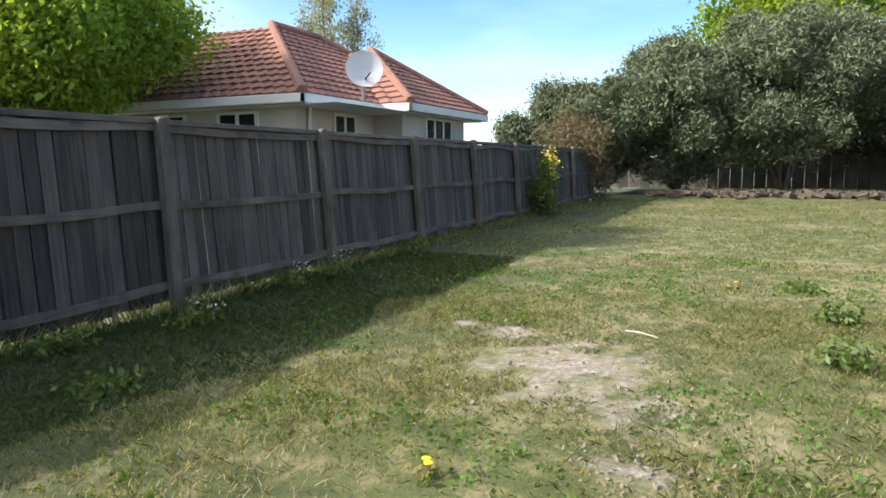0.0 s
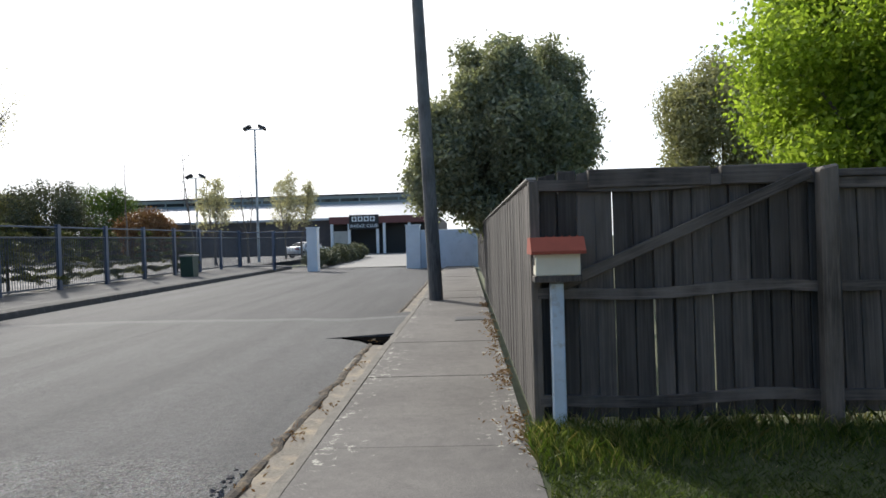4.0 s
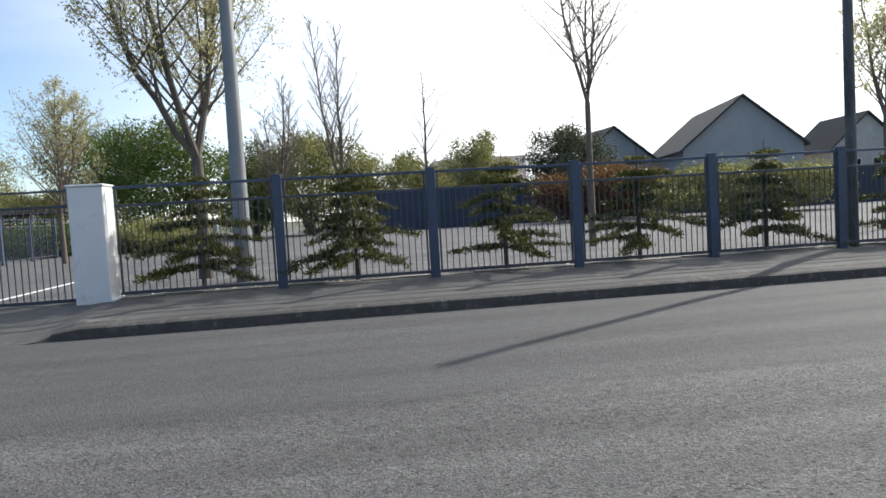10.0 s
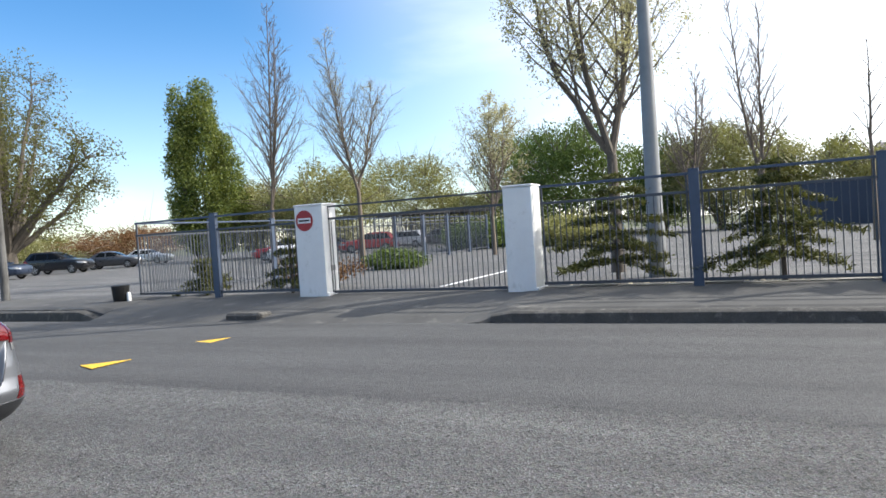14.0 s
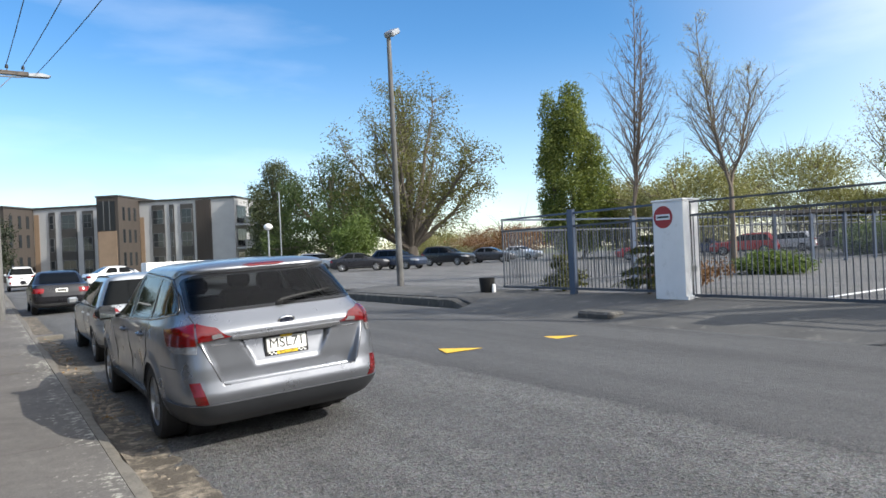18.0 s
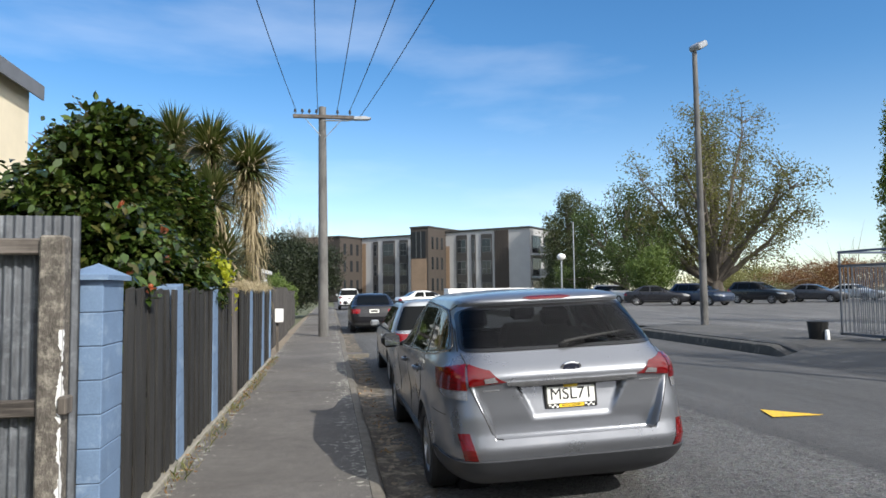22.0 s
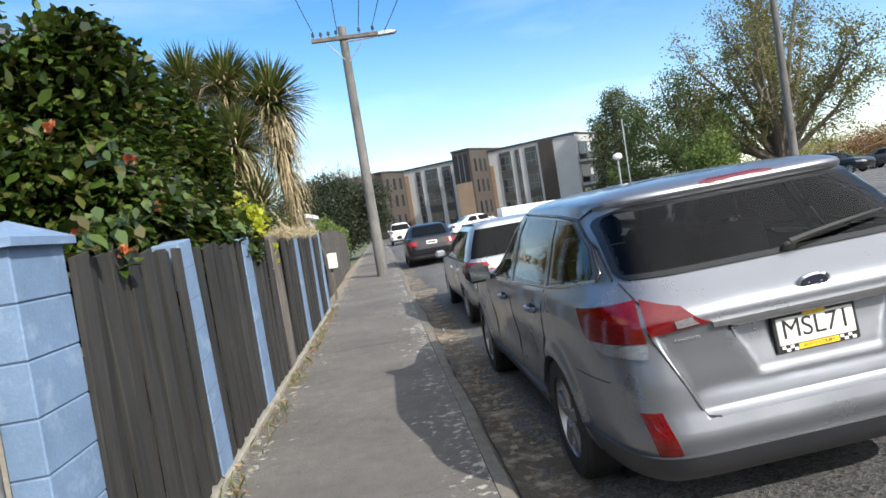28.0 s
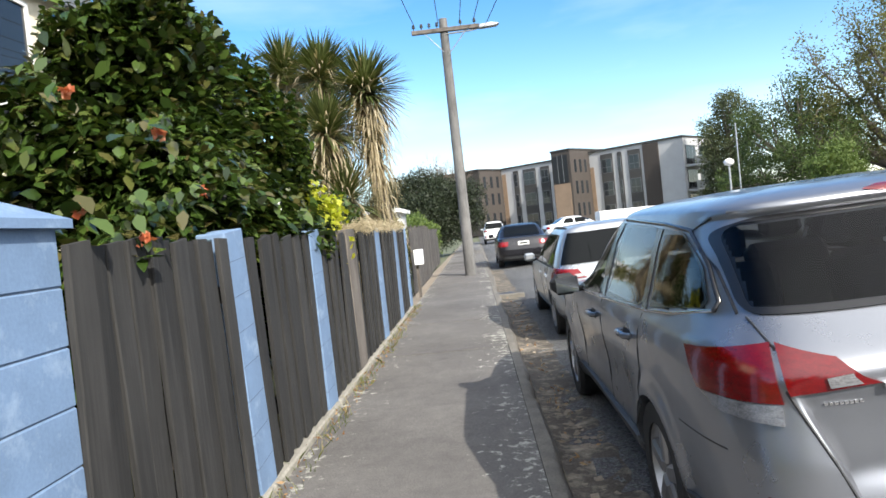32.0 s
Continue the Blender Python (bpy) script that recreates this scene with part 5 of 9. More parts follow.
    part("garnish", sh.patch([(("x", -0.465), 0.908), (("x", 0.465), 0.908), (("x", 0.468), 0.929), (("x", -0.468), 0.929)], 0.02, 0.03, 20, 3), M_CHROME, base, "bright tailgate handle strip", smooth=50)
    # dark band paints the shadow below the handle strip
    part("handle_gap", sh.patch([(("x", -0.36), 0.885), (("x", 0.36), 0.885), (("x", 0.38), 0.904), (("x", -0.38), 0.904)], 0.010, 0.03, 14, 1), M_SEAM_SHADE, base, "dark band for the shade under the strip")
    by = sh.row(1.0)[1]
    part("badge", Geo().lathe([(0.001, 0.006), (0.034, 0.006), (0.041, 0.0), (0.041, -0.006)], 24, (0, 0, 0), 1), M_CHROME, base, "oval chrome badge", pose(0, by - 0.006, 1.0, 22) @ Matrix.Diagonal((1.85, -1, 1, 1)))
    part("badge_field", Geo().lathe([(0.001, 0.008), (0.032, 0.008), (0.033, 0.0)], 24, (0, 0, 0), 1), plain("badge_blue", (0.03, 0.035, 0.06), 0.2), base, "dark badge field", pose(0, by - 0.0065, 1.0, 22) @ Matrix.Diagonal((1.85, -1, 1, 1)))
    for bx, bz, r in ((-0.025, 0.004, 0.011), (0.012, 0.012, 0.006), (0.03, 0.0, 0.006), (0.018, -0.012, 0.006)):
        part("badge_mark", Geo().lathe([(0.001, 0.0105), (r, 0.009)], 8, (0, 0, 0), 1), M_CHROME, base, "bright badge mark", pose(bx, by - 0.006, 1.0 + bz, 22) @ Matrix.Diagonal((1.3, -1, 0.8, 1)))
    for sx, n, z in ((-0.62, 8, 0.872), (0.50, 8, 0.882)):
        for k in range(n):
            part("model_mark", Geo().box(-0.0055, -0.004, -0.0045, 0.0055, 0.004, 0.0045), M_CHROME, base, "small bright letters", Matrix.Translation(sh.at(sh.by_x(sx + k * (0.014 if sx < 0 else 0.019), z), z)))
    part("brake_lamp", sh.pane([(-0.2, 1.474), (-0.12, 1.462), (0.12, 1.462), (0.2, 1.474), (0.12, 1.487), (-0.12, 1.487)], 0, 0.006, 0.0, 0.003, lens, lens, 0.01, 16, 5), None, base, "red high brake lamp")
    part("spoiler_lip", Geo().tube([sh.at(sh.by_x(x, 1.457), 1.457) for x in np.linspace(-0.62, 0.62, 25)], 0.007, 6), skin, base, "rounded lower edge of the roof spoiler", smooth=60)
    py, w, h = 0.808, 0.345, 0.115
    y0 = sh.at(0.0, 0.79).y
    pl = part("number_plate", Geo().box(-w / 2, -0.008, -h / 2, w / 2, 0.0, h / 2, 0.004), M_PLATE, base, "white number plate", pose(0, y0 - 0.016, py, -4))
    letters("MSL71", 0.114, M_INK, pl, pose(0, -0.009, 0.004, 90), "plate_letters")
    part("plate_frame", Geo().box(-w / 2 - 0.016, -0.004, -h / 2 - 0.032, w / 2 + 0.016, 0.012, h / 2 + 0.016, 0.004), M_INK, pl, "black plate frame")
    part("plate_tab", Geo().box(-0.05, -0.006, h / 2 - 0.006, 0.05, -0.0085, h / 2 + 0.012), M_YELLOW, pl, "small yellow tab")
    part("plate_strip", Geo().box(-0.09, -0.0065, -h / 2 - 0.026, 0.09, 0.0, -h / 2 - 0.003), M_YELLOW, pl, "yellow strip with dark letters")
    letters("AUTO COURT", 0.022, M_INK, pl, pose(0, -0.0075, -h / 2 - 0.0145, 90), "strip_letters", 0.0005)
    for sx in (-1, 1):
        for k in range(4):
            part("plate_check", Geo().box(sx * 0.13 + k * 0.018 - 0.034, -0.0065, -h / 2 - (0.027 if k % 2 else 0.015), sx * 0.13 + k * 0.018 - 0.018, 0.0, -h / 2 - (0.015 if k % 2 else 0.003)), M_PLATE, pl, "white check")
    part("exhaust", Geo().tube([(0.52, 0.7, 0.25), (0.52, 0.32, 0.24)], 0.035, 12), M_CHROME, base, "exhaust pipe")
    return base


# ---------- leaves ----------
L_BRIGHT = leafy("bright_spring_leaf", [(0.13, 0.2, 0.02), (0.25, 0.36, 0.035), (0.42, 0.55, 0.07)], 0.5, 0.68)
L_GREY = leafy("grey_green_leaf", [(0.09, 0.11, 0.06), (0.155, 0.185, 0.1), (0.23, 0.26, 0.15)], 0.6, 0.15)
L_DARK = leafy("dark_evergreen_leaf", [(0.05, 0.066, 0.03), (0.09, 0.112, 0.048), (0.15, 0.175, 0.08)], 0.5, 0.25, 0.4)
L_MID = leafy("mid_green_leaf", [(0.075, 0.12, 0.03), (0.13, 0.19, 0.045), (0.2, 0.27, 0.075)], 0.5, 0.35)
L_OLIVE = leafy("olive_leaf", [(0.2, 0.2, 0.08), (0.31, 0.31, 0.125), (0.43, 0.41, 0.2)], 0.55, 0.35)
L_BUFF = leafy("pale_new_leaf", [(0.42, 0.39, 0.27), (0.56, 0.53, 0.4), (0.66, 0.63, 0.5)], 0.6, 0.55)
L_RUST = leafy("rusty_leaf", [(0.16, 0.075, 0.035), (0.24, 0.12, 0.05), (0.3, 0.18, 0.09)], 0.6, 0.3)
L_YELLOW = leafy("yellow_green_leaf", [(0.36, 0.42, 0.02), (0.55, 0.58, 0.04), (0.68, 0.66, 0.08)], 0.5, 0.5)
L_CAM = leafy("camellia_leaf", [(0.014, 0.026, 0.006), (0.028, 0.052, 0.011), (0.055, 0.1, 0.018), (0.095, 0.145, 0.03), (0.1, 0.085, 0.03)], 0.22, 0.2, 0.6)
L_FIR = leafy("fir_needle", [(0.055, 0.068, 0.02), (0.11, 0.122, 0.036), (0.2, 0.195, 0.062)], 0.55, 0.3)
L_GRASS = leafy("grass_blade", [(0.095, 0.13, 0.034), (0.19, 0.23, 0.062), (0.33, 0.33, 0.125), (0.57, 0.47, 0.3)], 0.6, 0.55)
L_HAZE = leafy("dusky_leaf", [(0.075, 0.085, 0.05), (0.12, 0.13, 0.08), (0.18, 0.19, 0.12)], 0.6, 0.25)
L_STRAW = leafy("dead_grass", [(0.31, 0.255, 0.155), (0.47, 0.39, 0.255), (0.62, 0.54, 0.38)], 0.85, 0.25)
L_MAPLE = leafy("maple_spring_leaf", [(0.2, 0.31, 0.04), (0.37, 0.51, 0.08), (0.54, 0.68, 0.15)], 0.5, 0.7)
L_HOLLY = leafy("grey_evergreen_leaf", [(0.22, 0.24, 0.17), (0.34, 0.365, 0.26), (0.48, 0.5, 0.37)], 0.5, 0.45)
L_SILVER = leafy("pale_olive_leaf", [(0.26, 0.265, 0.15), (0.37, 0.37, 0.22), (0.47, 0.46, 0.3)], 0.6, 0.45)

# ---------- footpaths and kerbs ----------
def near_edge(y):
    return 0.3 if y > -1 else (-0.13 - 0.004 * (-8 - y) if y < -8 else -0.13 + 0.43 * (y + 8) / 7)


def inner_edge(y):
    return -1.25 if y > 2.2 else (-1.73 if y < 0.8 else -1.73 + 0.48 * (y - 0.8) / 1.4)


pavement = tagged(new("pavement"), "grey worn concrete footpath in long bays, lichen-stained", "", "", "structure")
y, k = -45.9, 0
while y < 60:
    n = 2.45 + 0.25 * ((k * 7) % 3 - 1) * 0.5
    g = Geo()
    rows = 4
    lo, hi = y + 0.008, y + n - 0.008
    tilt = 0.006 * math.sin(k * 2.3)
    for j in range(rows + 1):
        yy = lo + (hi - lo) * j / rows
        for u in (0, 0.2, 0.5, 0.8, 1):
            g.v.append((inner_edge(yy) * (1 - u) + near_edge(yy) * u, yy, tilt * (j / rows - 0.5) + 0.004 * math.sin(k * 1.7)))
    for j in range(rows):
        for i in range(4):
            a = j * 5 + i
            g.f.append((a, a + 1, a + 6, a + 5))
    top = len(g.v)
    ring = [0, 1, 2, 3, 4] + [5 * j + 4 for j in range(1, rows + 1)] + [5 * rows + 3, 5 * rows + 2, 5 * rows + 1, 5 * rows] + [5 * j for j in range(rows - 1, 0, -1)]
    for i in ring:
        q = g.v[i]
        g.v.append((q[0], q[1], -0.12))
    m = len(ring)
    for i in range(m):
        g.f.append((ring[i], top + i, top + (i + 1) % m, ring[(i + 1) % m]))
    bay = part("paving_bay", g, M_PATH, pavement)
    edge = bay.data.attributes.new("edge", "FLOAT", "POINT")
    for i in range(len(g.v)):
        edge.data[i].value = ((1.0, 0.55, 0.0, 0.65, 1.0)[i % 5] if i < 5 * (rows + 1) else 1.0) - (0.12 if y < 1 else 0.0)
    y += n
    k += 1
solo("path_bed", Geo().add([(-1.74, -46, -0.05), (-0.16, -46, -0.05), (-0.16, -8, -0.05), (0.28, -1, -0.05), (0.28, 60, -0.05), (-1.3, 60, -0.05), (-1.74, 1, -0.05)], [(0, 1, 2, 3, 4, 5, 6)]), M_DIRT, "soil in the joints of the footpath", "", "", "structure")

# near kerb: a low worn lip, and a shallow channel
def south(y):
    return max(0.0, min(1.0, (-6.0 - y) / 2.0))


g, ch, lip = Geo(), Geo(), Geo()
ys = [-44 + 0.2 * k for k in range(520)]
rng = np.random.default_rng(5)
for y in ys:
    e = near_edge(y)
    gone = noise.noise((y * 0.9, 1.7, 0)) * 0.04 + noise.noise((y * 3.1, 4.7, 0)) * 0.025
    for dx, z in ((0.004, -0.10), (0.004, 0.004), (0.09 + gone, 0.0 + gone * 0.2), (0.12 + gone, -0.045), (0.14 + gone, -0.10)):
        g.v.append((e + dx, y, z))
    for dx, z in ((0.10, -0.098), (0.2, -0.115), (0.32, -0.10), (0.42 + gone * 1.5, -0.11), (0.5 + gone * 2, -0.14)):
        ch.v.append((e + dx, y, z + gone * 0.15 + south(y) * {0.10: 0.03, 0.2: 0.025, 0.32: 0.018}.get(dx, 0.02)))
    rough = 0.05 * noise.noise((y * 2.3, 8.1, 0)) + 0.035 * noise.noise((y * 7.1, 3.3, 0))
    up = 0.03 * noise.noise((y * 5.3, 0.4, 2))
    for dx, z in ((0.33, -0.10), (0.345, -0.075), (0.38, -0.063), (0.42, -0.072), (0.45 + rough, -0.11)):
        lip.v.append((e + dx + rough, y, z + up - 0.1 * (1 - south(y))))
for j in range(len(ys) - 1):
    for i in range(4):
        a = j * 5 + i
        g.f.append((a, a + 1, a + 6, a + 5))
        ch.f.append((a, a + 1, a + 6, a + 5))
        if ys[j] < -6:
            lip.f.append((a, a + 1, a + 6, a + 5))
solo("bitumen_lip", lip, plain("crumbled_bitumen", (0.055, 0.045, 0.036), 0.95, 0, 0.5, 6, 60, 1.0, None, (0.2, 0.15, 0.09), 0.5, True, dist=0.02), "crumbled brown edge of the bitumen along the gutter", "", "", "structure")
solo("kerb_near", g, M_KERB, "low worn concrete kerb with chipped edge", "", "", "structure", smooth=50)
solo("gutter_channel", ch, plain("gutter_concrete", (0.2, 0.178, 0.145), 0.92, 0, 0.4, 2.5, 50, 0.8, None, (0.34, 0.28, 0.19), 0.5, True, dist=0.012), "shallow concrete gutter channel with debris", "", "", "structure", smooth=50)
for y, label in ((-15.0, "dark open drain inlet under the kerb"), (14.05, "dark open drain inlet beside the kerb")):
    e = near_edge(y)
    d = thing("drain_inlet", pose(e + 0.3, y, -0.07), label, "drain", "street drains")
    if y < 0:
        hole = [(-0.24, -0.3), (0.66, -0.3), (0.56, -0.2), (0.32, -0.04), (0.18, 0.2), (0.06, 0.42), (-0.2, 0.4)]
        # no pit is cut; a matte black block paints the shade inside
        M_PIT_SHADE = plain("drain_shadow", (0.005, 0.005, 0.005), 1.0, 0, 0.1, 4, 20, 0)
        M_PIT_SHADE.node_tree.nodes["Principled BSDF"].inputs["Specular IOR Level"].default_value = 0.0
        part("opening", Geo().prism([(a, b) for a, b in hole], 2, -0.05, 0.012), M_PIT_SHADE, d, "black block for the shade in the opening")
        part("crossing_slab", Geo().add([(-0.28, -3.6, 0.06), (1.15, -3.6, -0.012), (1.15, -0.3, -0.01), (-0.28, -0.3, 0.066), (-0.28, -3.6, -0.1), (1.3, -3.6, -0.1), (1.3, -0.28, -0.1), (-0.28, -0.28, -0.1)], [(0, 1, 2, 3), (3, 2, 6, 7), (2, 1, 5, 6), (1, 0, 4, 5), (0, 3, 7, 4)]), M_ROAD, d, "bitumen crossing over the drain")
        continue
    wide = 0.25
    part("rim", Geo().box(-0.30, 0.30, -0.06, wide * 0.5, 0.40, 0.0, 0.012), M_KERB, d, "worn concrete edge")
    part("rim", Geo().box(-0.30, -0.46, -0.06, wide + 0.06, -0.30, 0.07, 0.02), M_KERB, d, "worn concrete edge")
    # here too a black block stands for the shade in the drain
    part("opening", Geo().box(-0.28, -0.30, -0.05, wide * 0.55, 0.30, 0.03), M_INK, d, "black block for the shade in the opening")
g = Geo()
ys = [-3.0 + 0.15 * k for k in range(170)]
for y in ys:
    e = near_edge(y) + 0.13
    wob = 0.07 * noise.noise((y * 1.9, 6.1, 0)) + 0.05 * noise.noise((y * 6.3, 2.2, 0))
    for u, z in ((0.0, -0.075), (0.06, -0.088), (0.2, -0.092), (0.36 + wob * 0.5, -0.088), (0.46 + wob, -0.106)):
        g.v.append((e + u, y, z + 0.014 * noise.noise((y * 4.7, u * 9, 1.0))))
for j in range(len(ys) - 1):
    for i in range(4):
        a = j * 5 + i
        g.f.append((a, a + 1, a + 6, a + 5))
solo("gutter_dirt", g, plain("gutter_dirt", (0.1, 0.085, 0.066), 0.96, 0, 0.5, 3.5, 60, 1.0, None, (0.4, 0.34, 0.26), 0.45, True, dist=0.02), "shallow gutter full of grey-brown dirt and grit", "", "", "structure", smooth=40)
solo("path_grate", Geo().box(-1.62, -17.25, -0.01, -1.05, -16.7, 0.012, 0.006), M_PLASTIC, "dark iron cover set in the footpath", "cover")

# far kerb, footpath and car park
FENCE_X = 11.9
far = Geo()
for y0, y1, x in ((-14.6, 0.62, 9.42), (-46, -18.2, 9.55), (11.2, 19.5, 10.1)):
    n = int((y1 - y0) / 0.35)
    b0 = len(far.v)
    for j in range(n + 1):
        y = y0 + (y1 - y0) * j / n
        w = 0.025 * noise.noise((y * 1.3, 4.0, 0))
        low = min(1.0, (y1 - y) / 0.25 + 0.75, (y - y0) / 0.7 + 0.06)
        for dx, z in ((0.0 + w, -0.13), (0.03 + w, 0.085), (0.08, 0.115), (0.28, 0.12), (0.3, -0.1)):
            far.v.append((x + dx, y, -0.13 + (z + 0.13 + 0.015 * noise.noise((y * 2.1, 9.0, 0))) * low))
    for j in range(n):
        for i in range(4):
            a = b0 + j * 5 + i
            far.f.append((a, a + 1, a + 6, a + 5))
    for s in (b0, b0 + n * 5):
        far.f.append((s, s + 1, s + 2, s + 3, s + 4))
solo("kerb_far", far, M_FARKERB, "tall weathered dark concrete kerb", "", "", "structure", smooth=40)
fp = Geo()
cols = ((9.36, -0.085), (9.8, 0.0), (10.6, 0.11), (12.2, 0.24))
ys = [-46 + 0.4 * k for k in range(165)]
for y in ys:
    raised = (-14.6 < y < 0.6) or y < -18.2 or 11.2 < y < 19.5
    x0 = 9.66 if y < 11 else 10.35
    ends = ((-14.6, 0.9), (-60, -18.2), (11.2, 19.5))
    low = max(0.0, min(1.0, max(min((b - y) / 0.4, (y - a) / 0.7) for a, b in ends)))
    fp.v.append((x0 - 0.12 if raised else 9.3, y, -0.15))
    for i, (x, z) in enumerate(cols):
        fp.v.append((max(x, x0) if raised else x, y, z + (0.09 + 0.052 * i - z) * low))
for j in range(len(ys) - 1):
    for i in range(4):
        a = j * 5 + i
        fp.f.append((a, a + 1, a + 6, a + 5))
solo("pavement_far", fp, M_FARPATH, "dark patched bitumen footpath along the steel fence", "", "", "structure")
solo("car_park", Geo().add([(12.15, -76, 0.2), (12.15, 11.9, 0.2), (10.4, 19.5, 0.2), (10.4, 60, 0.2), (90, 90, 0.2), (90, -76, 0.2)], [(0, 5, 4, 3, 2, 1)]), M_LOT, "pale worn asphalt car park", "", "", "structure")
for yy in (6.2,):
    d = thing("kerb_stub", pose(9.85, yy, -0.02), "short dark piece of old kerb at the crossing", "kerb")
    part("stone", Geo().box(-0.24, -0.45, -0.1, 0.24, 0.45, 0.12, 0.05), M_FARKERB, d)
for i, (x, y) in enumerate(((5.3, 4.65), (7.22, 4.6))):
    g = Geo().add([(-0.42, 0.28, 0), (0.36, 0.02, 0), (-0.36, -0.3, 0), (-0.42, 0.28, 0.004), (0.36, 0.02, 0.004), (-0.36, -0.3, 0.004)], [(3, 5, 4), (0, 1, 4, 3), (1, 2, 5, 4), (2, 0, 3, 5)])
    solo("road_marking", g, plain("road_yellow", (0.72, 0.46, 0.03), 0.7, 0, 0.25, 8, 90, 0.3, None, (0.2, 0.18, 0.14), 0.35), "worn yellow painted triangle on the road", "road marking", "road triangles", at=pose(x, y, 0.004 - 0.02 * i, 0, 0, -25 if i == 0 else -20) @ Matrix.Scale(0.8, 4))

# ---------- weathered paling fence along the lawn ----------
FY = -9.55
PAL = []
for k in range(5):
    g = Geo().box(-0.07, -0.011, 0, 0.07, 0.011, 1.0, 0.005)
    rr = random.Random(40 + k)
    for i, v in enumerate(g.v):
        if v[2] > 0.5:
            g.v[i] = (v[0] + rr.uniform(-0.003, 0.003), v[1], v[2] + rr.uniform(-0.006, 0.006) - 0.02 * rr.random() * (v[0] > 0))
    PAL.append(g.mesh("paling"))
    PAL[-1].materials.append(M_FENCE)


# strips added unseen behind the gaps to stop sunlight showing between palings
LIGHT_LATH = Geo().box(-0.03, -0.009, 0, 0.03, 0.009, 1.0, 0.003).mesh("paling")
LIGHT_LATH.materials.append(M_FENCE)


def paling(parent, meshes, m):
    ob = new("paling", meshes)
    ob.parent, ob.matrix_basis = parent, m
    return ob


posts_x = [-4.08, -7.08, -10.05, -13.0, -15.95, -18.9, -21.7, -25.2, -28.2]
ends = [-1.85] + posts_x
for b in range(len(posts_x)):
    xa, xb = ends[b], ends[b + 1]
    bay = thing("fence_bay", pose(xb, FY, 0, (1.0, 3.0, 4.2, 4.4, 4.4, 4.0)[min(b, 5)]), "tall grey weathered timber paling fence bay" + (" with a diagonal brace" if b == 0 else " with wavy rails"), "fence", "lawn fence bays")
    w = xa - xb
    rr = random.Random(60 + b)
    x = 0.01
    while x < w + 0.02:
        step = rr.uniform(0.147, 0.158)
        slit = any(abs(x + 0.076 - s) < 0.076 for s in {0: (0.87, 1.3), 1: (1.95,)}.get(b, ()))
        if rr.random() > 0.04 and not slit:
            paling(bay, LIGHT_LATH, pose(x + 0.076, -0.07, 0.07) @ Matrix.Diagonal((1, 1, 1.82, 1)))
        if slit:
            paling(bay, LIGHT_LATH, pose(x + 0.076, -0.07, 1.02) @ Matrix.Diagonal((1, 1, 0.88, 1)))
        hh = 1.88 + rr.uniform(-0.03, 0.03) if b else 1.965 + rr.uniform(-0.012, 0.01)
        paling(bay, PAL[rr.randrange(5)], pose(x, -0.035 + rr.uniform(-0.009, 0.006), 0.06 + rr.uniform(-0.02, 0.02), 0, 0.55 if slit else rr.uniform(-0.35, 0.35), 0) @ Matrix.Diagonal((0.94 if slit else rr.uniform(0.97, 1.07), 1, hh, 1)))
        x += step
    for z, nm in ((1.88 if b else 1.92, "top_rail"), (1.07, "middle_rail"), (0.22, "bottom_rail")):
        g = Geo()
        n = 8
        for j in range(n + 1):
            t = j / n
            sag = 0.02 * math.sin(t * math.pi * 2 + b) + 0.012 * math.sin(t * 9 + b * 2)
            xx = w * t
            for dy, dz in ((-0.022, -0.045), (0.03, -0.045), (0.03, 0.04), (-0.022, 0.04)):
                g.v.append((xx, dy, z + dz + sag))
        for j in range(n):
            for i in range(4):
                g.f.append((j * 4 + i, j * 4 + (i + 1) % 4, j * 4 + 4 + (i + 1) % 4, j * 4 + 4 + i))
        g.f += [(3, 2, 1, 0), (n * 4, n * 4 + 1, n * 4 + 2, n * 4 + 3)]
        part(nm, g, M_RAILX, bay, "split grey timber rail")
    if b == 0:
        q = Geo().box(-0.045, 0.03, 0, 0.045, 0.055, 2.15, 0.006)
        part("brace", q, M_RAIL, bay, "diagonal grey timber brace", pose(w * 0.93, 0, 1.12, 0, -67, 0))
    if b:
        part("capping", Geo().box(0, -0.07, 1.925, w, 0.05, 1.985, 0.006), M_RAILX, bay, "rough capping board")
    else:
        for x0, x1 in ((0.12, 0.78), (0.86, w - 0.42)):
            part("capping", Geo().box(x0, -0.075, 1.87, x1, -0.048, 2.045, 0.008).box(x0, -0.05, 1.885, x1, 0.045, 2.035, 0.01), M_RAILX, bay, "thick rough top board")
    g = Geo().box(-0.07, 0.0, -0.2, 0.07, 0.13, 2.02, 0.022)
    for i, v in enumerate(g.v):
        g.v[i] = (v[0] + 0.012 * math.sin(v[2] * 2 + b), v[1], v[2] - (0.03 * (v[0] + 0.07) / 0.14 if v[2] > 1 else 0))
    part("post", g, M_RAIL, bay, "square weathered post")

# side fence along the footpath
SX = -1.82
side = thing("side_fence", pose(SX, -9.6, 0), "grey close-boarded timber fence along the footpath", "fence")
rr = random.Random(9)
y = 0.0
while y > -14.2:
    h = 1.95
    paling(side, PAL[rr.randrange(5)], pose(rr.uniform(-0.004, 0.004), y - 0.07, 0.02, 0, 0, 90) @ Matrix.Diagonal((1.01, 1.0, h + rr.uniform(-0.012, 0.012), 1)))
    y -= 0.147
for z in (0.4, 1.75):
    part("rail", Geo().box(-0.07, -14.2, z - 0.045, -0.012, 0, z + 0.045, 0.006), M_RAILY, side)
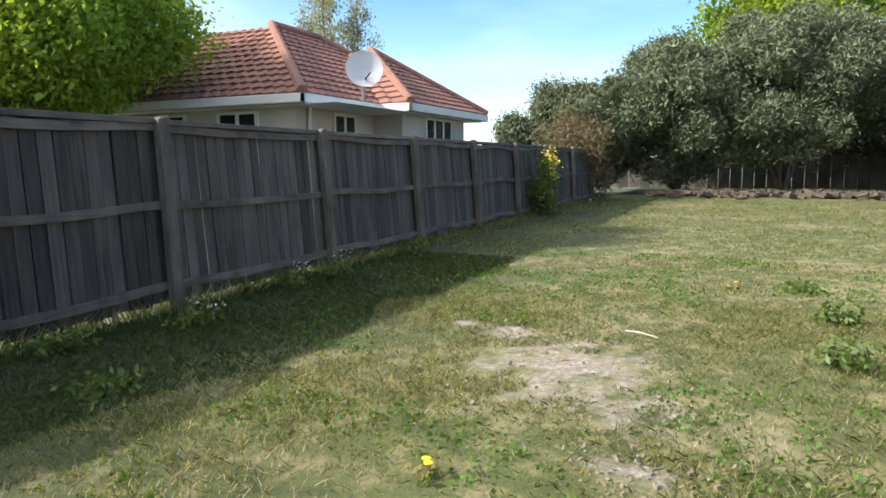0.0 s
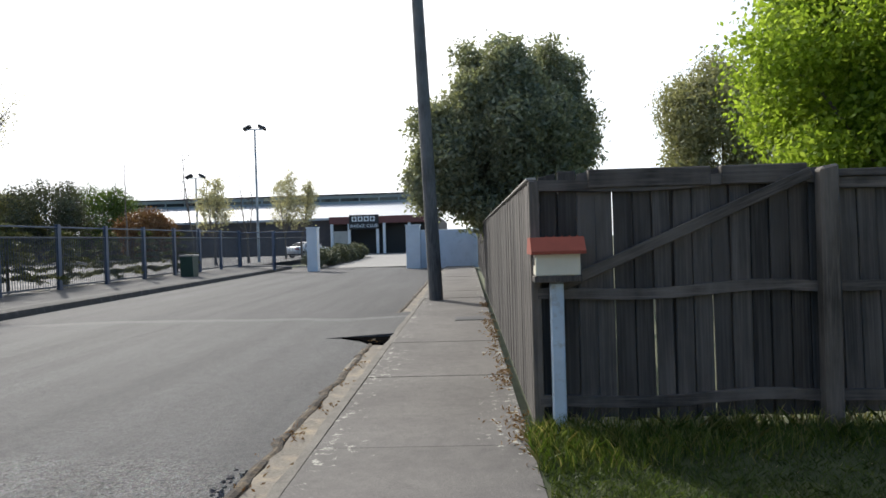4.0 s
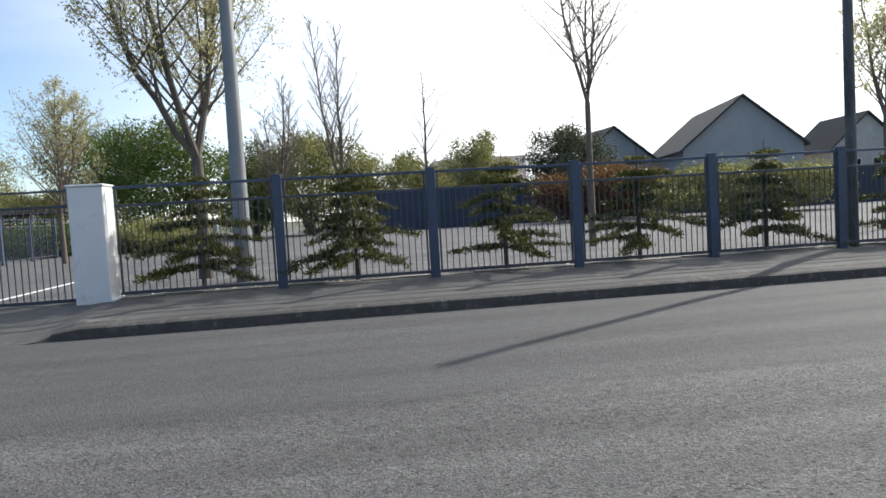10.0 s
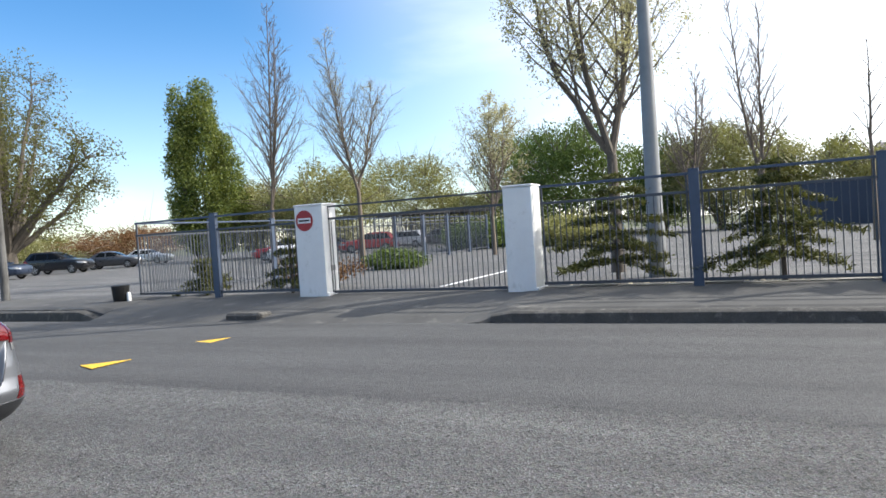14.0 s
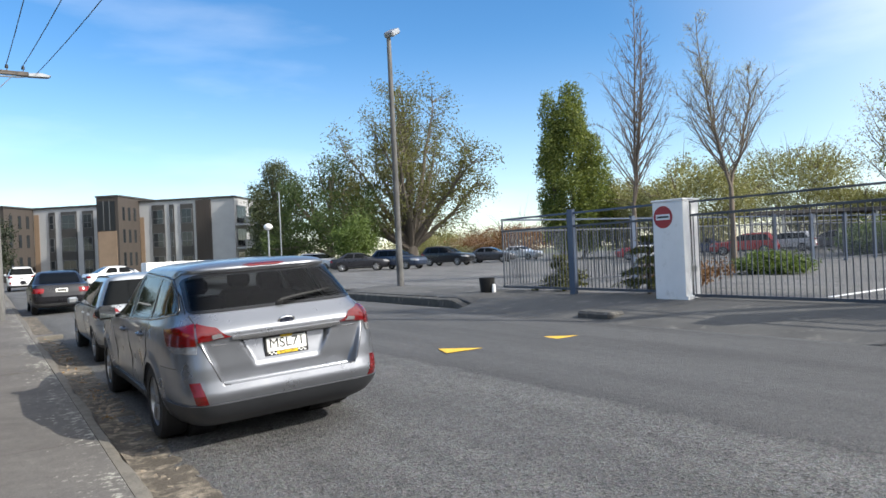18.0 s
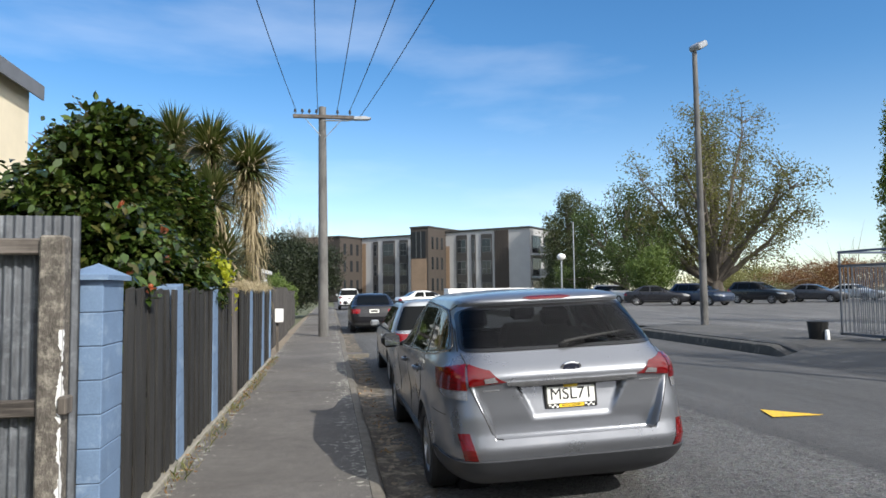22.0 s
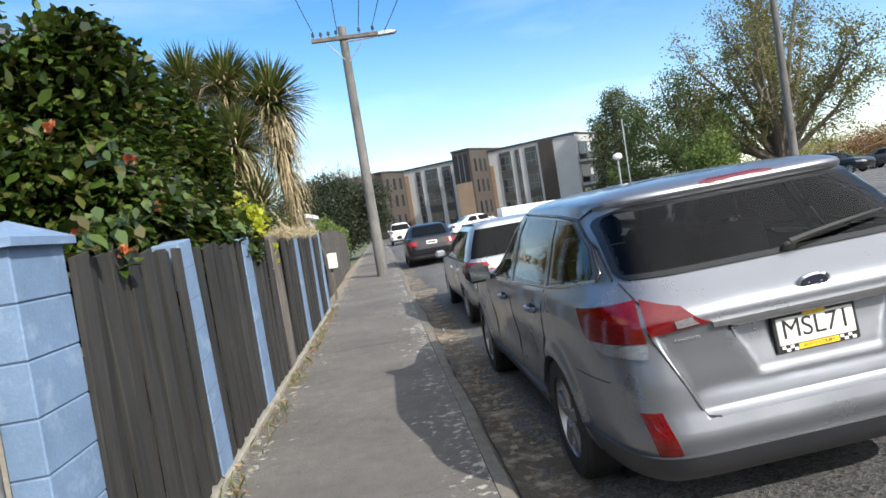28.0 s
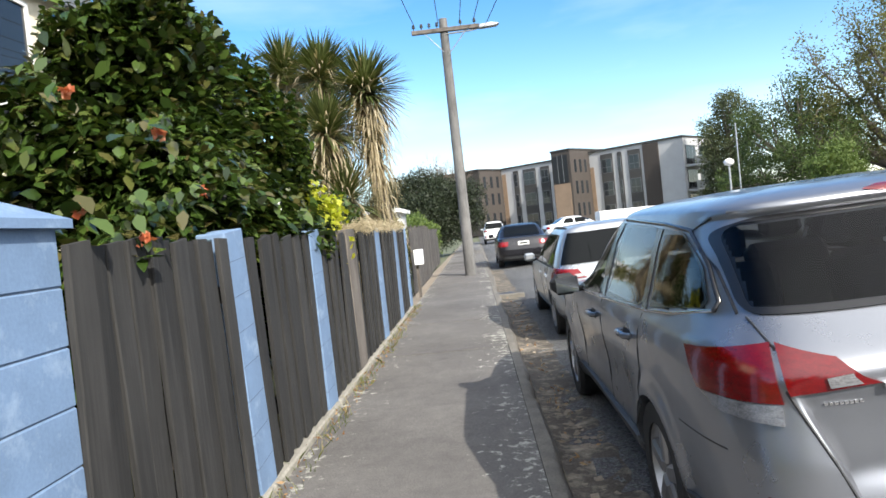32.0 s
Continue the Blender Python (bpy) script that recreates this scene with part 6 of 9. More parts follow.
part("capping", Geo().box(-0.045, -14.2, 1.965, 0.035, 0.02, 1.99, 0.006), plain("pale_timber", (0.42, 0.4, 0.36), 0.85, 0, 0.2, 4, 60, 0.3), side, "pale weathered capping strip")
part("corner_post", Geo().box(-0.06, -0.02, -0.1, 0.02, 0.06, 1.96, 0.008), M_RAIL, side, "dark corner post")
side2 = thing("board_fence", pose(-1.95, -24.0, 0), "dark timber fence further along the footpath", "fence")
y = 0.0
while y > -17:
    paling(side2, PAL[rr.randrange(5)], pose(rr.uniform(-0.01, 0.01), y - 0.07, 0.02, 0, 0, 90) @ Matrix.Diagonal((1.12, 1.0, 1.85 + rr.uniform(-0.03, 0.03), 1)))
    y -= 0.165
part("rail", Geo().box(-0.07, -17, 1.5, -0.012, 0, 1.6, 0.006), M_RAILY, side2)
part("post", Geo().box(-0.05, -0.04, -0.1, 0.09, 0.12, 1.95, 0.008), M_RAIL, side2, "fence post")

# letterbox
mb = thing("letterbox", pose(-1.99, -9.48, 0), "cream letterbox with a red tiled roof on a pale blue post", "letterbox")
part("post", Geo().box(-0.05, -0.05, -0.1, 0.05, 0.05, 1.16, 0.008), plain("pale_blue_paint", (0.5, 0.6, 0.68), 0.7, 0, 0.12, 5, 50, 0.2, None, (0.3, 0.28, 0.25), 0.3), mb, "pale blue painted post")
part("box", Geo().box(-0.17, -0.13, 1.22, 0.17, 0.13, 1.4, 0.008), plain("cream_paint", (0.72, 0.68, 0.55), 0.6, 0, 0.06, 4, 40, 0.1), mb, "cream box")
part("slot", Geo().box(0.17, -0.06, 1.3, 0.1745, 0.06, 1.36), M_INK, mb, "dark slot")
part("floor_board", Geo().box(-0.18, -0.14, 1.17, 0.18, 0.14, 1.22, 0.006), M_RAIL, mb, "timber base")
g = Geo().prism([(-0.19, 1.385), (-0.19, 1.41), (-0.1, 1.515), (0.1, 1.515), (0.19, 1.41), (0.19, 1.385)], 0, -0.205, 0.205)
part("roof", g, plain("red_oxide", (0.36, 0.075, 0.04), 0.7, 0, 0.15, 6, 60, 0.2), mb, "red roof")
for kx in range(7):
    part("roof_rib", Geo().prism([(-0.192, 1.40), (-0.192, 1.418), (-0.1, 1.524), (-0.09, 1.518)], 0, -0.195 + kx * 0.061, -0.18 + kx * 0.061), bpy.data.materials["red_oxide"], mb)

# ---------- power poles ----------
def power_pole(x, y, h, label, arm=True, r=0.14, lean=(0, 0)):
    p = thing("power_pole", pose(x, y, 0), label, "power pole")
    part("pole", Geo().tube([(0, 0, -0.3), (lean[0] * 0.5, lean[1] * 0.5, h * 0.5), (lean[0], lean[1], h)], [r, r * 0.88, r * 0.72], 14), M_POLE, p, smooth=60)
    if arm:
        z = h - 0.35
        part("crossarm", Geo().box(-1.0, -0.17, z - 0.06, 1.0, -0.06, z + 0.06, 0.01), M_RAILX, p, "dark timber crossarm")
        for sx in (-1, 1):
            part("arm_stay", Geo().tube([(sx * 0.62, -0.12, z - 0.05), (0, -0.1, z - 0.75)], 0.014, 6), M_GALV, p, "steel stay")
        for ix in (-0.93, -0.7, -0.47, -0.24, 0.45, 0.86):
            part("insulator", Geo().lathe([(0.012, 0), (0.012, 0.08), (0.045, 0.085), (0.05, 0.12), (0.03, 0.135), (0.045, 0.15), (0.03, 0.19), (0.01, 0.2)], 12), M_PLASTIC, p, "dark insulator", pose(ix, -0.115, z + 0.05), 40)
        part("lamp_arm", Geo().tube([(0.0, -0.1, z - 0.12), (0.75, -0.1, z - 0.1), (1.15, -0.1, z - 0.03)], 0.025, 8), M_GALV, p, "lamp bracket")
        part("lamp_head", Geo().prism([(0.0, 0.0), (0.02, 0.5), (0.07, 0.58), (0.12, 0.35), (0.09, 0.02)], 1, -0.12, 0.12), M_GALV, p, "street lamp head", pose(0.99, -0.1, z - 0.07))
    return p


power_pole(-0.2, 20.1, 7.6, "grey timber power pole with crossarm and street lamp", True, 0.17, (-0.05, 0))
power_pole(-0.52, -21.1, 9.5, "tall dark timber power pole beside the kerb", False, 0.18, (0.33, 0))
wires = thing("power_lines", pose(0, 0, 0), "black power lines sagging between the poles", "power lines")
for xa, xb in ((-1.11, -2.4), (-0.40, 0.05), (0.24, 1.35), (0.65, 3.2), (1.0, 4.9)):
    a, b = Vector((xa, 20.0, 7.48 if xa < 0.9 else 7.3)), Vector((xb, -21.1, 9.3))
    pts = [a.lerp(b, k / 24) - Vector((0, 0, 1.1 * 4 * (k / 24) * (1 - k / 24))) for k in range(25)]
    part("wire", Geo().tube(pts, 0.011, 5), M_WIRE, wires)

# ---------- steel fence across the road ----------
def steel_panel(length, name="steel_fence_panel"):
    p = thing(name, pose(0, 0, 0), "blue-grey painted steel bar fence panel", "fence", "steel fence panels")
    part("post", Geo().box(-0.055, -0.09, -0.05, 0.055, 0.09, 2.12, 0.008), M_STEEL, p, "blue square post")
    part("post_cap", Geo().box(-0.062, -0.097, 2.12, 0.062, 0.097, 2.14, 0.006), M_STEEL, p)
    for z, h in ((2.05, 0.025), (1.72, 0.025), (0.13, 0.03)):
        part("rail", Geo().box(-0.02, 0.09, z - h, 0.02, length - 0.09, z + h, 0.004), M_BAR if z < 2 else M_STEEL, p)
    for y in (0.13, length - 0.13):
        part("stile", Geo().box(-0.018, y - 0.016, 0.1, 0.018, y + 0.016, 2.03, 0.003), M_BAR, p)
    bar = Geo().box(-0.008, -0.008, 0.13, 0.008, 0.008, 1.72).mesh("bar")
    bar.materials.append(M_BAR)
    n = int(length / 0.118)
    for k in range(1, n):
        ob = new("bar", bar)
        ob.parent, ob.matrix_basis = p, pose(0, length * k / n, 0)
    return p


PITCH = 2.89
proto = steel_panel(PITCH)
proto.matrix_basis = pose(FENCE_X, -2.5 - PITCH, 0.22)
for k in range(2, 15):
    copy_thing(proto, pose(FENCE_X, -2.5 - PITCH * k, 0.22))
turned = steel_panel(2.74)
turned.matrix_basis = pose(FENCE_X - 0.1, -2.4 - PITCH * 14, 0.15, 0, 0, 60)
copy_thing(turned, pose(FENCE_X - 2.48, -1.03 - PITCH * 14, 0.1, 0, 0, 60))
end = steel_panel(2.98)
end.matrix_basis = pose(FENCE_X, -2.5, 0.22)
for y in (8.97,):
    copy_thing(proto, pose(FENCE_X, y, 0.22))
copy_thing(end, pose(FENCE_X, 6.2, 0.22))
for k in range(9):
    copy_thing(proto, pose(FENCE_X + PITCH * (k + 1), 11.9, 0.22, 0, 0, 90))
# gate between the pillars
gate = thing("steel_gate", pose(FENCE_X + 0.05, 0.9, 0.14), "grey steel bar vehicle gate, closed", "gate")
for z, h in ((2.12, 0.02), (1.84, 0.025), (0.14, 0.03)):
    part("gate_frame", Geo().box(-0.02, 0.0, z - h, 0.02, 4.65, z + h, 0.004), M_BAR, gate)
for yy in (0.02, 4.6):
    part("gate_frame", Geo().box(-0.025, yy, 0.1, 0.025, yy + 0.05, 2.14, 0.004), M_BAR, gate)
gb = Geo().box(-0.008, -0.008, 0.14, 0.008, 0.008, 1.84).mesh("bar")
gb.materials.append(M_BAR)
for k in range(1, 40):
    ob = new("bar", gb)
    ob.parent, ob.matrix_basis = gate, pose(0, 4.65 * k / 40, 0)
for yy, lab in ((5.5, "white rendered square gate pillar with a round red sign"), (0.5, "white rendered square gate pillar")):
    p = thing("gate_pillar", pose(FENCE_X - 0.2, yy, 0.1), lab, "pillar", "gate pillars")
    part("shaft", Geo().box(0, 0, -0.1, 0.55, 0.78 if yy > 3 else 0.6, 2.2, 0.012), M_WHITE, p)
    part("cap", Geo().box(-0.02, -0.02, 2.2, 0.57, 0.8 if yy > 3 else 0.62, 2.245, 0.012), M_WHITE, p)
    part("foot", Geo().box(-0.01, -0.05, -0.08, 0.6, 0.0, 0.18, 0.01), M_WHITE, p)
M_SIGNRED = plain("sign_red", (0.42, 0.03, 0.035), 0.5, 0, 0.08, 6, 50, 0)
sg = thing("no_entry_sign", pose(FENCE_X - 0.2, 6.0, 1.97), "round red sign with a white bar and dark letters", "sign")
part("disc", Geo().lathe([(0.24, -0.012), (0.24, 0.0)], 36, (0, 0, 0), 0), M_SIGNRED, sg)
part("sign_bar", Geo().box(-0.016, -0.18, -0.06, -0.012, 0.18, 0.06), M_WHITE, sg, "white bar")
part("sign_writing", Geo().box(-0.018, -0.15, -0.02, -0.016, 0.15, 0.02), M_INK, sg, "unreadable dark letters")
solo("pillar_label", Geo().box(FENCE_X + 0.02, 5.494, 0.78, FENCE_X + 0.2, 5.5, 0.9), plain("label_grey", (0.45, 0.44, 0.42), 0.6), "small grey label with faint letters", "label")
b = thing("litter_bin", pose(11.5, 12.05, 0.16) @ Matrix.Scale(0.85, 4), "small black plastic bin beside the fence post", "bin")
part("body", Geo().lathe([(0.2, 0), (0.22, 0.02), (0.27, 0.52), (0.28, 0.55), (0.25, 0.56)], 20), M_BLACK, b, smooth=40)
part("bag", Geo().lathe([(0.06, 0), (0.07, 0.1), (0.06, 0.3), (0.03, 0.34)], 10), M_WHITE, b, "white bag", pose(0.05, -0.3, 0), 40)

# young conifers behind the steel fence
def fir(x, y, z, h, seed, w=1.0):
    rng = np.random.default_rng(seed)
    base = thing("young_fir", pose(x, y, z), "young olive-green fir with drooping tiered branches", "tree", "firs behind the fence")
    part("trunk", Geo().tube([(0, 0, -0.05), (0.02, 0.01, h * 0.5), (0, 0, h)], [0.05, 0.035, 0.008], 7), M_BARK, base)
    g, pts = Geo(), []
    tiers = max(5, int(h / 0.34))
    for t in range(tiers):
        zz = h * (0.2 + 0.78 * t / tiers)
        reach = w * (1.5 * (1 - t / tiers) ** 0.9 + 0.12) * rng.uniform(0.85, 1.1)
        for k in range(6):
            if rng.random() < 0.14:
                continue
            a = 2 * math.pi * (k + rng.uniform(-0.45, 0.45)) / 6 + t
            r = reach * rng.uniform(0.5, 1.12)
            e = Vector((math.cos(a) * r, math.sin(a) * r, rng.uniform(-0.28, 0.0) * r))
            line = [Vector((0, 0, zz)), Vector((0, 0, zz)) + e * 0.5 + Vector((0, 0, 0.05)), Vector((0, 0, zz)) + e]
            g.tube(line, [0.014, 0.01, 0.004], 4, False)
            n = int(12 + 34 * r)
            for s in rng.uniform(0.12, 1.0, n):
                q = line[0].lerp(line[2], s) + Vector((0, 0, 0.05 * (1 - abs(2 * s - 1))))
                pts.append((*q,))
    part("branchwork", g, M_BARK, base)
    soup("needles", leaf_faces(rng, pts, 6, (0.07, 0.07, 0.03), 0.13, 0.24, 0.2), 4, L_FIR, base)
    return base


for i, (y, h, w) in enumerate(((-0.9, 2.5, 1.05), (-3.9, 2.5, 1.15), (-7.0, 2.45, 1.1), (-9.95, 2.45, 0.95), (-12.9, 2.45, 0.95), (-16.2, 2.3, 0.9), (-18.8, 2.2, 0.85), (-21.6, 2.1, 0.8), (-24.4, 2.4, 0.9), (-27.2, 2.2, 0.75), (-30.2, 2.2, 0.75), (-33.3, 2.3, 0.75), (-36.5, 2.3, 0.75), (7.3, 1.6, 0.6), (10.2, 1.1, 0.5))):
    fir(12.75, y, 0.2, h, 100 + i, w)

# ---------- fence of blue block posts and dark boards ----------
BX = -1.3
pil = thing("block_pillar", pose(-1.295, 1.945, 0), "blue painted concrete block pillar with a pyramid cap", "pillar")
for k in range(8):
    part("block", Geo().box(-0.13, -0.195, k * 0.195 + 0.002, 0, 0.195, k * 0.195 + 0.193, 0.005), M_BLOCK, pil)
part("mortar_core", Geo().box(-0.124, -0.189, -0.05, -0.006, 0.189, 1.555), plain("mortar", (0.1, 0.14, 0.2), 0.9, 0, 0.1, 8, 60, 0.2), pil, "dark mortar joints")
part("bare_side", Geo().box(-0.19, -0.18, -0.05, -0.13, 0.18, 1.53, 0.006), plain("bare_concrete", (0.36, 0.34, 0.29), 0.92, 0, 0.25, 5, 60, 0.5), pil, "unpainted concrete side")
g = Geo().add([(-0.21, -0.235, 1.555), (0.035, -0.235, 1.555), (0.035, 0.235, 1.555), (-0.21, 0.235, 1.555), (-0.21, -0.235, 1.585), (0.035, -0.235, 1.585), (0.035, 0.235, 1.585), (-0.21, 0.235, 1.585), (-0.09, 0, 1.66)],
              [(0, 3, 2, 1), (0, 1, 5, 4), (1, 2, 6, 5), (2, 3, 7, 6), (3, 0, 4, 7), (4, 5, 8), (5, 6, 8), (6, 7, 8), (7, 4, 8)])
part("cap", g, M_BLOCK, pil, "blue pyramid cap")
DPAL = []
for k in range(5):
    rr = random.Random(140 + k)
    g = Geo()
    n = 6
    for j in range(n + 1):
        z = j / n
        a, b = -0.071 + rr.uniform(-0.005, 0.005), 0.071 + rr.uniform(-0.005, 0.005)
        top = rr.uniform(-0.008, 0.008) if j == n else 0
        for x, y, dz in ((a, -0.007, top), (a + 0.006, -0.012, top), (b - 0.006, -0.012, -top), (b, -0.007, -top), (b, 0.012, -top), (a, 0.012, top)):
            g.v.append((x, y + 0.003 * math.sin(k + 2.2 * z), z + dz))
    for j in range(n):
        for q in range(6):
            g.f.append((j * 6 + q, j * 6 + (q + 1) % 6, j * 6 + 6 + (q + 1) % 6, j * 6 + 6 + q))
    g.f += [tuple(range(6))[::-1], tuple(n * 6 + q for q in range(6))]
    DPAL.append(g.mesh("board"))
    DPAL[-1].materials.append(M_DARKFENCE)
M_JOINT = plain("joint", (0.12, 0.17, 0.25), 0.9)
M_PLINTH = plain("plinth_concrete", (0.34, 0.32, 0.27), 0.9, 0, 0.3, 5, 60, 0.5, None, (0.16, 0.15, 0.12), 0.4)
rr = random.Random(77)
bays = ((2.145, 3.56, 3.84), (3.84, 5.4, 5.74), (5.78, 6.95, 7.42), (7.42, 8.92, 9.34), (9.34, 10.9, 11.35), (11.35, 12.6, 12.95))
for b, (ya, yp, yb) in enumerate(bays):
    bay = thing("board_fence_bay", pose(BX, ya, 0), "dark stained upright board fence between " + ("blue and bare grey posts" if b in (2, 3) else "blue block posts"), "fence", "board fence bays")
    lean = (5.0, 2.0, 1.0, 0.5, 0, 0)[b]
    hang = Matrix.Translation((0, yp - ya, 1.53)) @ Matrix.Rotation(radians(lean), 4, "X") @ Matrix.Translation((0, ya - yp, -1.53))
    post = part("block_post", Geo().box(-0.14, yp - ya, -0.05, 0.02, yb - ya, 1.53, 0.006), M_BLOCK if b != 2 else M_RAIL, bay, "blue block post, leaning a little" if b != 2 else "bare weathered grey post", hang)
    for k in range(7):
        if b != 2:
            part("block_joint", Geo().box(-0.142, yp - ya - 0.002, k * 0.195 + 0.193, 0.0212, yb - ya + 0.002, k * 0.195 + 0.197), M_JOINT, post)
    y, k_ = 0.0, 0
    before = (0, 5.0, 2.0, 1.0, 0.5, 0)[b]
    while y < yp - ya - 0.02:
        t = y / (yp - ya)
        tilt = -(before * (1 - t) + lean * t)
        w = rr.uniform(0.82, 1.06)
        gap = rr.uniform(0.004, 0.012) if rr.random() < 0.2 else rr.uniform(-0.012, 0.0)
        ob = new("board", DPAL[rr.randrange(5)])
        ob.parent = bay
        ob.matrix_basis = pose(0.006 - 0.02 * (k_ % 2) + rr.uniform(-0.004, 0.004), y + 0.071 * w + 1.46 * math.tan(radians(-tilt)), 0.055 + rr.uniform(0, 0.012), rr.uniform(-0.9, 0.9), tilt + rr.uniform(-0.4, 0.4), 90) @ Matrix.Diagonal((min(w, (yp - ya - y + 0.02) / 0.142), 1, 1.44 + rr.uniform(-0.014, 0.014), 1))
        y += 0.142 * w + gap
        k_ += 1
    for z in (0.4, 1.2):
        part("rail", Geo().box(-0.08, 0, z - 0.045, -0.022, yp - ya, z + 0.045, 0.006), M_DARKFENCE, bay)
    part("plinth", Geo().box(-0.06, 0, -0.05, 0.05, yb - ya, 0.05, 0.012), M_PLINTH, bay, "low concrete plinth")
# straw heaped along the fence top
rngs = np.random.default_rng(17)
straw = [(BX - 0.06 + rngs.normal(0, 0.07), rngs.uniform(7.6, 11.6), 1.53 + abs(rngs.normal(0, 0.03))) for k in range(420)]
tagged(soup("dry_straw", leaf_faces(rngs, straw, 5, (0.05, 0.08, 0.015), 0.22, 0.035, 2.0), 4, L_STRAW), "dry straw lying along the top of the board fence", "straw", "", "stuff")

# corrugated iron fence at the lawn's end
M_IRON = plain("old_corrugated_iron", (0.13, 0.142, 0.16), 0.6, 0.25, 0.4, 3, 40, 0.1, (1, 1, 0.25), (0.26, 0.28, 0.31), 0.35)
iron = thing("corrugated_fence", pose(-1.47, 1.68, 0), "old grey corrugated iron fence in a weathered timber frame", "fence")


def corrugated(length, z0, z1, pitch=0.05, deep=0.0095):
    g = Geo()
    n = int(length / pitch * 8)
    for j in range(n + 1):
        x = length * j / n
        yv = deep * math.sin(2 * math.pi * x / pitch)
        g.v += [(-x, yv, z0), (-x, yv, z1)]
    for j in range(n):
        g.f.append((2 * j, 2 * j + 1, 2 * j + 3, 2 * j + 2))
    return g


part("iron_sheet", corrugated(7.0, 0.05, 1.92), M_IRON, iron, "grey corrugated sheets", pose(0.07, 0, 0), 60)
for z in (1.74, 0.85, 0.12):
    part("rail", Geo().box(-7.0, -0.09, z - 0.045, 0.0, -0.018, z + 0.045, 0.008), M_RAILX, iron, "weathered timber rail")
for k in range(4):
    part("post", Geo().box(-0.1 - 2.2 * k, -0.13, -0.1, 0.03 - 2.2 * k, -0.015, 1.8, 0.012), plain("peeling_post", (0.12, 0.107, 0.092), 0.95, 0, 0.55, 9, 90, 1.0, (1, 1, 0.45), (0.36, 0.33, 0.28), 0.45, dist=0.012) if k == 0 else bpy.data.materials["peeling_post"], iron, "weathered post with flaking white paint")
flake = Geo()
for k in range(420):
    z = 0.02 + k * 0.003
    l = 0.014 + 0.03 * noise.noise((z * 5, 2.0, 0)) + 0.016 * noise.noise((z * 23, 5.0, 0)) + 0.008 * noise.noise((z * 90, 1.0, 0))
    if l > 0.004:
        flake.box(0.0305 - l, -0.1318, z, 0.0318, -0.1295, z + 0.0031)
    l = 0.010 + 0.03 * noise.noise((z * 6, 9.0, 0)) + 0.016 * noise.noise((z * 37, 3.0, 0))
    if l > 0.003:
        flake.box(0.0295, -0.1318, z, 0.0318, -0.128 + l * 1.6, z + 0.0031)
part("flaking_paint", flake, M_WHITE, iron, "flaking white paint on the post edge")
part("latch", Geo().box(0.02, -0.16, 0.82, 0.07, -0.06, 0.92, 0.01), M_RAIL, iron, "timber latch block")
solo("bollard_pipe", Geo().tube([(-1.42, 1.38, -0.1), (-1.42, 1.38, 0.36), (-1.42, 1.38, 0.40)], [0.045, 0.045, 0.02], 14), plain("pale_pipe", (0.42, 0.46, 0.52), 0.6, 0.2, 0.15, 6, 40, 0.1), "short pale grey pipe stub in the grass", "pipe", smooth=50)

# ---------- parked cars ----------
def out(deg, dist, eye=(-1.0, -3.8)):
    """A place on the plan by bearing and distance from the middle of the footpath."""
    return eye[0] - dist * math.sin(radians(deg)), eye[1] + dist * math.cos(radians(deg))


estate_car(pose(1.68, 2.02, -0.062, 0, -2, 0), "silver-grey estate car with tinted windows, parked at the kerb", "cars at the kerb")
car(pose(1.8, 7.95, -0.075, 0, -1.5, 0), "pale silver estate car parked at the kerb", (0.42, 0.44, 0.46), WAGON, "cars at the kerb", 0.7, (0.93, 0.93, 0.885), 1, "silver_car")
car(pose(1.6, 22.3, -0.075), "black saloon car parked beyond the pole", (0.012, 0.012, 0.016), SEDAN, "cars at the kerb", 0.2, (1, 1, 1), 1, "black_car", False)
car(pose(1.55, 53.0, -0.075), "white van-shaped car parked far along the kerb", (0.75, 0.76, 0.76), WAGON, "cars at the kerb", 0.0, (0.95, 0.9, 1.1), 1, "white_car")
lot = [(337.9, 62, 200, "silver car parked in the far row", (0.4, 0.41, 0.43), WAGON), (335.6, 52, 235, "black saloon car in the car park", (0.02, 0.02, 0.025), SEDAN), (331.8, 53, 200, "dark blue estate car in the car park", (0.03, 0.045, 0.08), WAGON),
       (327.6, 58, 205, "black off-road car in the car park", (0.015, 0.016, 0.02), WAGON), (323.9, 62, 215, "dark grey saloon car in the car park", (0.06, 0.06, 0.065), SEDAN), (321.0, 70, 200, "white car in the car park", (0.7, 0.7, 0.7), SEDAN)]
for i, (deg, dist, turn, lab, col, tab) in enumerate(lot):
    x, y = out(deg, dist, (0.0, -2.8))
    car(pose(x, y, 0.2, 0, 0, turn), lab, col, tab, "cars in the car park", 0.3, (1, 1, 1.06 if i == 3 else 1), 0, "parked_car", tab is WAGON)

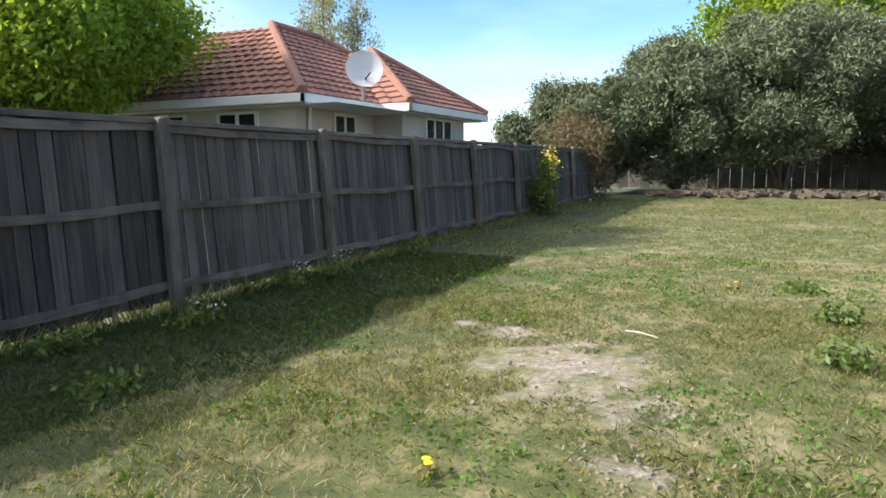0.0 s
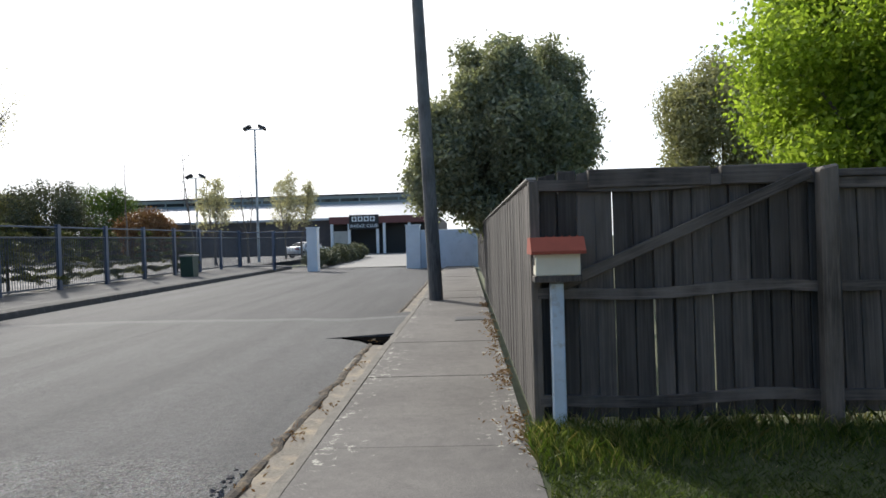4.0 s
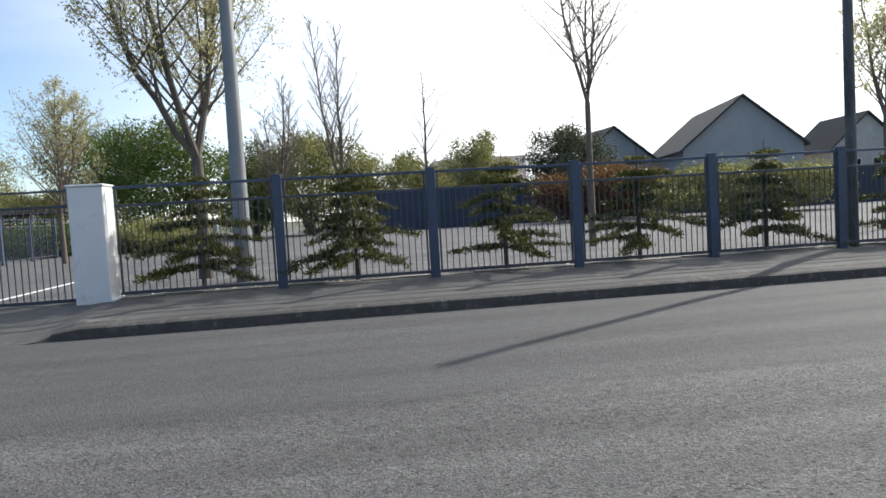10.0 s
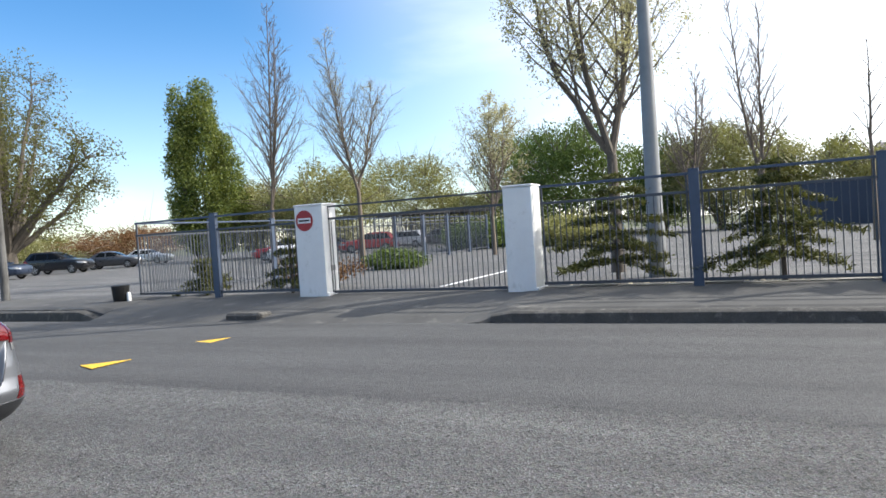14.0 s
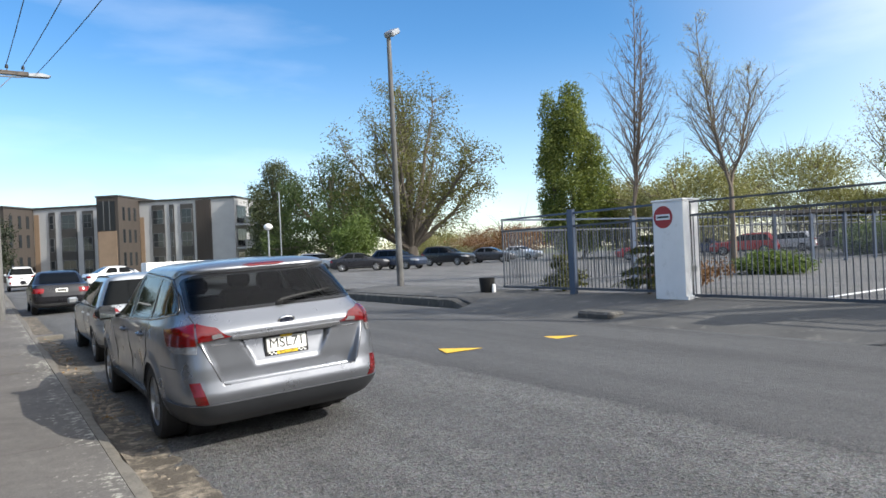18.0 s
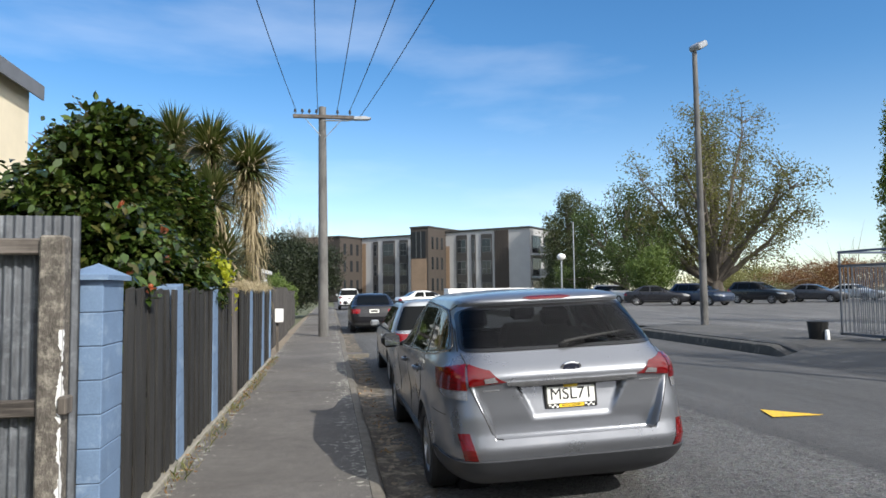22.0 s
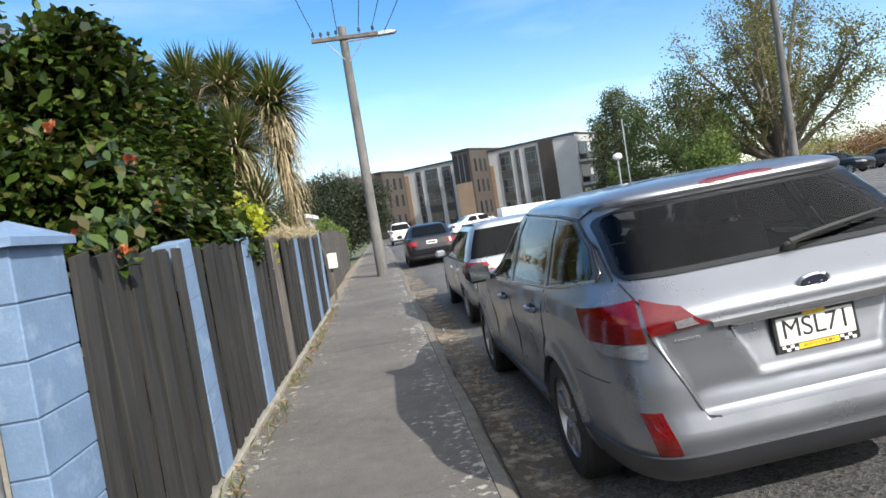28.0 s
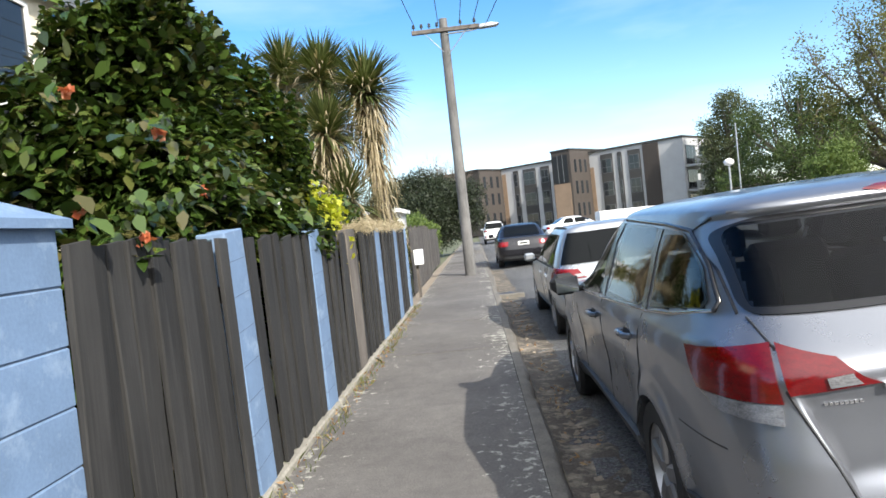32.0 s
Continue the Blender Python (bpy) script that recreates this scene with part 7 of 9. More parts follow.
# ---------- bushes behind the board fence ----------
def hanging_leaves(rng, pts, mid, per, spread, size, slim=0.54):
    """Broad pointed leaves growing outwards and drooping, faces turned up."""
    c = np.repeat(np.asarray(pts), per, axis=0)
    n = len(c)
    c = c + rng.normal(0, 1, (n, 3)) * spread
    a = c - np.asarray(mid)
    a[:, 2] *= 0.3
    a /= np.linalg.norm(a, axis=1)[:, None]
    a = a + rng.normal(0, 0.5, (n, 3)) + np.array([0, 0, -0.42])
    a /= np.linalg.norm(a, axis=1)[:, None]
    up = rng.normal(0, 0.38, (n, 3)) + np.array([0, 0, 1.0])
    b = np.cross(up, a)
    b /= np.linalg.norm(b, axis=1)[:, None] + 1e-9
    nrm = np.cross(a, b)
    l = (size * rng.uniform(0.65, 1.25, n))[:, None]
    w = l * slim
    v = np.stack([c - a * l * 0.5, c - a * l * 0.15 + b * w * 0.5 + nrm * w * 0.1, c + a * l * 0.2 + b * w * 0.4 + nrm * w * 0.06, c + a * l * 0.55 - nrm * l * 0.1,
                  c + a * l * 0.2 - b * w * 0.4 + nrm * w * 0.06, c - a * l * 0.15 - b * w * 0.5 + nrm * w * 0.1], 1)
    return v.reshape(-1, 3)


cam_bush = thing("camellia_bush", pose(-2.3, 4.85, 0), "large glossy dark green camellia spilling over the board fence", "bush")
rng = np.random.default_rng(11)
bl = []
for mid, size, n in (((0, 0, 1.6), (0.95, 1.5, 1.25), 30), ((0.05, -0.05, 2.75), (0.62, 1.0, 0.72), 24), ((0.12, 1.45, 2.3), (0.75, 1.0, 1.2), 26), ((0.25, 2.35, 1.6), (0.6, 0.7, 0.85), 14), ((-0.3, -1.75, 1.2), (0.8, 0.6, 0.8), 12), ((0.62, -0.4, 1.7), (0.32, 1.3, 0.35), 12), ((0.8, 0.7, 1.62), (0.26, 1.1, 0.3), 12), ((-0.9, -1.0, 1.7), (0.8, 0.6, 0.5), 10), ((-0.35, -1.1, 1.7), (0.6, 0.7, 0.65), 12)):
    bl += blobs_in(rng, mid, size, n, 0.34)
g = Geo()
for k in range(0, len(bl), 6):
    b = bl[k]
    g.tube([(rng.uniform(-0.2, 0.2), rng.uniform(-0.3, 0.3), -0.05), (b[0] * 0.4, b[1] * 0.4, b[2] * 0.45), (b[0] * 0.8, b[1] * 0.8, b[2] * 0.85), b[:3]], [0.06, 0.045, 0.03, 0.01], 6, False)
part("branchwork", g, M_BARK, cam_bush)
soup("crown", np.concatenate([hanging_leaves(rng, shell(rng, bl, 17000), (0, 0, 1.5), 3, 0.045, 0.106), hanging_leaves(rng, shell(rng, [(*b[:3], b[3] * 0.65, b[4] * 0.65, b[5] * 0.65) for b in bl], 2600), (0, 0, 1.5), 3, 0.08, 0.13)]), 6, L_CAM, cam_bush)
top = [(rng.normal(0.05, 0.22), rng.normal(0.0, 0.35), rng.uniform(3.0, 3.28)) for k in range(16)]
tagged(soup("new_growth", hanging_leaves(rng, [(x, y, z - 0.06 * q) for x, y, z in top for q in range(5)], (-0.1, -0.3, 2.9), 3, 0.035, 0.1), 6, L_CAM, cam_bush), kind="stuff")
M_PETAL = leafy("coral_petal", [(0.55, 0.12, 0.05), (0.7, 0.2, 0.08), (0.75, 0.32, 0.2)], 0.5, 0.3)

# cabbage trees
def spray(rng, n, length, droop, wide=0.045, low=-0.2):
    """Long strap leaves fanning from one point, each a folded strip of three pieces."""
    v = []
    for _ in range(n):
        a, e = rng.uniform(0, 2 * math.pi), rng.uniform(low, 1.45)
        l = length * rng.uniform(0.75, 1.1)
        h = np.array([math.cos(a), math.sin(a), 0])
        sd = np.array([-math.sin(a), math.cos(a), 0]) * wide * 0.5
        p, ang, prev = np.zeros(3), e, None
        pts = [p]
        for k in range(4):
            p = p + (h * math.cos(ang) + np.array([0, 0, math.sin(ang)])) * l / 4
            ang -= droop * rng.uniform(0.5, 1.2)
            pts.append(p)
        ws = (0.5, 1.0, 0.9, 0.6, 0.05)
        for k in range(4):
            v += [pts[k] - sd * ws[k], pts[k] + sd * ws[k], pts[k + 1] + sd * ws[k + 1], pts[k + 1] - sd * ws[k + 1]]
    return np.array(v)


L_CAB = leafy("cabbage_tree_leaf", [(0.06, 0.085, 0.025), (0.1, 0.13, 0.04), (0.17, 0.19, 0.07)], 0.4, 0.25, 0.4)
for i, (x, y, z, n) in enumerate(((-1.82, 13.3, 4.25, 520), (-2.75, 13.7, 4.7, 480), (-3.75, 14.7, 5.1, 460), (-2.55, 12.7, 3.4, 380), (-2.3, 12.6, 2.1, 300))):
    rng = np.random.default_rng(300 + i)
    t = thing("cabbage_tree", pose(x, y, 0), "cabbage tree with spiky green heads and a dead leaf skirt", "tree", "cabbage trees")
    part("trunk", Geo().tube([(0.25, 0.1, -0.1), (0.12, 0.05, z * 0.4), (0.02, 0, z * 0.75), (0, 0, z)], [0.2, 0.17, 0.14, 0.1], 10), M_BARK, t, smooth=60)
    soup("head", spray(rng, n, 1.02, 0.13, 0.05, -0.35) + np.array([0, 0, z]), 4, L_CAB, t)
    rows = []
    k = 0
    while z - 0.2 - 0.42 * k > 0.5 and k < 8:
        sk = spray(rng, 150 if k else 220, 1.15, 0.5, 0.045, -1.25)
        wide = 0.9 if k == 0 else max(0.5, 0.85 - 0.07 * k)
        rows.append(sk * np.array([wide, wide, 1.1]) + np.array([0.02 * k, 0.01 * k, z - 0.15 - 0.42 * k]))
        k += 1
    soup("dead_skirt", np.concatenate(rows), 4, L_STRAW, t)
bush(-1.62, 6.9, 0.75, (0.4, 0.6, 0.72), "yellow-green variegated shrub pushing over the board fence", L_YELLOW, 31, 900, 3, 0.075, 0.05, 14, 0.36, 0.55, 5, "variegated_shrub", "shrub", 6)
bush(-2.7, 9.6, 0.0, (0.9, 1.6, 1.3), "dark green shrub behind the board fence", L_CAM, 32, 2600, 3, 0.1, 0.08, 18, 0.36, 0.5, 5, "garden_shrub", "shrub", 4)
bush(-2.4, 17.5, 0.0, (0.8, 1.2, 1.0), "straggly dry hedge behind the garden fence", L_OLIVE, 33, 1500, 3, 0.1, 0.1, 12, 0.38, 0.5, 5, "hedge", "hedge", 4)
bush(-2.3, 29.0, 0.0, (0.8, 3.0, 1.1), "clipped light green hedge beside the footpath", L_MID, 34, 2500, 3, 0.1, 0.1, 16, 0.36, 0.5, 5, "hedge", "hedge", 4)
bush(-2.6, 40.0, 0.0, (3.7, 3.2, 2.4), "dark spreading evergreen tree overhanging the footpath", leafy("yew_leaf", [(0.014, 0.022, 0.011), (0.026, 0.038, 0.018), (0.048, 0.062, 0.028)], 0.5, 0.15), 35, 9000, 5, 0.14, 0.2, 24, 0.34, 0.4, 7, "yew_tree", "tree", 4, 0.35)

# round the lawn
bush(-10.4, -17.4, 0.6, (3.9, 3.9, 3.4), "leafy bright green spring tree behind the lawn fence", L_MAPLE, 21, 17000, 6, 0.125, 0.26, 64, 0.2, 0.6, 14, "maple_tree", "tree", 4, 0.8, 0.3)
bush(-15.6, -42.0, 0.0, (3.3, 3.3, 5.6), "tall pale olive-green tree behind the fence", L_SILVER, 22, 9000, 4, 0.24, 0.3, 34, 0.28, 0.45, 8, "poplar_tree", "tree", 4, 0.5)
def lobed_tree(x, y, name, label, leaves, seed, lobes, leaf=0.15, per=5, spread=0.15, trunk=0.16, dense=150, ragged=0.25):
    """A tree whose crown is built from several lobes: (dx, dy, z, half width, half height, blobs)."""
    rng = np.random.default_rng(seed)
    base = thing(name, pose(x, y, 0), label, "tree")
    part("trunk", Geo().tube([(0, 0, -0.1), (0.05, 0, 1.0), (0, 0.05, 2.0)], [trunk * 1.4, trunk, trunk * 0.9], 10, False), M_BARK, base, smooth=50)
    wood, bl = Geo(), []
    for dx, dy, z, w, h, n in lobes:
        new_ = blobs_in(rng, (dx, dy, z), (w, w, h), n, 0.3)
        bl += new_
        for b in new_[::3]:
            wood.tube([(0, 0, 1.6), (dx * 0.5, dy * 0.5, 1.6 + (z - 1.6) * 0.5), (b[0] * 0.9, b[1] * 0.9, b[2] * 0.92), b[:3]], [trunk * 0.6, trunk * 0.4, trunk * 0.2, 0.01], 5, False)
    part("branchwork", wood, M_BARK, base)
    soup("crown", leaf_faces(rng, shell(rng, bl, dense * len(bl), ragged), per, spread, leaf, 0.45), 4, leaves, base)
    return base


lobed_tree(-2.35, -24.6, "holly_tree", "large dark evergreen tree overhanging the footpath", L_HOLLY, 23, ((-0.5, 0, 4.3, 2.0, 2.4, 40), (1.3, 0.3, 3.5, 1.35, 1.3, 24), (-1.7, -0.4, 6.0, 1.0, 1.4, 18), (0.1, 0.2, 6.1, 1.5, 1.5, 24), (2.1, 0.6, 3.2, 0.8, 1.0, 14), (-0.4, 0, 2.4, 1.6, 1.0, 16), (1.9, 0.5, 4.7, 0.8, 1.0, 14), (-2.2, 0, 4.4, 0.9, 1.3, 16)), 0.17, 5, 0.14, 0.16, 150, 0.3)
for i, (x, y, s, lift) in enumerate(((-34.0, -11.5, (3.6, 3.6, 2.5), 0.3), (-36.0, -7.2, (4.4, 4.2, 3.6), 0.5), (-36.5, -2.6, (4.6, 4.4, 3.7), 1.0), (-38.5, 2.6, (4.6, 4.2, 3.1), 2.3), (-36.5, 7.6, (4.4, 4.4, 3.4), 0.9), (-37.5, 14.0, (5, 5, 3.6), 0.8))):
    bush(x, y, 0, s, "big billowing grey-green evergreen shrub at the end of the lawn", L_GREY, 24 + i, 9500, 7, 0.26, 0.2, 80, 0.2, 0.24, 8, "evergreen_shrub", "shrub", 4, lift, up=0.6, group="shrubs at the lawn's end")
wf = thing("old_fence", pose(-42, -16, 0), "dark old board fence behind the shrubs", "fence")
for k in range(60):
    paling(wf, PAL[k % 5], pose(0.01 * math.sin(k * 5), k * 0.6, 0.0, 0, 0, 90) @ Matrix.Diagonal((4.1, 1, 1.75 + 0.05 * math.sin(k * 3), 1)))
bush(-44.5, 6.0, 0, (3.2, 9.0, 3.4), "dense grey-green shrubbery behind the old fence", L_GREY, 39, 9000, 5, 0.36, 0.3, 60, 0.24, 0.3, 8, "evergreen_shrub", "shrub", 4, -0.6, group="shrubs at the lawn's end")
rub = Geo()
rngr = np.random.default_rng(4)
for k in range(500):
    x, y = -32.5 + rngr.normal(0, 0.9), rngr.uniform(-8, 9)
    q = len(rub.v)
    rub.box(-0.25, -0.09, 0, 0.25, 0.09, 0.14)
    rub.turn(pose(x, y, rngr.uniform(0.0, 0.14), rngr.uniform(-25, 25), rngr.uniform(-25, 25), rngr.uniform(0, 360)) @ Matrix.Scale(rngr.uniform(0.4, 1.1), 4), q)
solo("garden_rubble", rub, plain("brown_rubble", (0.11, 0.085, 0.06), 0.95, 0, 0.4, 2, 30, 0.6), "low bank of brown clippings and clods under the shrubs", "rubble", "", "stuff")
bush(-28.5, -10.4, 0, (2.2, 2.0, 1.9), "brown twiggy shrub beyond the fence end", leafy("brown_twig_leaf", [(0.11, 0.08, 0.045), (0.17, 0.125, 0.07), (0.22, 0.19, 0.1)], 0.7, 0.3), 40, 1700, 4, 0.16, 0.18, 26, 0.3, 0.3, 12, "rusty_shrub", "shrub", 4)
bush(-20.2, -9.25, 0, (0.35, 0.35, 0.85), "dark weedy shrub with yellow flowers against the fence", L_MID, 41, 500, 4, 0.12, 0.1, 12, 0.4, 0.4, 5, "broom_shrub", "shrub", 4)
soup("broom_flower", leaf_faces(np.random.default_rng(8), [(-20.25, -9.0, 1.55), (-20.1, -9.0, 1.7), (-20.4, -9.0, 1.5), (-20.2, -8.95, 1.2)], 40, 0.12, 0.06, 0.8), 4, plain("broom_yellow", (0.8, 0.62, 0.03), 0.6), None)
tagged(bpy.data.objects["broom_flower"], "small yellow broom flowers", "flowers", "", "stuff")
bush(-52.0, 2.0, 0, (8, 12, 6.6), "tall yellow-green tree beyond the lawn", L_BRIGHT, 42, 9000, 4, 0.35, 0.35, 46, 0.26, 0.6, 8, "sycamore_tree", "tree", 4, 2.0)
leader_tree(-30.3, -22.2, 0, 10.6, "sparse pale green tree behind the tiled roof", L_SILVER, 43, 0.16, 6, 0.2, 60, 0.3, 1.3, 3, 0.16, 0.2, M_TWIG, "", "pollard_tree", 0.2, 9, 1.0)

# across the road and in the car park
def wintry(deg, dist, h, label, seed, leaves=None, per=0, eye=(-1.0, -3.8), size=0.1, spread=0.1, stems=1, branches=22, reach=0.3, trunk=0.09, fork=0.25, rise=1.0, twigs=6, z=0.2, bark=None, vase=0.6):
    x, y = out(deg, dist, eye)
    return leader_tree(x, y, z, h, label, leaves, seed, trunk, stems, fork, branches, reach, rise, per, size, spread, bark or M_TWIG, "car park trees", "young_tree", 0.2, twigs, vase)


wintry(281.7, 17.5, 9.8, "upright tree coming into pale leaf behind the steel fence", 51, L_BUFF, 7, size=0.085, spread=0.1, trunk=0.15, stems=4, branches=52, reach=0.34, fork=0.3, twigs=9, bark=M_BARK, vase=1.0)
slim = wintry(249.6, 20.5, 9.4, "slim forked bare tree with a few pale leaves", 52, L_BUFF, 1, stems=3, branches=30, reach=0.24, fork=0.45, size=0.07, twigs=8)
slim.matrix_basis = slim.matrix_basis @ Matrix.Rotation(math.pi, 4, "Z")
wintry(228.6, 24.5, 8.0, "slim tree with pale new leaves", 53, L_BUFF, 3, stems=3, branches=28, reach=0.24, fork=0.42, size=0.12, spread=0.12)
wintry(270.4, 26.0, 8.9, "bare upright tree in the car park", 54, None, 0, stems=2, branches=44, reach=0.24, rise=1.4, twigs=10)
wintry(263.1, 28.0, 7.0, "small bare tree in the car park", 55, None, 0, branches=14, reach=0.3, twigs=4)
wintry(275.5, 30.0, 7.4, "bare twiggy tree in the car park", 56, None, 0, stems=4, branches=56, reach=0.3, twigs=10)
wintry(309.9, 27.5, 10.8, "tall bare tree with fine twigs", 57, None, 0, eye=(-0.35, -3.26), stems=3, branches=54, reach=0.25, rise=1.2, twigs=11, trunk=0.1, vase=0.5)
wintry(302.5, 28.0, 10.0, "tall bare tree with fine reddish twigs", 58, L_BUFF, 1, eye=(-0.35, -3.26), stems=3, branches=60, reach=0.28, rise=1.1, size=0.06, twigs=11, trunk=0.1, vase=0.55, fork=0.32)
wintry(291.5, 33.0, 7.6, "small tree in pale blossom", 59, L_BUFF, 3, size=0.1, stems=3, branches=44, reach=0.42, twigs=9)
slim = wintry(215.4, 26.0, 8.4, "forked young tree with pale leaves round its stem", 60, L_BUFF, 2, stems=3, branches=28, reach=0.22, fork=0.42, size=0.1, twigs=7)
slim.matrix_basis = slim.matrix_basis @ Matrix.Rotation(math.pi, 4, "Z")
wintry(200.1, 48.0, 5.6, "young pale-leaved tree near the club house", 61, L_BUFF, 4, size=0.15, spread=0.15, stems=3, branches=30, reach=0.34)
wintry(194.7, 60.0, 7.4, "young pale-leaved tree near the club house", 62, L_BUFF, 4, size=0.16, spread=0.16, stems=3, branches=30, reach=0.3)
wintry(193.4, 60.0, 6.6, "young pale-leaved tree near the club house", 63, L_BUFF, 3, size=0.16, spread=0.16, stems=3, branches=30, reach=0.3)
wintry(201.7, 46.0, 7.6, "bare forked young tree", 64, None, 0, stems=2, branches=12, reach=0.16)
wintry(197.6, 50.0, 6.4, "bare slender young tree", 66, None, 0, stems=2, branches=16, reach=0.2)
wintry(206.6, 62.0, 8.4, "thin bare young tree", 65, None, 0, branches=10, reach=0.08, twigs=3)
far_bushes = [(205.2, 75, (3.2, 3.2, 2.6), L_RUST, "round rust-brown shrub"), (211.9, 80, (4.6, 4.6, 4.4), L_HAZE, "dark round tree"), (208.6, 88, (4.6, 4.6, 4.6), L_MID, "green round tree"), (218.8, 84, (2.6, 2.6, 4.4), L_HAZE, "dark pointed tree before a roof"), (214.3, 82, (4, 4, 3.6), L_OLIVE, "pale olive tree"),
              (251.5, 62, (4.2, 4.2, 4.4), L_HAZE, "dark evergreen tree before the houses"), (259.0, 70, (4.4, 4.4, 4.6), L_OLIVE, "pale olive tree"), (248.3, 50, (3, 6, 1.9), L_RUST, "rust-brown hedge"), (238.0, 48, (3, 8, 1.5), L_OLIVE, "straggly hedge before the wall"),
              (266.5, 60, (5, 6, 3.4), L_OLIVE, "olive shrubbery"), (273.0, 56, (5, 5, 4.4), L_OLIVE, "olive-green shrubbery"), (277.5, 60, (4, 4, 4.2), L_MID, "green shrubbery"), (284.5, 52, (4.6, 5, 4.8), L_MID, "green shrubbery"), (288.5, 74, (6.0, 6.4, 6.4), L_MID, "rounded green tree"), (294.2, 80, (7.5, 7.5, 3.2), L_OLIVE, "yellow-olive shrubbery"),
              (298.5, 80, (7.2, 7.5, 5.6), L_OLIVE, "olive bare-branched tree"), (305.5, 60, (5.5, 6, 4.0), L_OLIVE, "olive tree"), (311.0, 66, (4, 5, 3.6), L_OLIVE, "olive tree"), (319.5, 100, (14, 5, 2.2), L_RUST, "autumn-coloured hedge"), (325, 104, (14, 5, 2.0), L_OLIVE, "distant hedge"), (292, 46, (5, 3, 0.7), L_MID, "low green hedge"), (285, 44, (5, 3, 0.6), L_OLIVE, "low olive hedge")]
for i, (deg, dist, s, leaf, lab) in enumerate(far_bushes):
    x, y = out(deg, dist)
    bush(x, y, 0.05, s, lab + " in the distance", leaf, 400 + i, 5600, 4, 0.2, 0.32, 60, 0.2, 0.5, 9, "distant_tree", "tree", 4, 0.3, 0.35, group="distant trees", spikes=0 if s[2] < 2.2 else 170)
x, y = out(315.0, 62, (-0.35, -3.26))
lobes = thing("poplar_tree", pose(x, y, 0), "tall narrow poplar with two upright lobes of new green leaves", "tree")
L_POP = leafy("poplar_leaf", [(0.075, 0.105, 0.03), (0.145, 0.19, 0.05), (0.24, 0.29, 0.07), (0.33, 0.37, 0.1)], 0.5, 0.4)
for k, (dx, dy, z0, z1, wide, n) in enumerate(((0.2, 0.0, 1.6, 15.6, 1.75, 90), (-1.2, 0.9, 2.0, 14.6, 0.8, 50), (1.7, -1.2, 1.8, 11.0, 1.2, 56))):
    rng = np.random.default_rng(710 + k)
    bl, g = [], Geo()
    for q in range(n):
        u = rng.uniform(0, 1)
        r = wide * (0.35 + 0.9 * math.sin(math.pi * min(1.0, u * 0.75 + 0.18))) * (1 - 0.62 * u ** 3)
        a, f = rng.uniform(0, 6.28), rng.uniform(0.3, 1.0) ** 0.5
        s = rng.uniform(0.4, 0.72)
        bl.append((dx + math.cos(a) * r * f, dy + math.sin(a) * r * f, z0 + (z1 - z0) * u, s, s, s * 1.7))
        if q % 4 == 0:
            g.tube([(dx * 0.3, dy * 0.3, -0.1), (dx * 0.8, dy * 0.8, 1.8), (dx, dy, bl[-1][2] * 0.75), bl[-1][:3]], [0.16, 0.12, 0.07, 0.015], 5, False)
    part("branchwork", g, M_BARK, lobes)
    soup("crown", leaf_faces(rng, shell(rng, bl, 95 * n, 0.35), 5, 0.22, 0.2, 0.6), 4, L_POP, lobes)
x, y = out(328.4, 72, (0.0, -2.1))
wl = thing("willow_tree", pose(x, y, 0), "huge spreading willow in thin olive leaf, limbs showing", "tree")
L_WIL = leafy("willow_leaf", [(0.1, 0.105, 0.04), (0.17, 0.175, 0.065), (0.26, 0.25, 0.1)], 0.55, 0.45)
rng = np.random.default_rng(72)
part("trunk", Geo().tube([(0, 0, -0.2), (0.1, 0, 1.2), (0, 0.1, 2.6)], [0.95, 0.75, 0.7], 12, False), M_BARK, wl, smooth=50)
wood, tips = Geo(), []
for k in range(20):
    a = k * 2.4 + rng.uniform(-0.3, 0.3)
    tilt = (0.15, 0.42, 0.66, 0.88, 1.08)[k % 5] + rng.uniform(-0.06, 0.06)
    far = 18.5 * (1.0 - 0.4 * tilt) * rng.uniform(0.85, 1.06)
    d = Vector((math.cos(a) * math.sin(tilt), math.sin(a) * math.sin(tilt), math.cos(tilt)))
    p, line = Vector((0, 0, 1.8)), []
    for j in range(9):
        line.append(p.copy())
        d = (d + Vector(rng.normal(0, 0.09, 3)) + Vector((0, 0, 0.045 if j < 5 else -0.05))).normalized()
        p = p + d * far / 8
    wood.tube(line, [0.36 * (1 - j / 8.6) + 0.02 for j in range(9)], 7, False)
    for j in range(2, 9):
        for m in range(5 if j > 3 else 2):
            e = (d + Vector(rng.normal(0, 0.75, 3)) + Vector((0, 0, 0.15))).normalized()
            q, twig = line[j].copy(), []
            l = rng.uniform(1.8, 4.2) * (1.1 - j * 0.05)
            for u in range(5):
                twig.append(q.copy())
                e = (e + Vector(rng.normal(0, 0.16, 3)) + Vector((0, 0, -0.05))).normalized()
                q = q + e * l / 4
                if u > 0:
                    tips.append(tuple(q))
                    tips.append(tuple(q + Vector(rng.normal(0, 0.4, 3))))
            wood.tube(twig, [0.07, 0.055, 0.04, 0.025, 0.012], 4, False)
part("branchwork", wood, M_BARK, wl)
soup("crown", leaf_faces(rng, tips, 9, 0.36, 0.28, 0.45), 4, L_WIL, wl)
L_DEEP = leafy("deep_green_leaf", [(0.04, 0.07, 0.022), (0.075, 0.115, 0.035), (0.13, 0.18, 0.055)], 0.5, 0.35)
x, y = out(340.6, 82, (0.0, -2.1))
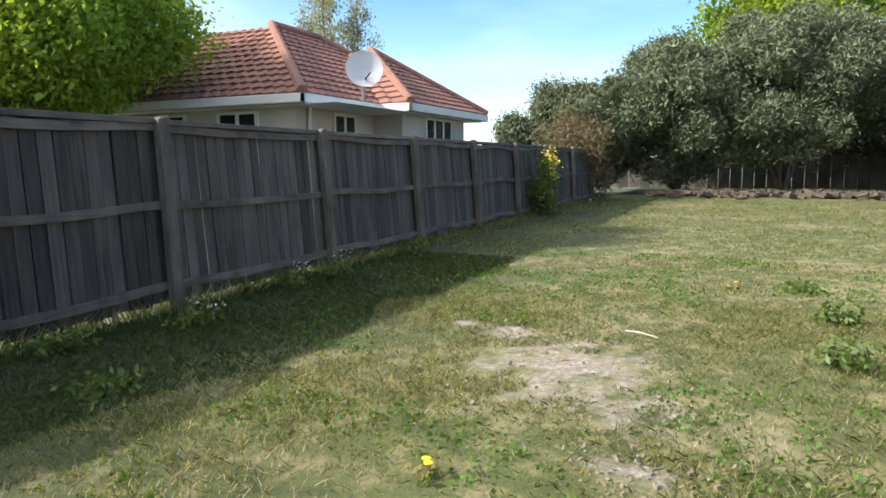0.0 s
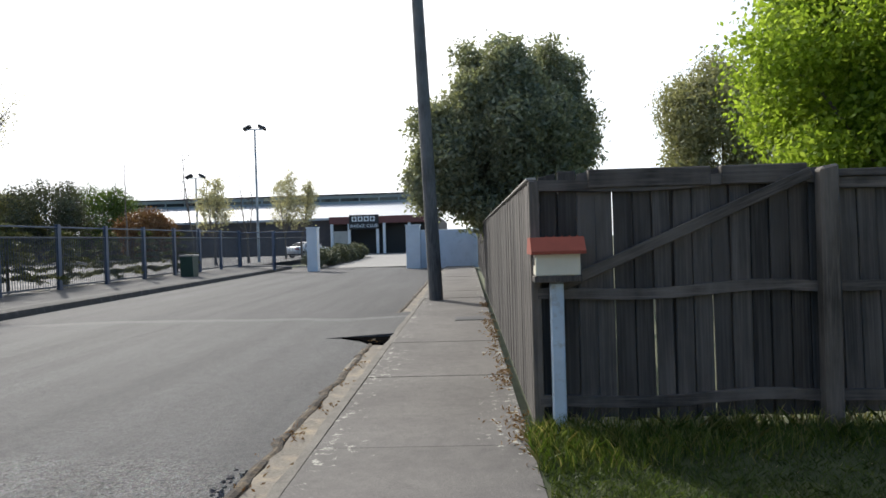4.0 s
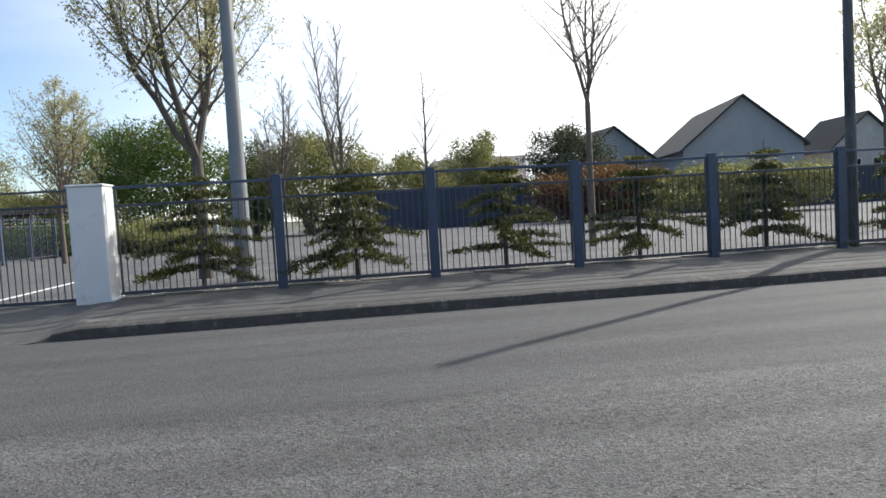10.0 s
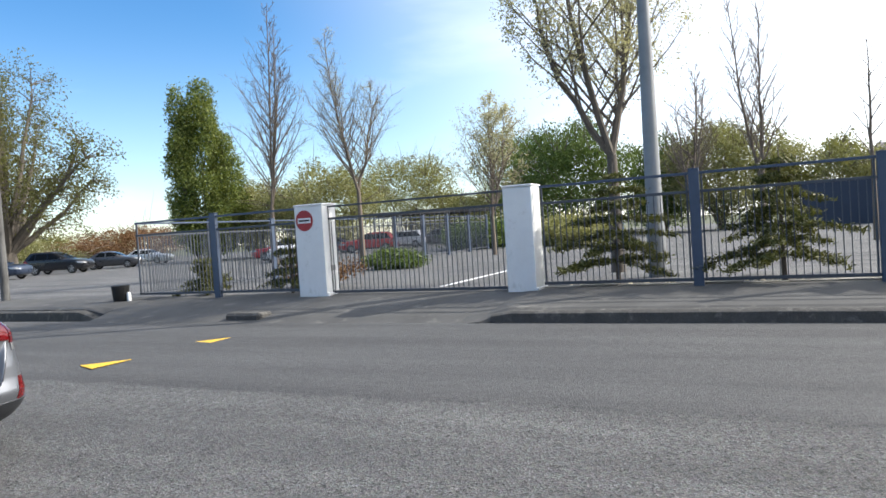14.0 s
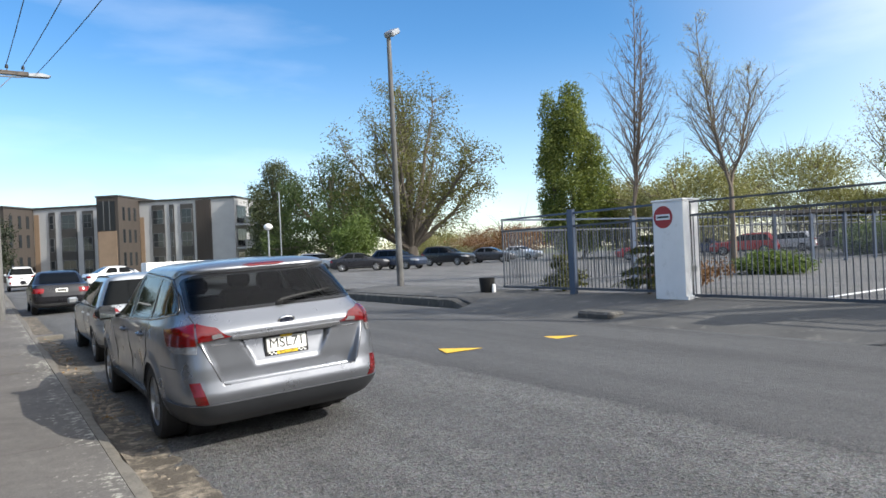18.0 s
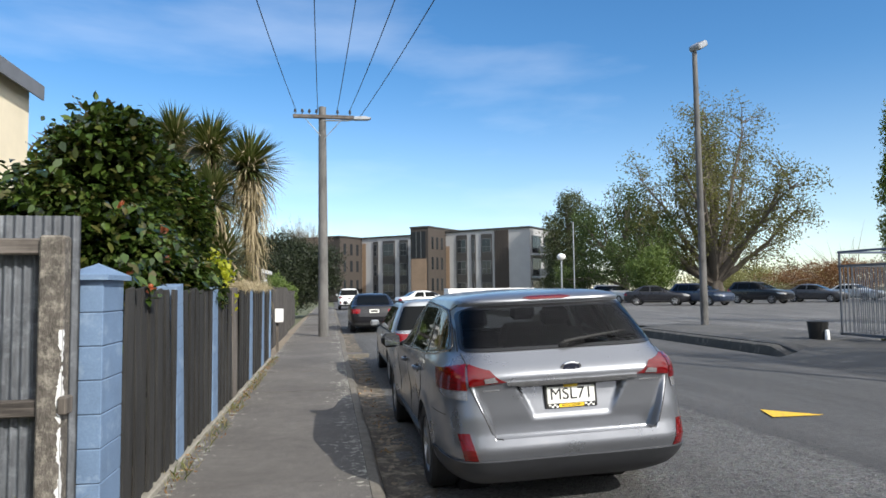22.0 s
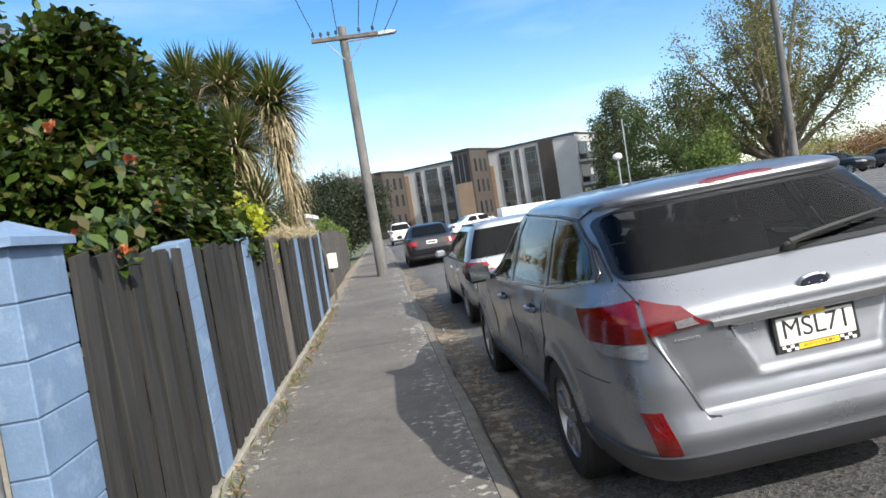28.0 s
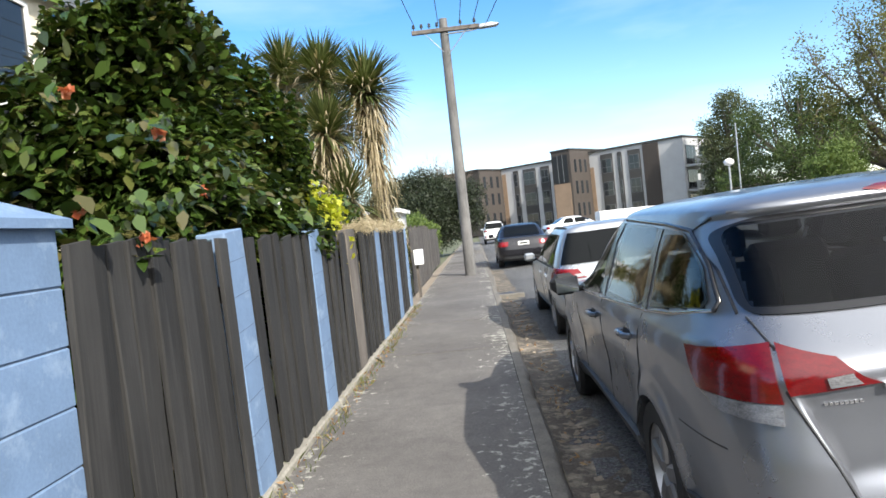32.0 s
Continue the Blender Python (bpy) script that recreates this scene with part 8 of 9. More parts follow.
lobed_tree(x + 1.2, y, "cedar_tree", "tall dark conical tree by the apartments", L_DARK, 73, ((0, 0, 2.4, 3.6, 2.2, 22), (0, 0, 5.6, 3.2, 3.8, 36), (0.3, 0, 10.6, 1.9, 3.2, 24), (-2.0, 0, 8.2, 1.5, 2.6, 16), (2.3, 0, 9.4, 1.2, 2.7, 14)), 0.28, 4, 0.3, 0.3, 95, 0.4)
x, y = out(335.2, 68, (0.0, -2.1))
lobed_tree(x, y, "oak_tree", "broad dark green tree in full leaf", L_DEEP, 74, ((0, 0, 4.4, 5.0, 3.4, 56), (2.6, -1, 7.6, 2.6, 2.3, 24), (-2.4, 1, 7.8, 2.8, 2.4, 24), (0.2, 0, 9.9, 2.3, 1.6, 18), (-4.8, 1, 3.4, 2.0, 2.2, 16)), 0.25, 4, 0.3, 0.34, 90, 0.4)
x, y = out(333.2, 60, (0.0, -2.1))
lobed_tree(x, y, "young_maple", "light green young tree in full leaf", L_MID, 75, ((0, 0, 2.7, 2.0, 1.7, 26), (0.5, 0, 4.4, 1.3, 1.2, 12)), 0.24, 4, 0.24, 0.16, 60, 0.4)
x, y = out(2.2, 90, (0.0, -2.1))
tree(x, y, 0, 10.5, "grey bare tree behind the houses", None, 76, 0.2, 0.2, 5, 4, 0.7, 0.1, 0, bark=M_TWIG, name="bare_tree")

# ---------- tile-roofed house beyond the lawn fence ----------
M_TILE = plain("red_clay_tile", (0.35, 0.165, 0.12), 0.85, 0, 0.35, 1.4, 14, 0.4, None, (0.16, 0.09, 0.07), 0.45)
M_RENDER = plain("grey_render", (0.5, 0.47, 0.42), 0.9, 0, 0.1, 1.2, 40, 0.2, None, (0.36, 0.33, 0.29), 0.3)
M_TRIM = plain("pale_trim", (0.68, 0.68, 0.66), 0.6, 0, 0.06, 3, 40, 0.05)
M_PANE = glass("window_pane", (0.02, 0.024, 0.028))


def tiled_face(parent, a, b, c, d, courses=13, split=False):
    """One roof slope of overlapping tile courses: eave a to b, ridge d to c."""
    a, b, c, d = (Vector(p) for p in (a, b, c, d))
    g = Geo()
    nrm = (b - a).cross(d - a).normalized()
    if nrm.z < 0:
        nrm = -nrm
    slope = part("roof_slope", Geo().add([tuple(p + nrm * -0.02) for p in (a, b, c, d)], [(0, 1, 2, 3)]), M_TILE, parent, "red clay tiles in courses") if split else None
    for k in range(courses):
        t0, t1 = k / courses, (k + 1.12) / courses
        l0, r0 = a.lerp(d, t0), b.lerp(c, t0)
        l1, r1 = a.lerp(d, min(1, t1)), b.lerp(c, min(1, t1))
        n = max(2, int((r0 - l0).length / 0.3))
        for j in range(n):
            u0, u1, um = j / n, (j + 1) / n, (j + 0.25) / n
            base = len(g.v)
            for u, up in ((u0, 0.05), (um, 0.085), (u1, 0.05)):
                g.v.append(tuple(l0.lerp(r0, u) + nrm * up))
                g.v.append(tuple(l1.lerp(r1, u) + nrm * (up - 0.05)))
                g.v.append(tuple(l0.lerp(r0, u) + nrm * (up - 0.055)))
            g.f += [(base, base + 3, base + 4, base + 1), (base + 3, base + 6, base + 7, base + 4), (base + 2, base + 5, base + 3, base), (base + 5, base + 8, base + 6, base + 3)]
            if split:
                part("tile", g, M_TILE, slope)
                g = Geo()
    if split:
        return slope
    return tagged(part("roof_slope", g, M_TILE, parent), "red clay tiles in courses", kind="stuff")


def hip_line(parent, a, b):
    return part("hip_tile", Geo().tube([Vector(a).lerp(Vector(b), k / 8) + Vector((0, 0, 0.07)) for k in range(9)], 0.11, 8), M_TILE, parent, "rounded hip tiles")


def casement(parent, m, w, h, leaves=2, frame=None):
    """A window with frame, sill and panes, facing -y of its own."""
    f = Geo().box(-w / 2, -0.04, 0, -w / 2 + 0.06, 0.04, h).box(w / 2 - 0.06, -0.04, 0, w / 2, 0.04, h).box(-w / 2 + 0.06, -0.04, 0, w / 2 - 0.06, 0.04, 0.06).box(-w / 2 + 0.06, -0.04, h - 0.06, w / 2 - 0.06, 0.04, h)
    for k in range(1, leaves):
        x = -w / 2 + w * k / leaves
        f.box(x - 0.04, -0.035, 0.06, x + 0.04, 0.035, h - 0.06)
    win = part("window", f, frame or M_TRIM, parent, "", m)
    for k in range(leaves):
        x0, x1 = -w / 2 + w * k / leaves + 0.045, -w / 2 + w * (k + 1) / leaves - 0.045
        part("pane", Geo().box(x0, -0.01, 0.05, x1, 0.0, h - 0.05), M_PANE, win)
    part("sill", Geo().box(-w / 2 - 0.05, -0.09, -0.06, w / 2 + 0.05, 0.03, 0.0, 0.01), frame or M_TRIM, win)
    return win


house = thing("tiled_house", pose(0, 0, 0), "single-storey rendered house with a red clay tile hip roof", "house")
EZ = 2.9
part("wall", Geo().box(-21.0, -20.0, 0, -13.75, -12.75, EZ - 0.1).box(-20.9, -12.75, 0, -16.9, -11.9, EZ - 0.1), M_RENDER, house, "pale grey rendered walls")
A, B, C, D = (-13.2, -12.2), (-13.2, -20.5), (-21.5, -20.5), (-21.5, -12.2)
r1, r2 = (-16.3, -15.3, 4.98), (-18.4, -17.4, 4.98)
tiled_face(house, (*D, EZ), (*A, EZ), r1, (-18.4, -15.3, 4.98), 13, True)
tiled_face(house, (*A, EZ), (*B, EZ), (-16.3, -17.4, 4.98), r1, 13, True)
tiled_face(house, (*B, EZ), (*C, EZ), r2, (-16.3, -17.4, 4.98))
tiled_face(house, (*C, EZ), (*D, EZ), (-18.4, -15.3, 4.98), r2)
hip_line(house, (*A, EZ), r1)
hip_line(house, (*D, EZ), (-18.4, -15.3, 4.98))
hip_line(house, r1, (-18.4, -15.3, 4.98))
E_, F_, ap = (-16.3, -11.35, EZ), (-21.4, -11.35, EZ), (-18.85, -13.9, 4.61)
tiled_face(house, F_, E_, ap, ap, 11, True)
tiled_face(house, E_, (-16.3, -12.2, EZ), (-18.85, -14.75, 4.61), ap, 11)
tiled_face(house, (-21.4, -12.2, EZ), F_, ap, (-18.85, -14.75, 4.61), 11)
hip_line(house, E_, ap)
hip_line(house, F_, ap)
for a, b in (((-13.2, -12.2), (-16.3, -12.2)), ((-16.3, -12.2), (-16.3, -11.35)), ((-16.3, -11.35), (-21.4, -11.35)), ((-13.2, -12.2), (-13.2, -20.5)), ((-21.4, -11.35), (-21.4, -13))):
    p, q = Vector((*a, 0)), Vector((*b, 0))
    lo, hi = Vector((min(a[0], b[0]), min(a[1], b[1]), 0)), Vector((max(a[0], b[0]), max(a[1], b[1]), 0))
    part("gutter", Geo().box(lo.x - 0.04, lo.y - 0.04, EZ - 0.17, hi.x + 0.04, hi.y + 0.04, EZ + 0.02, 0.02), M_TRIM, house, "white gutter and fascia")
part("soffit", Geo().box(-21.3, -20.4, EZ - 0.19, -13.3, -11.45, EZ - 0.175), M_TRIM, house)
casement(house, pose(-15.55, -12.72, 1.55, 0, 0, 180), 0.95, 1.1, 2)
casement(house, pose(-19.0, -11.87, 1.55, 0, 0, 180), 1.7, 1.15, 3)
casement(house, pose(-13.71, -14.3, 1.55, 0, 0, 90), 1.1, 1.1, 2)
casement(house, pose(-13.71, -16.6, 1.55, 0, 0, 90), 1.6, 1.1, 3)
part("downpipe", Geo().tube([(-14.1, -12.65, EZ - 0.15), (-14.1, -12.68, EZ - 0.6), (-14.1, -12.7, 0.1)], 0.04, 8), M_TRIM, house)
dish = thing("satellite_dish", pose(-15.45, -12.15, 3.0), "round pale grey satellite dish on the gutter", "satellite dish")
part("mast", Geo().tube([(0, 0, -0.1), (0, 0, 0.4)], 0.025, 8), M_GALV, dish)
part("reflector", Geo().lathe([(0.02, 0.0), (0.2, 0.015), (0.36, 0.05), (0.42, 0.075), (0.425, 0.085), (0.36, 0.062), (0.2, 0.027), (0.02, 0.012)], 30, (0, 0, 0), 1), plain("dish_grey", (0.55, 0.55, 0.56), 0.5, 0, 0.06), dish, "round dish", pose(0, 0.05, 0.62, 12, 0, -55), 40)
part("feed_arm", Geo().tube([(0.05, 0.1, 0.4), (0.28, 0.38, 0.5)], 0.018, 6), M_INK, dish, "black feed arm")
part("stay", Geo().tube([(0, 0, 0.2), (-0.45, -0.15, 0.0)], 0.012, 6), M_GALV, dish)

# ---------- cream house behind the camellia ----------
ch = thing("cream_house", pose(-6.0, 11.2, 0), "two-storey cream plastered house with a grey roof", "house")
part("wall", Geo().prism([(0, -7), (0, 0.3), (5.4, 0.3), (7.5, -3.5), (5.4, -7)], 1, -9.5, 0.25), M_CREAM, ch, "cream plaster walls")
M_GREYROOF = plain("grey_roof", (0.2, 0.21, 0.23), 0.6, 0.2, 0.1, 3, 30, 0.1)
for a, b in ((0.5, -3.5), (-7.5, -3.5)):
    part("roof", Geo().prism([(5.3, a), (5.48, a), (7.72, b), (7.55, b)], 1, -9.9, 0.35), M_GREYROOF, ch, "grey metal roof")
part("fascia", Geo().box(0.5, -9.9, 5.22, 0.53, 0.35, 5.5), M_GREYROOF, ch, "grey fascia board")
casement(ch, pose(0.33, -2.75, 3.55, 0, 0, 90), 1.0, 1.5, 1)
casement(ch, pose(0.33, -6.5, 3.55, 0, 0, 90), 1.0, 1.5, 1)

# ---------- apartments at the end of the street ----------
M_CLAD = plain("pale_grey_cladding", (0.45, 0.455, 0.465), 0.8, 0, 0.06, 0.8, 20, 0.1)
M_CHAR = plain("charcoal_cladding", (0.05, 0.048, 0.046), 0.7, 0, 0.12, 1.0, 20, 0.1)
M_BROWN = plain("dark_brown_cladding", (0.065, 0.054, 0.047), 0.8, 0, 0.12, 1.0, 20, 0.1, (6, 6, 0.2))
M_TAN = plain("tan_timber_cladding", (0.3, 0.21, 0.14), 0.7, 0, 0.12, 1.0, 20, 0.1)
M_FRAME = plain("grey_window_frame", (0.16, 0.165, 0.17), 0.5, 0.2, 0.05, 1, 10, 0)
apt = thing("apartment_building", pose(5.1, 97.5, 0, 0, 0, -40.5), "three-storey flat-roofed apartments in pale grey, charcoal and brown", "building")


def bay_column(x, w, top):
    bay_ = part("dark_bay", Geo().box(x, -0.12, 0.2, x + w, 0.0, top - 0.5), M_CHAR, apt, "charcoal window bay")
    for k in range(3):
        z = 0.9 + 2.9 * k
        win = part("window", Geo().box(x + 0.1, -0.16, z - 0.3, x + w - 0.1, -0.12, z + 1.5), M_FRAME, apt, "dark-framed window")
        n = 2 if w > 1 else 1
        for q in range(n):
            a, b = x + 0.16 + (w - 0.32) * q / n, x + 0.16 + (w - 0.32) * (q + 1) / n
            part("pane", Geo().box(a + 0.03, -0.175, z + 0.45, b - 0.03, -0.16, z + 1.43), M_PANE, win)
            part("pane", Geo().box(a + 0.03, -0.175, z - 0.24, b - 0.03, -0.16, z + 0.38), M_PANE, win)
    for k in range(1, 3):
        part("spandrel", Geo().box(x + 0.02, -0.15, 2.9 * k - 0.45, x + w - 0.02, -0.12, 2.9 * k + 0.55), M_CHAR, apt, "charcoal spandrel panel")


for x0, x1, y0, top, mat_, lab in ((-10.0, -0.6, -5.0, 9.1, M_BROWN, "dark brown wing"), (-0.6, 11.1, 0.0, 9.1, M_CLAD, "pale grey block"), (13.9, 26.4, 0.0, 9.3, M_CLAD, "pale grey block")):
    part("block", Geo().box(x0, y0, 0, x1, 10, top, 0.02), mat_, apt, lab)
    part("parapet", Geo().box(x0 - 0.15, y0 - 0.2, top, x1 + 0.15, 10.1, top + 0.2, 0.02), M_CHAR, apt, "dark roof edge")
part("tower", Geo().box(11.1, -4.5, 0, 13.9, 10, 9.7, 0.02), M_BROWN, apt, "projecting brown stair block")
part("parapet", Geo().box(11.0, -4.6, 9.7, 14.0, 10, 9.9, 0.02), M_CHAR, apt, "dark roof edge")
part("timber_panel", Geo().box(11.2, -4.56, 0.6, 13.6, -4.5, 5.6), M_TAN, apt, "tan timber panel")
log = part("loggia", Geo().box(11.3, -4.56, 5.7, 13.5, -4.5, 9.2), M_INK, apt, "dark glazed corner recess")
for x in (12.0, 12.75):
    part("mullion", Geo().box(x, -4.6, 5.7, x + 0.07, -4.56, 9.2), M_FRAME, log)
for y in (-3.7, -2.5, -1.3):
    for z in (1.4, 4.2, 6.9):
        part("slot_window", Geo().box(13.9, y, z, 13.94, y + 0.45, z + 1.6), M_PANE, apt)
for y in (-4.2, -2.7, -1.3):
    for z in (1.4, 4.2, 6.6):
        part("slot_window", Geo().box(-0.6, y, z, -0.56, y + 0.5, z + 1.6), M_PANE, apt)
for x, w in ((1.58, 0.86), (3.3, 2.1), (6.23, 1.43), (15.6, 1.65), (17.95, 0.58), (19.4, 1.6)):
    bay_column(x, w, 9.1 if x < 10 else 9.3)
part("tan_strip", Geo().box(-0.5, -0.06, 0.4, 0.2, 0.0, 8.4), M_TAN, apt, "tan timber strip")
part("tan_strip", Geo().box(13.95, -0.06, 0.4, 14.5, 0.0, 7.4), M_TAN, apt, "tan timber strip")
br = part("brown_panel", Geo().box(21.4, -0.14, 0.2, 23.4, 0.0, 9.2), M_BROWN, apt, "ribbed brown cladding panel")
for k in range(9):
    part("rib", Geo().box(21.45 + k * 0.215, -0.18, 0.2, 21.55 + k * 0.215, -0.14, 9.2), M_BROWN, br)
for z in (0.3, 3.2, 6.1):
    for y in (0.6, 4.4):
        w_ = part("window", Geo().box(26.4, y, z, 26.46, y + 2.8, z + 2.3), M_FRAME, apt, "dark balcony window")
        for q in range(3):
            part("pane", Geo().box(26.46, y + 0.08 + q * 0.91, z + 0.08, 26.475, y + 0.9 + q * 0.91, z + 2.2), M_PANE, w_)
    if z > 1:
        part("balcony_slab", Geo().box(26.4, 0.3, z - 0.35, 27.6, 7.6, z - 0.1, 0.01), M_CLAD, apt)
        part("balustrade", Geo().box(27.5, 0.3, z - 0.1, 27.56, 7.6, z + 0.85), M_FRAME, apt, "grey balustrade")

# ---------- houses beyond the car park ----------
M_SLATE = plain("dark_slate", (0.06, 0.058, 0.058), 0.85, 0, 0.2, 1.0, 10, 0.2)
M_GREYCLAD = plain("grey_sheet_cladding", (0.44, 0.43, 0.42), 0.7, 0.1, 0.08, 0.6, 8, 0.1)


def gabled(deg, dist, w, deep, eave, ridge, label, wallmat, roofmat, turn=None, windows=2):
    x, y = out(deg, dist)
    h = thing("gabled_house", pose(x, y, 0, 0, 0, (deg - 180 + 180) % 360 if turn is None else turn), label, "house", "distant houses")
    part("wall", Geo().prism([(0, -w / 2), (0, w / 2), (eave, w / 2), (ridge, 0), (eave, -w / 2)], 1, 0, deep), wallmat, h)
    for s in (-1, 1):
        part("roof", Geo().prism([(eave - 0.35, s * (w / 2 + 0.4)), (eave - 0.15, s * (w / 2 + 0.4)), (ridge + 0.2, 0), (ridge, 0)], 1, -0.4, deep + 0.4), roofmat, h)
    for k in range(windows):
        casement(h, pose(-w * 0.22 + k * w * 0.42, -0.03, eave * 0.55), 1.8, 1.3, 2)
    return h


gabled(237.9, 70, 11, 16, 6.0, 10.6, "grey clad gable-ended house with a dark roof", M_GREYCLAD, M_SLATE, 257)
gabled(247.6, 76, 9, 10, 6.0, 9.4, "dark-roofed house behind the car park", M_GREYCLAD, M_SLATE, 272)
gabled(229.8, 80, 7, 8, 5.5, 8.8, "brown-roofed pale house behind the car park", M_RENDER, M_SLATE, 262)
low = gabled(217.9, 74, 9, 10.5, 4.0, 7.3, "long low house with a dark slate roof and skylights", M_RENDER, M_SLATE, 300)
for k in range(3):
    for s in (-1, 1):
        part("skylight", Geo().box(-0.4, -0.5, 0, 0.4, 0.5, 0.06, 0.01), M_PANE, low, "roof window", pose(s * 2.1, 2.4 + 2.8 * k, 5.98, 0, s * 36))
gabled(213.0, 92, 14, 10, 4.0, 7.9, "low house with a grey-green roof", M_RENDER, plain("green_roof", (0.16, 0.19, 0.16), 0.8), 300)
x, y = out(259.0, 74)
wb = thing("low_building", pose(x, y, 0, 0, 0, 255), "low pale building with a corrugated pinkish roof", "building")
part("wall", Geo().box(-5, 0, 0, 5, 8, 4.4), M_RENDER, wb)
part("roof", Geo().add([(-5.4, -0.5, 4.4), (5.4, -0.5, 4.4), (5.4, 5, 7.4), (-5.4, 5, 7.4), (-5.4, -0.5, 4.25), (5.4, -0.5, 4.25), (5.4, 5, 7.25), (-5.4, 5, 7.25)], [(0, 1, 2, 3), (4, 7, 6, 5), (0, 4, 5, 1), (1, 5, 6, 2), (3, 2, 6, 7), (0, 3, 7, 4)]),
     plain("pink_iron_roof", (0.42, 0.36, 0.36), 0.6, 0.2, 0.15, 1, 12, 0.2), wb)
solo("boundary_wall", Geo().box(50, -95, 0, 50.3, -6, 3.2, 0.02), plain("dark_blue_wall", (0.035, 0.05, 0.085), 0.7, 0, 0.15, 0.6, 8, 0.1), "long dark blue boundary wall behind the car park", "wall")

# ---------- club house ----------
club = thing("club_house", pose(0, -79, 0), "low brick club house with pale roof and dark sign", "building")
M_BRICK = plain("grey_brown_brick", (0.15, 0.125, 0.12), 0.9, 0, 0.2, 2, 30, 0.3)
M_ROOF = plain("pale_grey_roof", (0.5, 0.51, 0.53), 0.55, 0.3, 0.08, 0.5, 8, 0.05)
part("hall", Geo().box(1.8, -40, 0, 44, -3, 4.2), M_BRICK, club, "brick hall walls")
g = Geo().add([(1.5, -2.4, 4.3), (45, -2.4, 4.3), (45, -14, 6.55), (1.5, -14, 6.55)], [(0, 1, 2, 3)])
g.add([(1.5, -2.4, 4.05), (45, -2.4, 4.05), (45, -14, 6.3), (1.5, -14, 6.3)], [(3, 2, 1, 0)])
g.add([(1.5, -2.4, 4.05), (45, -2.4, 4.05), (45, -2.4, 4.3), (1.5, -2.4, 4.3)], [(0, 1, 2, 3)])
part("roof", g, M_ROOF, club, "long pale metal roof")
part("clerestory", Geo().box(4.6, -30, 6.3, 44, -14.0, 7.65), plain("clerestory_grey", (0.3, 0.34, 0.34), 0.5, 0.1, 0.12), club, "grey clerestory band")
for k in range(15):
    part("clerestory_pane", Geo().box(4.9 + k * 2.6, -13.99, 6.85, 7.3 + k * 2.6, -13.95, 7.25), M_PANE, club)
part("clerestory_roof", Geo().box(4.2, -30.4, 7.65, 44.4, -13.6, 7.8), M_SLATE, club, "dark thin roof edge")
part("fascia", Geo().box(2.0, -2.4, 3.5, 13.85, 0.2, 4.28), plain("red_fascia", (0.22, 0.085, 0.075), 0.8, 0, 0.1), club, "dull red porch fascia")
part("porch_floor", Geo().box(2.0, -2.4, 0, 13.85, 0.4, 0.12), M_PATH, club)
# wall coloured ink black, the porch's shade put into its colour
part("porch_wall", Geo().box(2.0, -2.95, 0.12, 13.85, -2.4, 3.5), M_INK, club, "porch wall coloured black for its shade")
for x in (4.8, 7.6, 8.35, 11.5, 13.45):
    part("column", Geo().box(x, -0.1, 0.12, x + 0.3, 0.15, 3.5, 0.02), M_WHITE, club, "white porch column")
part("brick_screen", Geo().box(11.8, -0.6, 0.12, 13.45, -0.2, 2.7), M_RENDER, club)
sb = part("sign_board", Geo().box(8.3, 0.2, 2.85, 11.6, 0.32, 4.45, 0.02), plain("sign_dark", (0.03, 0.028, 0.03), 0.6), club, "dark sign board")
letters("BRIDGE CLUB", 0.5, M_WHITE, sb, pose(9.95, 0.335, 3.2, 90, 0, 180), "sign_letters", 0.005)
for k in range(4):
    sq = part("sign_square", Geo().box(8.72 + k * 0.68, 0.32, 3.72, 9.26 + k * 0.68, 0.335, 4.26), M_WHITE, sb, "white square with a dark card suit")
    part("card_suit", Geo().add([(8.99 + k * 0.68, 0.34, 3.79), (9.18 + k * 0.68, 0.34, 3.99), (8.99 + k * 0.68, 0.34, 4.19), (8.80 + k * 0.68, 0.34, 3.99)], [(0, 1, 2, 3)]), M_INK, sq)
solo("club_drive", Geo().add([(0.5, -43, 0.02), (6.9, -43, 0.02), (7.4, -66, 0.05), (12, -78.6, 0.06), (0, -78.6, 0.06)], [(0, 1, 2, 3, 4)]), plain("pale_drive", (0.3, 0.29, 0.27), 0.9, 0, 0.15, 1, 40, 0.3, world=True), "pale concrete drive to the club house", "", "", "structure")
for i, (x0, x1, y, lab) in enumerate(((6.6, 7.15, -40.0, "white gate pillar at the club drive"), (1.2, 1.98, -41.2, "white gate pillar at the club drive"))):
    p = thing("drive_pillar", pose(x0, y, 0.08), lab, "pillar", "club gate pillars")
    part("shaft", Geo().box(0, -0.35, -0.2, x1 - x0, 0.3, 2.2, 0.015), M_WHITE, p)
    part("cap", Geo().box(-0.03, -0.38, 2.2, x1 - x0 + 0.03, 0.33, 2.27, 0.01), M_WHITE, p)
solo("white_wall", Geo().box(-6.0, -41.6, -0.1, 1.2, -41.3, 2.05, 0.015), plain("pale_wall_paint", (0.68, 0.7, 0.72), 0.7, 0, 0.08, 1, 30, 0.1, None, (0.5, 0.5, 0.48), 0.25), "pale painted block wall across the road's end", "wall")
for i in range(6):
    bush(7.75 + 0.06 * i, -45.0 - 3.6 * i, 0.02, (0.62, 2.0, 0.62), "clipped low green hedge beside the drive", L_HAZE, 500 + i, 900, 4, 0.13, 0.1, 12, 0.36, 0.5, 4, "low_hedge", "hedge", 4, group="drive hedges")


